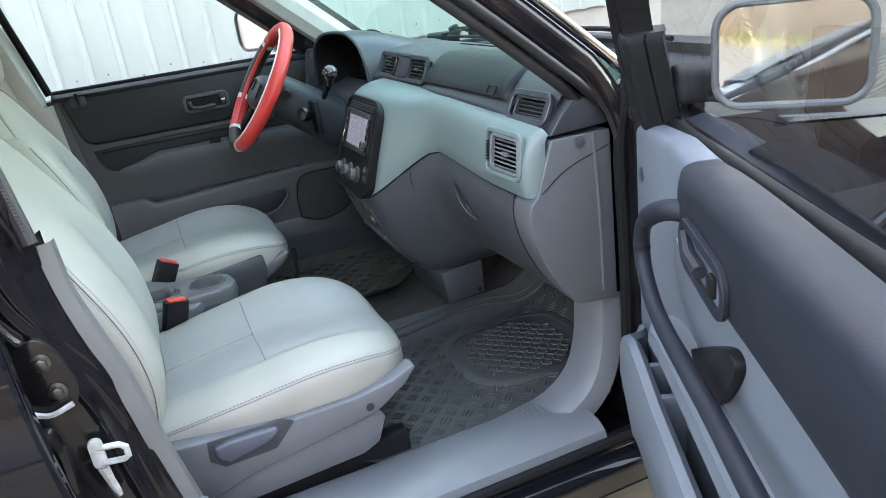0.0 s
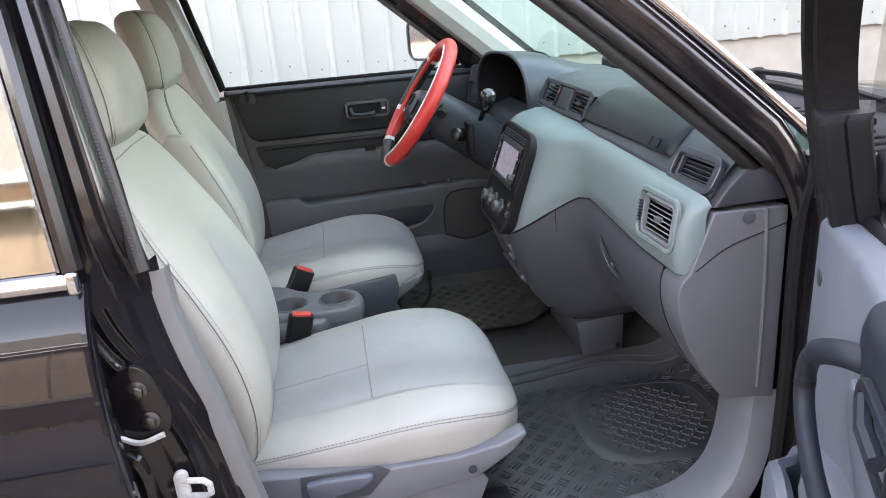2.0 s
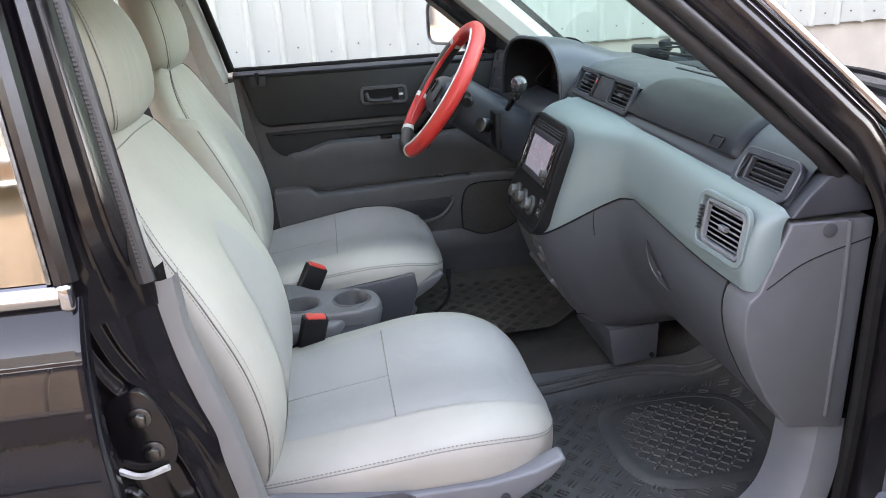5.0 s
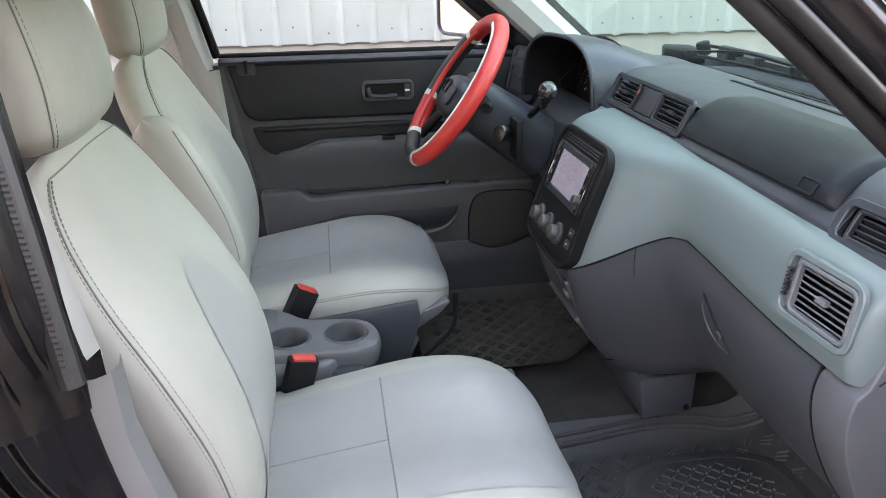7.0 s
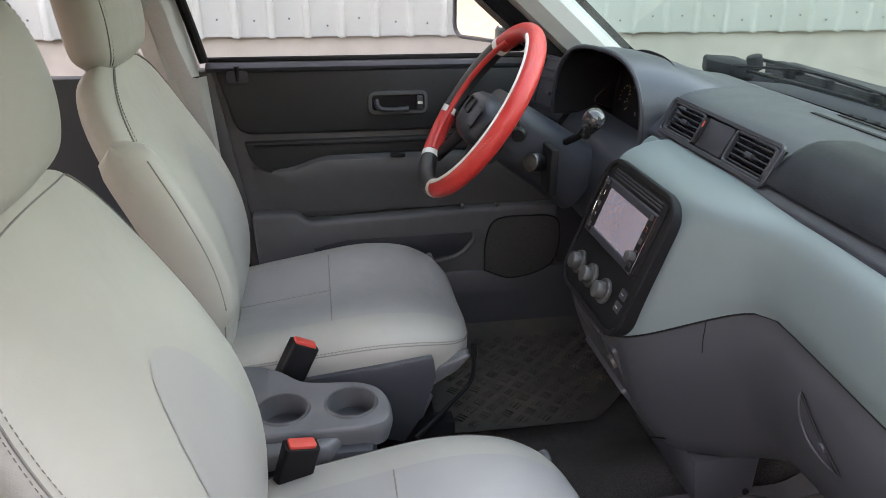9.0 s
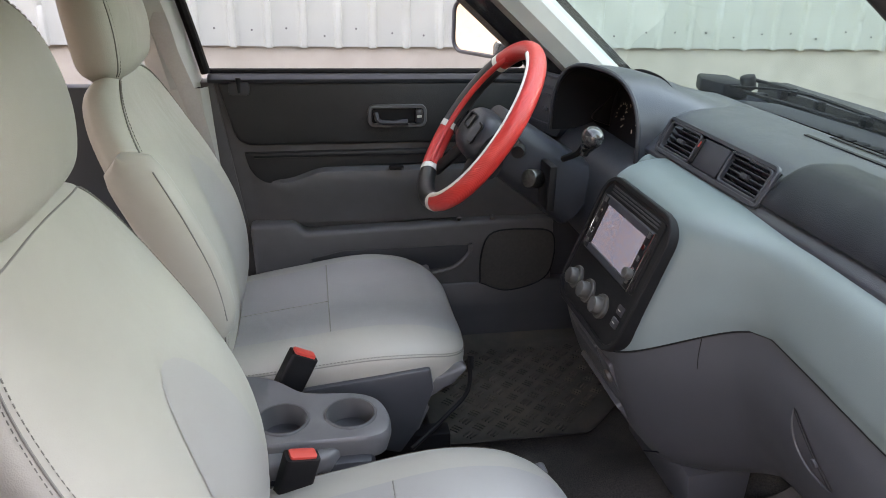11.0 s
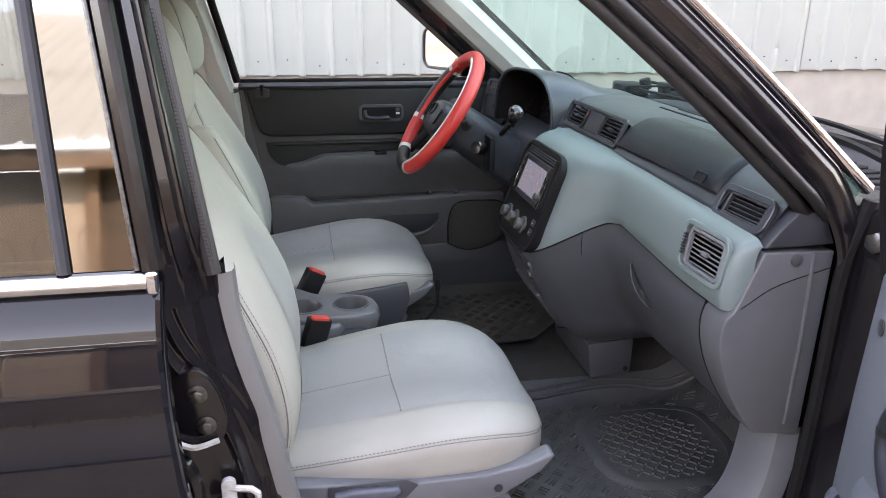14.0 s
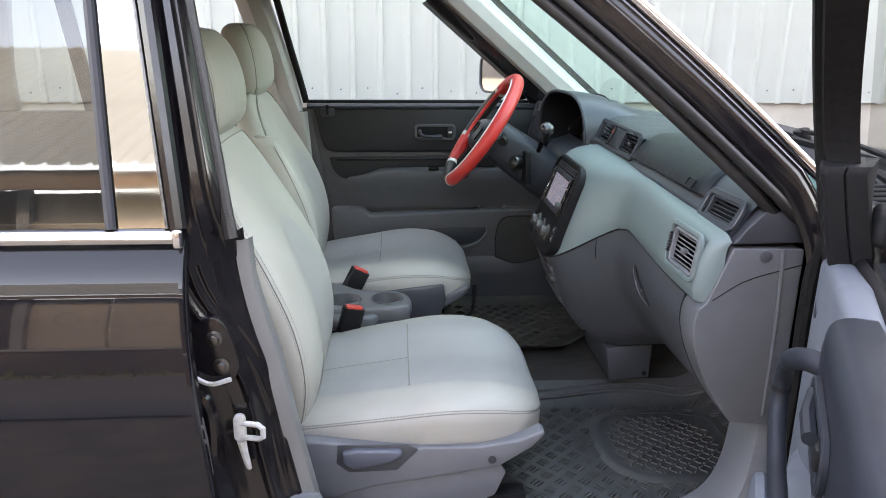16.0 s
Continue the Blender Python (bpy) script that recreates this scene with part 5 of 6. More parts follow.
    b.faces.new([b.verts.new((0.955, y, z)) for x, y, z in arch(0.36, 0.96, 0.150)] + [b.verts.new((0.93, y, 1.02)) for y in (0.54, 0.21)])
    part("gauge_backing", b, M_DARKER, hood)
    cl = part("instrument_dial", prism(rrect(0.25, 0.11, 0.02), "z", -0.01, 0.0, m=gm), M_DARKER, hood)
    for dx, rr in ((-0.042, 0.040), (0.046, 0.040), (-0.098, 0.022), (0.102, 0.022)):
        b = bmesh.new()
        for k in range(11):
            a = radians(225 - 27 * k)
            rbox((rr * 0.78, -0.0009, 0.0), (rr, 0.0009, 0.0012), 0, bm=b, m=gm @ Matrix.Translation((dx, 0, 0)) @ Matrix.Rotation(a, 4, "Z"))
        part("dial_mark", b, M_GAUGE, cl, kind="stuff")
    # outer vents on the driver's side
    om = face_matrix((0.822, 0.61, 1.135), (0.30, -1, 0), (0.25, 0, 0.97))
    part("vent_pod", prism(rrect(0.14, 0.135, 0.02), "z", -0.05, 0.0, 0.004, m=om), M_DARK, dash, "dark outer vent pod")
    vent(om @ Matrix.Translation((-0.005, -0.015, 0.001)), 0.10, 0.07, dash, 4)
    vent(om @ Matrix.Translation((-0.005, 0.048, 0.001)), 0.09, 0.03, dash, 2, tab=False)
    # column stalks and shroud
    col = thing("steering_column", (0.72, 0.373, 1.05), "dark plastic steering column shroud with stalks", "steering column")
    ax = np.array([-math.cos(0.595), 0, math.sin(0.595)])
    c0 = np.array([0.601, 0.373, 1.14])
    rows = []
    for t in np.linspace(0.02, 0.26, 8):
        c = c0 - ax * t
        w, h = 0.062 + 0.02 * t, 0.058 + 0.05 * t
        upv = np.array([math.sin(0.595), 0, math.cos(0.595)])
        rows.append([c + np.array([0, 1, 0]) * w * np.sign(math.cos(a)) * abs(math.cos(a)) ** 0.7 + upv * h * np.sign(math.sin(a)) * abs(math.sin(a)) ** 0.7 for a in np.linspace(0, 2 * np.pi, 28, endpoint=False)])
    part("shroud", quads(rows, closed=True, cap=True), M_COLUMN, col)
    part("stalk", tube(spl([(0.66, 0.32, 1.13), (0.65, 0.24, 1.13), (0.64, 0.215, 1.128)], 8), [0.009, 0.009, 0.009, 0.010, 0.012, 0.014, 0.014, 0.012], 10), M_DARKER, col, "black wiper stalk")
    part("ignition_lock", disc((0.705, 0.285, 1.055), (-0.75, -0.5, 0.2), 0.018, 0.03, 20, bev=0.003), M_STEEL, col, "bare metal ignition lock")
    part("ignition_plate", rbox((0.715, 0.245, 1.00), (0.73, 0.305, 1.09), 0.003), M_DARKER, col)
    lev = part("shift_lever", tube(spl([(0.76, 0.30, 1.09), (0.75, 0.20, 1.13), (0.748, 0.165, 1.155)], 10), 0.007, 8), M_DARKER, col, "black column shift lever")
    rows = []
    hd = np.array([0.0, -0.65, 0.75]) / math.hypot(0.65, 0.75)
    for t in np.linspace(0, 1, 18):
        c = np.array([0.749, 0.168, 1.138]) + hd * 0.066 * t
        ball = math.sqrt(max(0.0, 1 - ((t - 0.70) / 0.30) ** 2)) * 0.0195
        r = max(ball, (0.0085 + 0.006 * sm(0.05, 0.5, t)) if t < 0.6 else 0.0008)
        rows.append([c + r * (math.cos(a) * np.array([1, 0, 0]) + math.sin(a) * np.array([0, 0.75, 0.65])) for a in np.linspace(0, 2 * np.pi, 20, endpoint=False)])
    part("shift_knob", quads(rows, closed=True, cap=True), M_KNOBB, lev, "glossy black shift knob")


M_COLUMN = mat("column_plastic", (0.025, 0.028, 0.035), 0.4, 0.0, 0.1, 30, bump=0.15, bscale=800, voronoi=True, spec=0.3)
M_KNOBB = mat("knob_black", (0.02, 0.02, 0.022), 0.18, 0.0, 0.05, 30, coat=0.5)
dashboard()


# ---------------- steering wheel ----------------
def steering_wheel():
    w = thing("steering_wheel", (0.601, 0.373, 1.14), "steering wheel in a red and black ribbed cover", "steering wheel")
    a0 = 0.595
    U, V, N = np.array([math.sin(a0), 0, math.cos(a0)]), np.array([0, -1.0, 0]), np.array([-math.cos(a0), 0, math.sin(a0)])
    c = np.array([0.601, 0.373, 1.14])
    R, r = 0.175, 0.0185

    def arc(d0, d1, rad, name, m, lab="", off=0.0, tilt=0.0, par=None, n=None, rib=0.0):
        n = n or max(4, int((d1 - d0) / 3))
        rows = []
        for i, d in enumerate(np.linspace(radians(d0), radians(d1), n)):
            e = math.cos(d) * U + math.sin(d) * V
            rr = rad * (1 + (rib if i % 2 else 0))
            ctr = c + e * (R + off * math.cos(tilt)) + N * off * math.sin(tilt)
            rows.append([ctr + rr * (math.cos(f) * e + math.sin(f) * N) for f in np.linspace(0, 2 * np.pi, 18, endpoint=False)])
        return part(name, quads(rows, closed=True, cap=True), m, par or w, lab)
    arc(-41, 158, r, "grip_cover", M_RED, "red ribbed leatherette grip cover", n=80)
    arc(218, 252, r, "grip_cover", M_RED, "red ribbed leatherette grip cover", n=16)
    arc(163, 213, r * 0.98, "rim_cover", M_BLACKL, "black leatherette rim cover")
    arc(257, 314, r * 0.98, "rim_cover", M_BLACKL, "black leatherette rim cover")
    for d in (-46, 158, 213, 252):
        arc(d, d + 5, r * 1.02, "white_band", M_WHITE, "white cover band", n=4)
    arc(14, 157, 0.0065, "inner_piping", M_WHITE, "white inner piping", off=r * 0.78, tilt=radians(108))
    arc(218, 330, 0.0065, "inner_piping", M_RED, "red inner piping", off=r * 0.80, tilt=radians(160))
    # hub pad and spokes
    def P(u, v, n):
        return c + U * u + V * v + N * n
    rows = []
    for k, (s, n) in enumerate(((1.0, -0.03), (1.0, 0.0), (0.93, 0.014), (0.78, 0.024), (0.5, 0.029), (0.2, 0.031))):
        rows.append([P(0.052 * s * np.sign(math.sin(f)) * abs(math.sin(f)) ** 0.75 - 0.012, 0.085 * s * np.sign(math.cos(f)) * abs(math.cos(f)) ** 0.7, n - 0.012) for f in np.linspace(0, 2 * np.pi, 36, endpoint=False)])
    hub = part("hub_pad", quads(rows, closed=True, cap=True), M_COLUMN, w, "black grained horn pad")
    em = face_matrix(tuple(P(0.002, 0, 0.019)), tuple(V), tuple(U))
    part("badge", ring_frame(0.042, 0.034, 0.008, 0.004, 0.003, em, bev=0.0008), M_DARKER, hub)
    for dv in (-0.055, 0.055):
        part("horn_button", ring_frame(0.03, 0.045, 0.008, 0.003, 0.003, face_matrix(tuple(P(-0.01, dv, 0.0125)), tuple(V), tuple(U)), bev=0.0008), M_DARKER, hub)
    for sg in (-1, 1):
        rows = []
        for t in np.linspace(0, 1, 8):
            v = sg * (0.07 + 0.10 * t)
            u = -0.015 - 0.02 * t
            hgt = 0.030 - 0.008 * t
            rows.append([P(u + hgt * math.sin(f), v, -0.014 + 0.011 * math.cos(f) - 0.004 * t) for f in np.linspace(0, 2 * np.pi, 14, endpoint=False)])
        part("spoke", quads(rows, closed=True, cap=True), M_DARKER, w)
        rows = []
        for t in np.linspace(0, 1, 8):
            v = sg * (0.045 + 0.06 * t)
            u = -0.045 - 0.085 * t
            rows.append([P(u + 0.012 * math.cos(f) * 1.0, v + sg * 0.016 * math.cos(f), -0.016 + 0.010 * math.sin(f)) for f in np.linspace(0, 2 * np.pi, 14, endpoint=False)])
        part("spoke", quads(rows, closed=True, cap=True), M_DARKER, w)


steering_wheel()


# ---------------- driver's door, closed ----------------
def pad_shape(poly, y0, out, r, axis="y", m=None):
    return prism(poly, axis, y0, out, r, 3, m=m)


def driver_door():
    d = thing("driver_door", (0.95, 0.74, 0.55), "closed driver door with dark grey trim", "car door")
    part("inner_panel", prism([(0.045, 1.175), (0.86, 1.175), (0.90, 1.0), (0.905, 0.66), (0.86, 0.625), (0.50, 0.618), (0.12, 0.61)], "y", 0.705, 0.76, 0.006), M_DOORLO, d, "dark grey moulded door panel")
    part("rear_edge", prism([(0.03, 1.17), (0.062, 1.17), (0.145, 0.62), (0.115, 0.61)], "y", 0.70, 0.75, 0.004), M_DOORLO, d)
    pad = part("upper_pad", prism([(0.068, 1.172), (0.83, 1.172), (0.87, 1.10), (0.86, 1.022), (0.13, 1.022), (0.105, 1.035), (0.095, 1.06)], "y", 0.692, 0.72, 0.011, 3), M_DOORPAD, d, "black padded upper insert")
    part("belt_ledge", prism([(0.705, 1.172), (0.69, 1.168), (0.685, 1.178), (0.70, 1.186), (0.73, 1.186)], "x", 0.05, 0.86, 0.002), M_DARK, d)
    part("belt_strip", tube([(0.05, 0.728, 1.188), (0.86, 0.728, 1.188)], 0.008, 8), M_RUBBER, d)
    # armrest band
    part("arm_band", prism(smooth_poly([(0.118, 1.006), (0.4, 1.008), (0.88, 1.008), (0.88, 0.975), (0.62, 0.974), (0.34, 0.970), (0.275, 0.958), (0.225, 0.934), (0.165, 0.934), (0.132, 0.962)], 60), "y", 0.688, 0.72, 0.006, 3), M_DOORPAD, d, "dark armrest band")
    part("arm_line", tube([(0.14, 0.686, 0.998), (0.5, 0.685, 0.999), (0.86, 0.686, 1.0)], 0.003, 6), M_DARKER, d)
    part("arm_swell", quads([[(x, 0.705 - o * sm(0.13, 0.22, x), z - 0.028 * (1 - sm(0.20, 0.31, x)) * max(0.0, (z - 0.84) / 0.13)) for x in np.linspace(0.13, 0.89, 40)] for o, z in ((0.0, 0.972), (0.020, 0.970), (0.032, 0.962), (0.036, 0.950), (0.034, 0.925), (0.027, 0.89), (0.020, 0.86), (0.016, 0.83))]), M_DOORLO, d, "soft grey armrest swell")
    part("switch", rbox((0.455, 0.662, 0.966), (0.49, 0.675, 0.975), 0.002), M_DARKER, d)
    # lower pocket
    part("pocket_shelf", prism([(0.12, 0.835), (0.225, 0.838), (0.25, 0.812), (0.72, 0.83), (0.88, 0.83), (0.885, 0.64), (0.13, 0.63)], "y", 0.658, 0.71, 0.012, 3), M_DOORLO, d)
    # solid dark plate standing for the shade inside the pocket's mouth
    part("pocket_shade_plate", prism([(0.26, 0.745), (0.34, 0.763), (0.655, 0.766), (0.66, 0.735), (0.62, 0.708), (0.46, 0.695), (0.28, 0.70)], "y", 0.6545, 0.66, 0.002), M_DARK, d)
    part("pocket_lip", tube(spl([(0.27, 0.652, 0.70), (0.46, 0.650, 0.69), (0.60, 0.652, 0.70), (0.655, 0.655, 0.74), (0.66, 0.656, 0.77)], 24), 0.006, 8), M_DOORLO, d)
    sp = [(0.69, 0.66), (0.69, 0.74), (0.715, 0.797), (0.80, 0.805), (0.875, 0.79), (0.88, 0.70), (0.845, 0.655), (0.76, 0.635)]
    g = part("speaker_grille", prism(smooth_poly(sp, 36), "y", 0.650, 0.66, 0.003), M_SPK, d, "brown-black speaker cloth")
    part("speaker_ring", tube([(x, 0.651, z) for x, z in smooth_poly(sp, 48)], 0.0024, 6, closed=True), M_DARKER, g)
    for bx in (0.63, 0.716):
        part("peg", disc((bx, 0.664, 0.832), (0, -0.4, 1), 0.006, 0.010, 12, bev=0.002), M_DOORLO, d)
    # inside handle
    hb = face_matrix((0.477, 0.690, 1.092), (1, 0, 0), (0, 0, 1))
    hz = part("handle_bezel", ring_frame(0.140, 0.054, 0.016, 0.009, 0.007, hb), M_DOORLO, d, "dark grey handle bezel")
    part("handle_cup", prism(rrect(0.134, 0.042, 0.010), "z", -0.002, 0.002, m=hb), M_DARKER, hz)
    part("handle_lever", tube(spl([(0.425, 0.683, 1.10), (0.432, 0.675, 1.082), (0.46, 0.672, 1.078), (0.50, 0.674, 1.079)], 12), [0.006] * 9 + [0.007, 0.008, 0.008], 8), M_DARK, hz)
    part("lock_tab", rbox((0.520, 0.678, 1.076), (0.536, 0.688, 1.108), 0.003), M_DARK, hz)
    part("lock_mark", rbox((0.522, 0.6765, 1.089), (0.534, 0.679, 1.095), 0.001), M_WHITE, hz)
    # lock button
    lk = part("lock_plate", prism(rrect(0.046, 0.028, 0.007), "y", -0.006, 0.004, 0.0015, m=pose(0.118, 0.686, 1.158)), M_DARK, d, "dark grey lock plate")
    part("lock_knob", tube([(0.118, 0.679, 1.150), (0.118, 0.678, 1.184)], [0.0035, 0.006], 8), M_DARKER, lk)
    rows = [[(x, 0.735 - 0.14 * (z - 1.18) ** 1.2, z) for x in np.linspace(0.04 - 0.2 * (z - 1.18), 0.87 - 1.15 * (z - 1.18), 8)] for z in np.linspace(1.18, 1.56, 8)]
    part("window_glass", quads(rows), G_CLEAR, d, "clear door glass")
    fr = [(0.90, 0.725, 1.175), (0.78, 0.715, 1.27), (0.655, 0.695, 1.38), (0.46, 0.655, 1.545)]
    part("window_frame", tube(spl(fr, 12), 0.018, 8, flat=0.6), M_BEIGE, d)
    part("outer_skin", prism([(0.0, 1.16), (0.95, 1.14), (0.98, 0.5), (0.05, 0.45)], "y", 0.80, 0.815, 0.004), M_PAINT, d)
    # door mirror
    m = thing("door_mirror", (0.76, 0.80, 1.2), "black door mirror beside the driver's window", "door mirror")
    mirror_head(m, Vector((0.712, 0.890, 1.272)), Vector((-0.56, 0.83, 0)).normalized(), False)
    part("arm", rbox((0.74, 0.75, 1.19), (0.80, 0.86, 1.25), 0.015), M_PAINT, m)


def mirror_head(m, c, right, local):
    """right: along the glass, away from the car."""
    mm = face_matrix(c, right, (0, 0, 1))
    if mm.to_3x3() @ Vector((0, 0, 1)) @ Vector((1, 0, 0)) > 0 and not local:
        mm = mm @ Matrix.Rotation(math.pi, 4, "Y")
    w, h = 0.186, 0.136
    o = rrect(w, h, 0.035, 6)
    rows = []
    for s, z in ((0.97, 0.006), (1.0, 0.0), (1.0, -0.02), (0.95, -0.05), (0.8, -0.08), (0.5, -0.10), (0.1, -0.105)):
        rows.append([mm @ Vector((x * s, y * s, z)) for x, y in o])
    b = quads(rows, closed=True)
    part("housing", b, M_PAINT, m, "", local)
    part("rim", ring_frame(w + 0.004, h + 0.004, 0.037, 0.0095, 0.009, mm, bev=0.003), M_CONS, m, "", local)
    part("mirror_glass", prism(rrect(w - 0.016, h - 0.016, 0.028, 6), "z", 0.0, 0.003, m=mm), M_MIRROR, m, "silvered mirror glass", local)


M_SPK = mat("speaker_cloth", (0.036, 0.035, 0.034), 0.85, 0.0, 0.2, 120, bump=0.6, bscale=900)
driver_door()


# ---------------- rear door, closed, outside ----------------
def rear_door():
    d = thing("rear_door", (-0.4, -0.84, 0.4), "glossy black rear door with a bright belt strip", "car door")
    zz = [0.42, 0.5, 0.6, 0.66, 0.70, 0.74, 0.78, 0.82, 0.86, 0.90, 0.94, 0.97, 1.0, 1.015, 1.03, 1.043, 1.055, 1.0675, 1.0705, 1.074, 1.0775, 1.082, 1.086, 1.094, 1.104, 1.116, 1.130, 1.142, 1.146]
    zk = np.linspace(0.40, 1.16, 400)
    yk = np.cumsum(np.interp(zk, [0.42, 0.66, 0.75, 0.85, 0.978, 1.06, 1.078, 1.084, 1.10, 1.106, 1.142], [-0.03, 0.0, 0.02, 0.07, 0.15, 0.25, 0.285, 0.315, 0.375, 0.50, 0.70])) * (zk[1] - zk[0])
    yk += -0.852 - np.interp(1.08, zk, yk)
    def yy(z):
        return float(np.interp(z, zk, yk))
    rows = [[(x, yy(z), z) for x in np.linspace(-1.15, 0.052 + 0.036 * sm(1.1, 0.6, z), 10)] for z in zz]
    sk = part("door_skin", quads(rows), M_PAINT, d, "glossy black painted skin")
    rows = [[(0.052 + 0.036 * sm(1.1, 0.6, z) + dx, yy(z) + dy, z) for dx, dy in ((0, 0), (0.005, 0.002), (0.007, 0.008), (0.006, 0.03))] for z in zz]
    part("door_edge", quads(rows), M_PAINT, sk)
    part("belt_strip", prism([(-0.828, 1.145), (-0.834, 1.146), (-0.837, 1.154), (-0.832, 1.164), (-0.824, 1.166)], "x", -1.15, 0.050, 0.0015), M_CHROME, d, "bright metal belt strip")
    part("strip_cap", rbox((0.046, -0.840, 1.140), (0.060, -0.824, 1.168), 0.005, 3), M_CHROME, d, "bright end cap of the belt strip")
    # window: frame, divider and panes
    tl = 0.20
    def wy(z):
        return -0.822 + tl * (z - 1.166)
    def run(x0, x1, r, mm, n="window_frame", lab=""):
        part(n, tube([(x0 + (x1 - x0) * t, wy(1.166 + 0.40 * t) - 0.004, 1.166 + 0.40 * t) for t in np.linspace(0, 1, 6)], r, 8), mm, d, lab)
    run(0.053, 0.012, 0.012, M_JAMB, lab="black window frame")
    run(0.038, -0.004, 0.003, M_STEEL)
    run(-0.037, -0.057, 0.0075, M_DARK, "window_divider", "black window divider bar")
    rows = [[(x, wy(z), z) for x in np.linspace(-0.035 - 0.05 * (z - 1.166), 0.042 - 0.1 * (z - 1.166), 4)] for z in np.linspace(1.166, 1.56, 6)]
    part("front_pane", quads(rows), M_COATED, d, "mirror-coated narrow pane")
    rows = [[(x, wy(z), z) for x in np.linspace(-1.1, -0.040 - 0.05 * (z - 1.166), 6)] for z in np.linspace(1.166, 1.56, 6)]
    part("rear_pane", quads(rows), G_TINT, d, "tinted side glass")
    part("inner_panel", rbox((-1.1, -0.76, 0.5), (0.02, -0.72, 1.15), 0.01), M_GREY_SHADED, d)


M_COATED = mat("coated_pane", (0.19, 0.19, 0.185), 0.03, 1.0, 0.0, 10)
rear_door()


# ---------------- passenger door, standing open ----------------
def open_door():
    d = thing("passenger_door", (1.005, -0.79, 0.0), "opened passenger door with blue-grey trim", "car door", rz=64.0)
    L = True
    part("outer_skin", quads([[(x, -0.085 + 0.03 * ((z - 0.7) / 0.45) ** 2, z) for x in np.linspace(-1.10, -0.06, 6)] for z in np.linspace(0.42, 1.16, 8)]), M_PAINT, d, "", L)
    part("door_core", prism([(-0.07, 0.46), (-1.08, 0.44), (-1.10, 1.15), (-0.09, 1.15)], "y", -0.05, -0.012, 0.01), M_JAMB, d, "", L)
    part("inner_panel", prism([(-0.085, 0.55), (-1.06, 0.50), (-1.08, 1.15), (-0.30, 1.155), (-0.15, 1.14), (-0.105, 1.135), (-0.09, 0.95)], "y", -0.02, 0.024, 0.014, 3), M_GREYD, d, "pale blue-grey door panel", L)
    shape = smooth_poly([(-0.420, 1.158), (-0.405, 1.130), (-0.418, 1.100), (-0.47, 1.075), (-0.56, 1.058), (-0.70, 1.056), (-1.06, 1.055), (-1.075, 1.10), (-1.07, 1.160), (-0.80, 1.166), (-0.55, 1.166)], 80)
    rows = [[(-0.74 + (x + 0.74) * k, y, 1.11 + (z - 1.11) * (1 - 2.0 * (1 - k))) for x, z in shape] for k, y in ((1.0, -0.004), (1.0, 0.016), (0.992, 0.026), (0.975, 0.034), (0.945, 0.040), (0.90, 0.044), (0.84, 0.046))]
    b = quads(rows, closed=True)
    bmesh.ops.holes_fill(b, edges=[e for e in b.edges if len(e.link_faces) == 1 and abs(e.verts[0].co.y - 0.046) < 1e-5])
    part("upper_pad", b, M_NPAD, d, "dark slate padded upper insert", L)
    part("belt_seal", prism([(-0.024, 1.150), (-0.03, 1.164), (-0.023, 1.173), (-0.013, 1.171), (-0.006, 1.152)], "x", -1.07, -0.20, 0.003, m=Matrix.Translation((0, 0, -0.030)) @ Matrix.Rotation(radians(2.2), 4, "Y")), M_RUBBER, d, "black belt seal", L)
    part("belt_lip", tube([(-1.07, -0.028, 1.168), (-0.20, -0.028, 1.132)], 0.0045, 8), M_BEIGE, d, "worn pale outer belt lip", L)
    # inside handle in an oval bezel
    hm = face_matrix((-0.548, 0.0465, 1.092), (-1, 0, -0.06), (-0.06, 0, 1))
    hz = part("handle_bezel", ring_frame(0.150, 0.056, 0.026, 0.011, 0.006, hm), M_NPAD, d, "slate handle bezel", L)
    part("handle_cup", prism(rrect(0.128, 0.036, 0.016), "z", -0.004, 0.002, m=hm), M_GREYD, hz, "", L)
    part("handle_lever", tube([hm @ Vector(q) for q in ((-0.055, 0.010, 0.004), (-0.02, 0.004, 0.010), (0.02, 0.004, 0.010))], [0.006, 0.007, 0.007], 8), M_NPAD, hz, "", L)
    part("lock_tab", rbox((0.030, -0.012, 0.0), (0.046, 0.010, 0.008), 0.003, m=hm), M_DARKER, hz, "", L)
    # pull handle
    pts = spl([(-0.455, 0.030, 1.112), (-0.430, 0.054, 1.110), (-0.385, 0.066, 1.086), (-0.360, 0.068, 1.052), (-0.373, 0.068, 1.012), (-0.438, 0.067, 0.985), (-0.55, 0.066, 0.985), (-0.65, 0.066, 0.990), (-0.80, 0.066, 0.992), (-0.93, 0.055, 0.99), (-0.97, 0.02, 0.985)], 70)
    part("pull_handle", tube(pts, [0.0120] * 14 + [0.0098] * 56, 16), M_NPAD, d, "slate grey curved pull handle", L)
    part("handle_joint", tube(pts[22:24], 0.0104, 16), M_DARKER, d, "", L)
    # moulded band behind the pull handle, with a dark cup in it
    part("under_band", prism(smooth_poly([(-0.36, 1.05), (-0.39, 0.99), (-0.50, 0.945), (-0.75, 0.93), (-1.02, 0.93), (-1.04, 1.045), (-0.70, 1.050), (-0.52, 1.052)], 60), "y", 0.015, 0.031, 0.006, 3), M_GREYD, d, "", L)
    part("grip_cup", prism(smooth_poly([(-0.475, 0.962), (-0.54, 1.0), (-0.60, 1.030), (-0.622, 1.022), (-0.600, 0.985), (-0.56, 0.945), (-0.505, 0.928)], 36), "y", 0.028, 0.042, 0.004, 2), M_DARKER, d, "dark cup behind the pull handle", L)
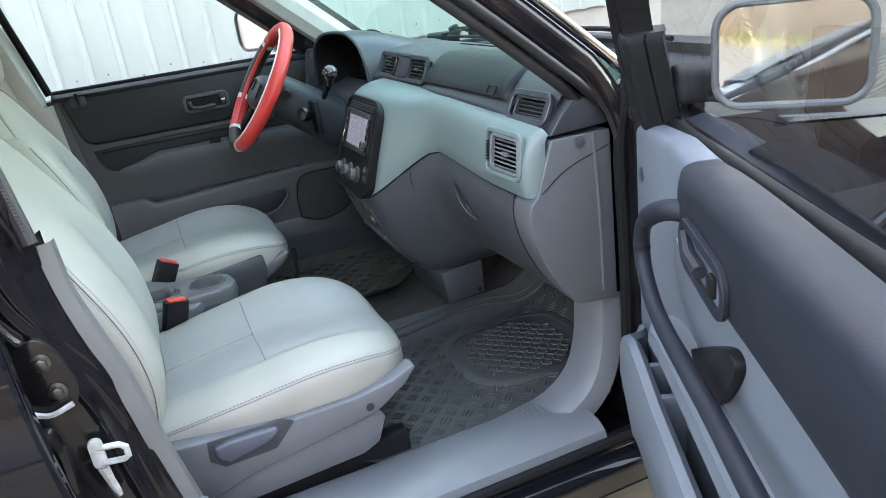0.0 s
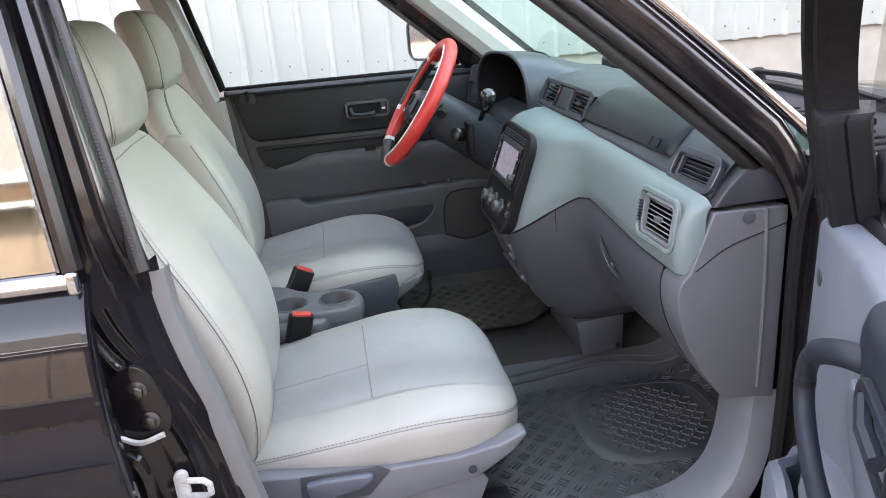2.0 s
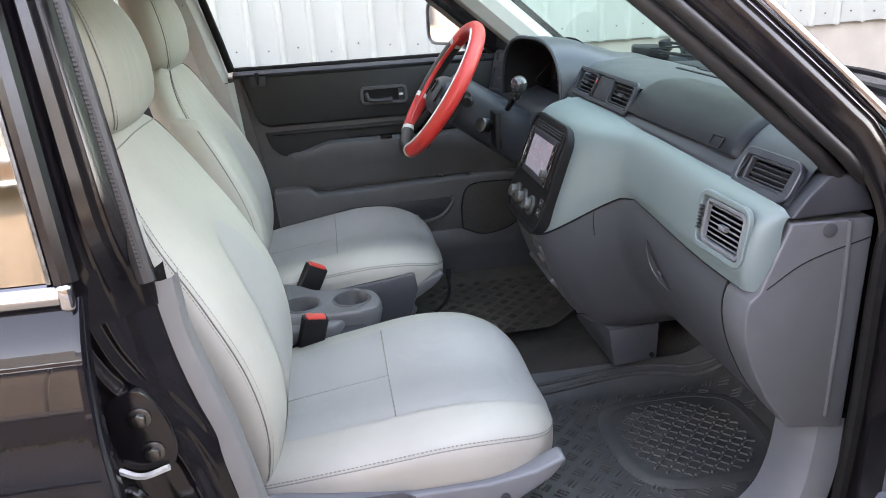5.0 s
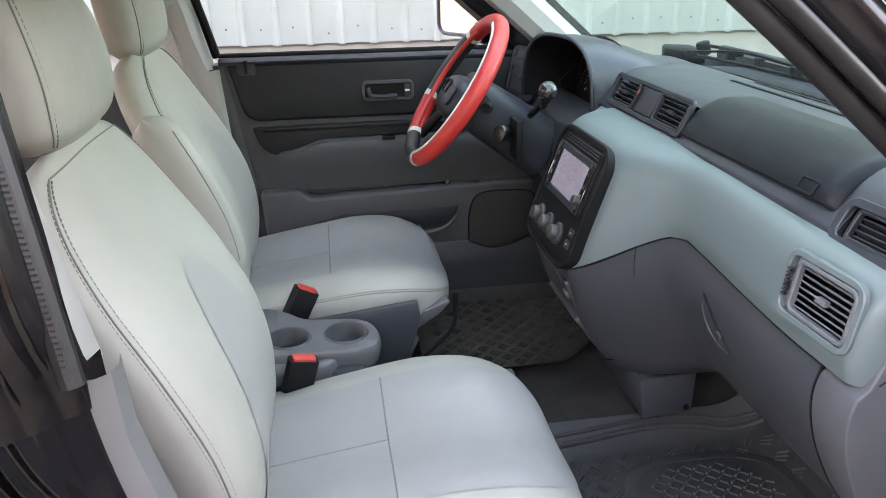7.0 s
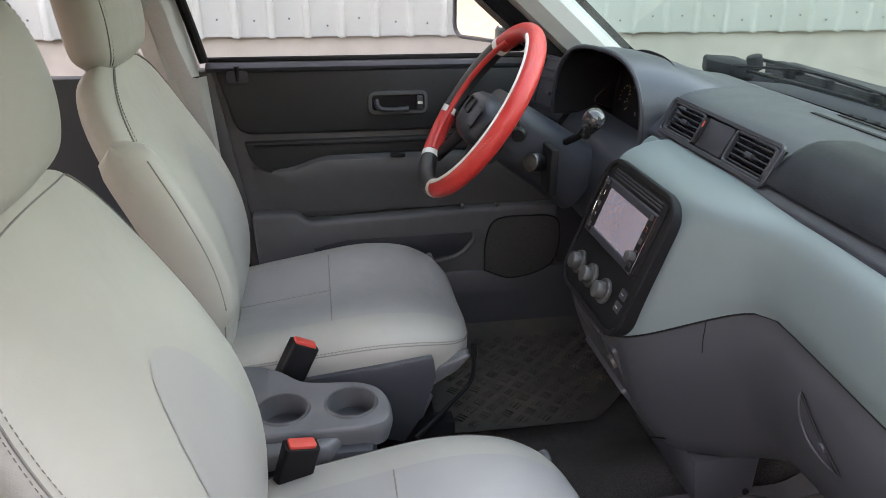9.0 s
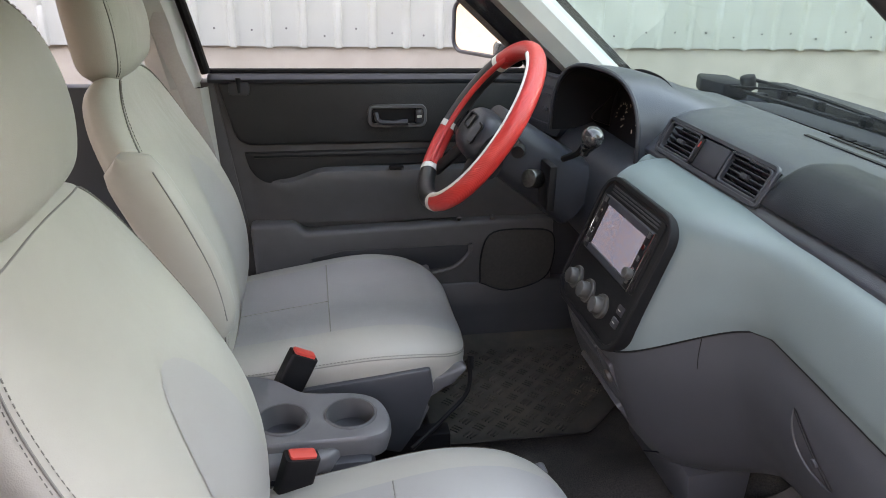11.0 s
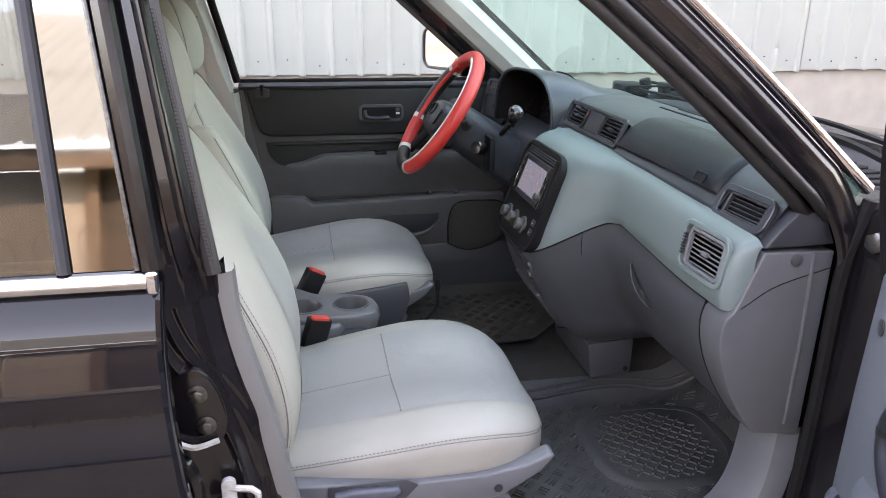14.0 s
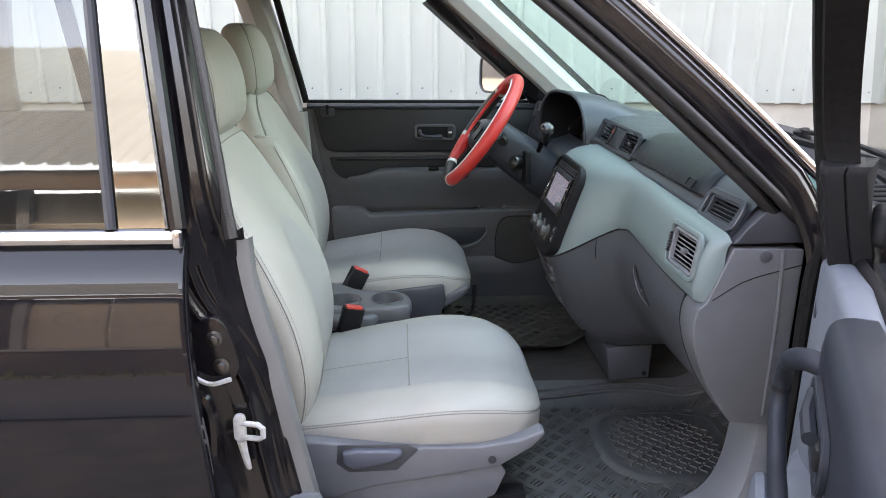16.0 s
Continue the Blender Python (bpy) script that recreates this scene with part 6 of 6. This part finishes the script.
    rows = []
    for t in np.linspace(0, 1, 40):
        x = -0.20 - 0.82 * t
        z = 0.868 + 0.055 * sm(0, 0.25, t)
        o = 0.030 + 0.030 * sm(0, 0.2, t)
        rows.append([(x, 0.018, z + 0.022), (x, o * 0.8, z + 0.016), (x, o, z + 0.006), (x, o + 0.003, z - 0.012), (x, o - 0.012, z - 0.030), (x, 0.018, z - 0.05)])
    part("armrest", quads(rows), M_GREYD, d, "pale blue-grey armrest", L)
    # map pocket: an outer shell standing off the panel
    rows = []
    for t in np.linspace(0, 1, 50):
        x = -0.118 - 0.92 * t
        zt = 0.808 + 0.048 * sm(0.0, 0.16, t) - 0.012 * sm(0.16, 0.35, t)
        o = 0.034 + 0.042 * sm(0, 0.10, t)
        rows.append([(x, max(0.02, o - 0.026), zt - 0.14), (x, max(0.022, o - 0.022), zt - 0.010), (x, max(0.026, o - 0.013), zt), (x, o - 0.002, zt - 0.003), (x, o + 0.002, zt - 0.014), (x, o + 0.004, zt - 0.06), (x, o - 0.01, zt - 0.18), (x, 0.02, zt - 0.27)])
    part("map_pocket", quads(rows), M_GREYD, d, "pale blue-grey map pocket", L)
    part("pocket_bottom", rbox((-1.0, 0.02, 0.66), (-0.16, 0.06, 0.67), 0.002), M_GREY_SHADED, d, "", L)
    for xx in (-0.295, -0.375):
        part("pocket_rib", rbox((xx - 0.006, 0.02, 0.70), (xx + 0.006, 0.066, 0.838), 0.003), M_GREYD, d, "", L)
    part("plug", disc((-0.150, 0.023, 1.068), (0, 1, 0), 0.011, 0.003, 16, bev=0.001), M_DARK, d, "", L)
    # window frame along the screen pillar, with the sail by the mirror
    rows = []
    for xf, z in spl([(-0.088, 1.10), (-0.086, 1.16), (-0.088, 1.22), (-0.108, 1.29), (-0.165, 1.37), (-0.28, 1.465), (-0.42, 1.57)], 24):
        k = 0.20 * (z - 1.18)
        w = 0.055 - 0.018 * sm(1.18, 1.32, z)
        rows.append([(xf + dx * w, y + k, z) for dx, y in ((0.0, -0.018), (0.05, 0.0), (0.05, 0.018), (0.0, 0.028), (-0.12, 0.033), (-0.4, 0.031), (-0.5, 0.018), (-0.62, 0.018), (-0.7, 0.024), (-0.95, 0.022), (-1.0, 0.008), (-1.0, -0.018))])
    part("window_frame", quads(rows, closed=True, cap=True), M_RUBBER, d, "black window frame with seal", L)
    part("frame_seal", tube([(xf + 0.012, 0.015 + 0.20 * (z - 1.18), z) for xf, z in spl([(-0.075, 1.12), (-0.076, 1.22), (-0.096, 1.29), (-0.155, 1.37), (-0.41, 1.57)], 18)], 0.010, 8), M_SEAL, d, "", L)
    rows = []
    for t in [0.0, 0.02, 0.06, 0.12] + list(np.linspace(0.2, 0.94, 12)) + [0.975, 1.0]:
        z = 1.112 + 0.157 * t
        o = 0.005 * (max(0, 0.10 - t) / 0.10 + max(0, t - 0.95) / 0.05)
        yi, xr = 0.012 + 0.038 * t ** 0.8 - o, -0.172 - 0.020 * t + o
        rows.append([(-0.085, -0.028, z), (-0.085, 0.008, z), (-0.10, yi - 0.004, z), (xr + 0.022, yi, z), (xr + 0.006, yi - 0.001, z), (xr, yi - 0.006, z), (xr + 0.009, yi - 0.026, z), (xr + 0.014, yi - 0.027, z), (xr + 0.011, yi - 0.030, z), (xr + 0.020, yi - 0.054, z), (xr + 0.028, yi - 0.058, z)])
    part("corner_sail", quads(rows, closed=True, cap=True), M_DARKER, d, "black plastic corner trim", L)
    rows = [[(x, -0.020 + 0.22 * (z - 1.16) ** 1.1, z) for x in np.linspace(-1.07, -0.13 - 1.05 * max(0, z - 1.22), 8)] for z in np.linspace(1.16, 1.56, 8)]
    part("window_glass", quads(rows), G_CLEAR, d, "clear door glass", L)
    m = thing("door_mirror", (0, 0, 0), "black door mirror on the opened passenger door", "door mirror")
    m.matrix_basis = d.matrix_basis.copy()
    mirror_head(m, Vector((-0.232, -0.150, 1.230)), Vector((-0.37, -0.93, 0)).normalized(), True)
    part("arm", prism([(-0.105, 1.165), (-0.17, 1.165), (-0.165, 1.195), (-0.15, 1.21), (-0.12, 1.22)], "y", -0.11, -0.025, 0.010, 3), M_DARKER, m, "", L)


M_GREYD = mat("door_grey", (0.094, 0.108, 0.127), 0.42, 0.0, 0.04, 20, bump=0.15, bscale=900, voronoi=True, stain=(0.17, 0.178, 0.19), stain_scale=9, stain_amt=0.2, spec=0.4)
open_door()


# ---------------- console, buckles, belt, mats ----------------
def console():
    c = thing("centre_console", (0.25, 0.03, 0.5), "grey plastic console with two cup holders", "console")
    top = 0.757
    plan = [(0.02, 0.11), (0.14, 0.122), (0.195, 0.10), (0.235, 0.062), (0.27, 0.050), (0.335, 0.042), (0.368, 0.018), (0.380, -0.025), (0.374, -0.065), (0.345, -0.080), (0.28, -0.082), (0.15, -0.084), (0.02, -0.085)]
    cups = ((0.210, -0.020, 0.040), (0.319, -0.017, 0.040))
    def inset(k, z):
        cx, cy = 0.20, -0.01
        return [(cx + (x - cx) * k, cy + (y - cy) * k, z) for x, y in smooth_poly(plan, 60)]
    rows = [inset(0.99, 0.715), inset(1.02, top - 0.02), inset(1.015, top - 0.008), inset(0.995, top - 0.002), inset(0.965, top)]
    b = quads(rows, closed=True)
    b.verts.ensure_lookup_table()
    rim_edges = [e for e in b.edges if all(abs(v.co.z - top) < 1e-6 for v in e.verts)]
    an = np.linspace(0, 2 * np.pi, 32, endpoint=False)
    for cx, cy, r in cups:
        vs = [b.verts.new((cx + r * math.cos(a), cy + r * math.sin(a), top)) for a in an]
        rim_edges += [b.edges.new((vs[k], vs[(k + 1) % 32])) for k in range(32)]
    bmesh.ops.triangle_fill(b, use_beauty=True, edges=rim_edges)
    bmesh.ops.delete(b, geom=[fc for fc in b.faces if abs(fc.calc_center_median().z - top) < 1e-5 and any(math.hypot(fc.calc_center_median().x - cx, fc.calc_center_median().y - cy) < r * 0.98 for cx, cy, r in cups)], context="FACES_ONLY")
    tray = part("tray", b, M_CONS, c, "grey plastic tray")
    for cx, cy, r in cups:
        rows = [[(cx + q * math.cos(a), cy + q * math.sin(a), top + dz) for a in an] for q, dz in ((r + 0.004, 0.0005), (r + 0.002, 0.003), (r - 0.001, 0.003), (r - 0.003, -0.002), (r - 0.007, -0.05), (r - 0.011, -0.056), (0.014, -0.057), (0.012, -0.055), (0.002, -0.055))]
        part("cup_well", quads(rows, closed=True), M_CUPW_SHADED, tray, "round cup well, darkened as if shaded")
    part("side_tray", prism([(0.05, -0.06), (0.265, -0.062), (0.305, -0.075), (0.285, -0.100), (0.24, -0.108), (0.05, -0.115)], "z", 0.705, 0.742, 0.010, 3), M_CONS, c)
    part("base", rbox((0.0, -0.10, 0.49), (0.355, 0.06, 0.725), 0.02), M_DARK, c)
    part("rear_bin", rbox((0.05, -0.125, 0.62), (0.235, -0.105, 0.70), 0.006), M_DARK, c)
    part("seat_valance", prism([(0.20, 0.62), (0.22, 0.715), (0.475, 0.745), (0.482, 0.70), (0.455, 0.615), (0.42, 0.56)], "y", 0.118, 0.134, 0.006), M_GREY_SHADED, c, "grey side valance")
    lv = thing("handbrake_lever", (0.55, 0.2, 0.5), "thin black metal pull lever by the driver seat", "lever")
    part("rod", tube(spl([(0.44, 0.11, 0.575), (0.52, 0.17, 0.605), (0.565, 0.20, 0.635), (0.572, 0.215, 0.69)], 20), 0.0045, 8), M_DARKER, lv)
    part("tip", tube([(0.572, 0.213, 0.68), (0.573, 0.219, 0.708)], 0.007, 8), M_DARKER, lv)


# console plastic with the shade inside the wells put into a darker colour
M_CUPW_SHADED = mat("cup_well", (0.05, 0.051, 0.054), 0.45, 0.0, 0.1, 20)
console()


def buckles():
    for base, tip, lab in (((0.20, 0.118, 0.70), (0.246, 0.135, 0.787), "black seat belt buckle with a red release"), ((0.215, -0.135, 0.68), (0.243, -0.147, 0.785), "black seat belt buckle with a red release")):
        b = thing("belt_buckle", base, lab, "buckle", "seat belt buckles")
        a, t = Vector(base), Vector(tip)
        up = (t - a).normalized()
        m = face_matrix(t, Vector((0, 1, 0)) if abs(up.y) < 0.5 else (1, 0, 0), up)
        m = Matrix.Translation(t) @ Matrix((Vector((0.25, -1, 0)).normalized(), up.cross(Vector((0.25, -1, 0)).normalized()), up)).transposed().to_4x4()
        part("stalk", tube([a, a + up * 0.08, t - up * 0.06], 0.014, 8, flat=0.6), M_DARKER, b)
        part("case", prism(rrect(0.030, 0.052, 0.006), "z", -0.085, -0.002, 0.004, 2, m=m), M_DARKER, b)
        part("release_button", prism(rrect(0.022, 0.040, 0.004), "z", -0.006, 0.003, 0.0015, 2, m=m), M_REDBTN, b, "red push button")


buckles()


def seat_belt():
    s = thing("seat_belt", (-0.02, 0.66, 0.8), "beige seat belt webbing on the far pillar", "seat belt")
    pts = spl([(-0.05, 0.645, 1.36), (-0.015, 0.63, 1.25), (0.03, 0.625, 1.10), (0.05, 0.64, 0.9), (0.03, 0.66, 0.6)], 24)
    part("webbing", quads([[p + np.array([dx, dy, 0]) for dx, dy in ((-0.018, 0.004), (0.0, 0), (0.018, 0.004))] for p in pts]), M_BELT, s)
    part("guide", disc((-0.05, 0.655, 1.375), (0, -1, 0), 0.024, 0.018, 18, bev=0.004), M_BEIGE, s)
    part("guide_bolt", disc((-0.05, 0.637, 1.382), (0, -1, 0), 0.010, 0.006, 12, bev=0.002), M_STEEL, s)


M_BELT = mat("webbing", (0.37, 0.335, 0.315), 0.6, 0.0, 0.04, 200, bump=0.4, bscale=600)
seat_belt()


M_BARD = mat("dusty_bar", (0.035, 0.031, 0.026), 0.6, 0.0, 0.3, 60, bump=0.1, bscale=300, stain=(0.12, 0.10, 0.075), stain_scale=10, stain_amt=0.7)
M_BAR = mat("rubber_bar", (0.052, 0.053, 0.054), 0.5, 0.0, 0.2, 60, bump=0.1, bscale=300)


def mats():
    def mat_thing(lab, x0, x1, y0, y1, zf, m, pad, flip):
        t = thing("floor_mat", ((x0 + x1) / 2, (y0 + y1) / 2, 0.5), lab, "floor mat", "rubber floor mats")
        nx, ny = 40, 30
        def edge(u, v):
            return min(u, 1 - u, v, 1 - v)
        rows = []
        for u in np.linspace(0, 1, nx):
            row = []
            for v in np.linspace(0, 1, ny):
                x = x0 + (x1 - x0) * u
                yl = y0 + (0.0 if pad else 1.0 * max(0.0, x - 0.82))
                y = yl + (y1 - yl) * v
                # rounded plan corners
                k = max(0, (abs(u - 0.5) * 2 - 0.75) / 0.25) ** 3
                y = (y0 + y1) / 2 + (y - (y0 + y1) / 2) * (1 - 0.14 * k)
                e = edge(u, v) * min(x1 - x0, y1 - y0)
                row.append((x, y, zf(x, y) + 0.016 * (1 - sm(0.0, 0.022, e)) * (1 if e > 0.002 else 0.6)))
            rows.append(row)
        base = part("mat_sheet", quads(rows), m, t)
        b = bmesh.new()
        # groups of three raised bars, turned a quarter from group to group
        g = 0.036
        for i in range(-30, 30):
            for j in range(-30, 30):
                cx, cy = (x0 + x1) / 2 + (i + j) * g * 0.7071, (y0 + y1) / 2 + (i - j) * g * 0.7071
                if not (x0 + 0.05 < cx < x1 - (0.05 if pad else 0.12) and y0 + 0.05 < cy < y1 - 0.07):
                    continue
                if (pad and pad(cx, cy) > -0.02) or (not pad and cy - y0 < 0.05 + max(0.0, cx - 0.80)):
                    continue
                for k in (-1, 0, 1):
                    a = radians(45 if (i + j) % 2 else -45)
                    ca, sa = math.cos(a), math.sin(a)
                    px, py = cx - sa * 0.0085 * k, cy + ca * 0.0085 * k
                    q = [(px + ca * u * 0.012 - sa * w * 0.0014, py + sa * u * 0.012 + ca * w * 0.0014) for u, w in ((-1, -1), (1, -1), (1, 1), (-1, 1))]
                    lo = [b.verts.new((a, c, zf(a, c) - 0.001)) for a, c in q]
                    hi = [b.verts.new((px + (a - px) * 0.8, py + (c - py) * 0.7, zf(a, c) + 0.0035)) for a, c in q]
                    b.faces.new(hi)
                    for s in range(4):
                        b.faces.new((lo[s], lo[(s + 1) % 4], hi[(s + 1) % 4], hi[s]))
        part("tread_bar", b, M_BAR if pad else M_BARD, base, kind="stuff")
        if pad:
            b = bmesh.new()
            g = 0.0165
            for i in range(-14, 15):
                for j in range(-14, 15):
                    cx, cy = pad_c[0] + i * g, pad_c[1] + j * g
                    if pad(cx, cy) < 0.018:
                        continue
                    a = radians(45 if (i + j) % 2 else -45)
                    ca, sa = math.cos(a), math.sin(a)
                    q = [(cx + ca * p - sa * w, cy + sa * p + ca * w) for p, w in ((-0.0086, -0.0022), (0.0086, -0.0022), (0.0086, 0.0022), (-0.0086, 0.0022))]
                    lo = [b.verts.new((p, w, zf(p, w) + 0.001)) for p, w in q]
                    hi = [b.verts.new((cx + (p - cx) * 0.8, cy + (w - cy) * 0.6, zf(p, w) + 0.0045)) for p, w in q]
                    b.faces.new(hi)
                    for s in range(4):
                        b.faces.new((lo[s], lo[(s + 1) % 4], hi[(s + 1) % 4], hi[s]))
            part("heel_pad_bar", b, m, base, kind="stuff")
            ring = [(pad_c[0] + 0.150 * np.sign(math.cos(f)) * abs(math.cos(f)) ** 0.6, pad_c[1] + 0.145 * np.sign(math.sin(f)) * abs(math.sin(f)) ** 0.6) for f in np.linspace(0, 2 * np.pi, 60, endpoint=False)]
            part("heel_pad_rim", tube([(x, y, zf(x, y) + 0.003) for x, y in ring], 0.014, 10, closed=True, flat=0.16), m, base)
        if pad:
            for off, r in ((0.0, 0.006), (0.016, 0.0045)):
                rz = spl([(0.56, y1 - 0.045 + off), (0.75, y1 - 0.036 + off), (0.93, y1 - 0.024 + off), (1.05, y1 - 0.036 + off), (1.17, y1 - 0.068 + off), (1.22, y1 - 0.10 + off)], 30)
                part("mat_ridge", tube([(x, y, zf(x, y) + 0.002) for x, y in rz], r, 8), m, base)
        return t
    pad_c = (0.965, -0.33)

    def pad(x, y):
        return 0.14 - (abs((x - pad_c[0]) / 1.0) ** 3.0 + abs((y - pad_c[1]) / 0.97) ** 3.0) ** (1 / 3.0)
    zp = lambda x, y: 0.503 + 0.42 * sm(1.06, 1.5, x) + 0.035 * sm(-0.15, -0.085, y)
    mat_thing("grey rubber floor mat with raised tread bars", 0.50, 1.24, -0.60, -0.085, zp, M_MAT, pad, False)
    zd = lambda x, y: 0.505 + 0.42 * sm(1.06, 1.5, x) + 0.03 * sm(0.22, 0.12, y)
    mat_thing("dusty brown-grey rubber floor mat with tread bars", 0.50, 1.12, 0.17, 0.64, zd, M_MATD, None, True)


mats()
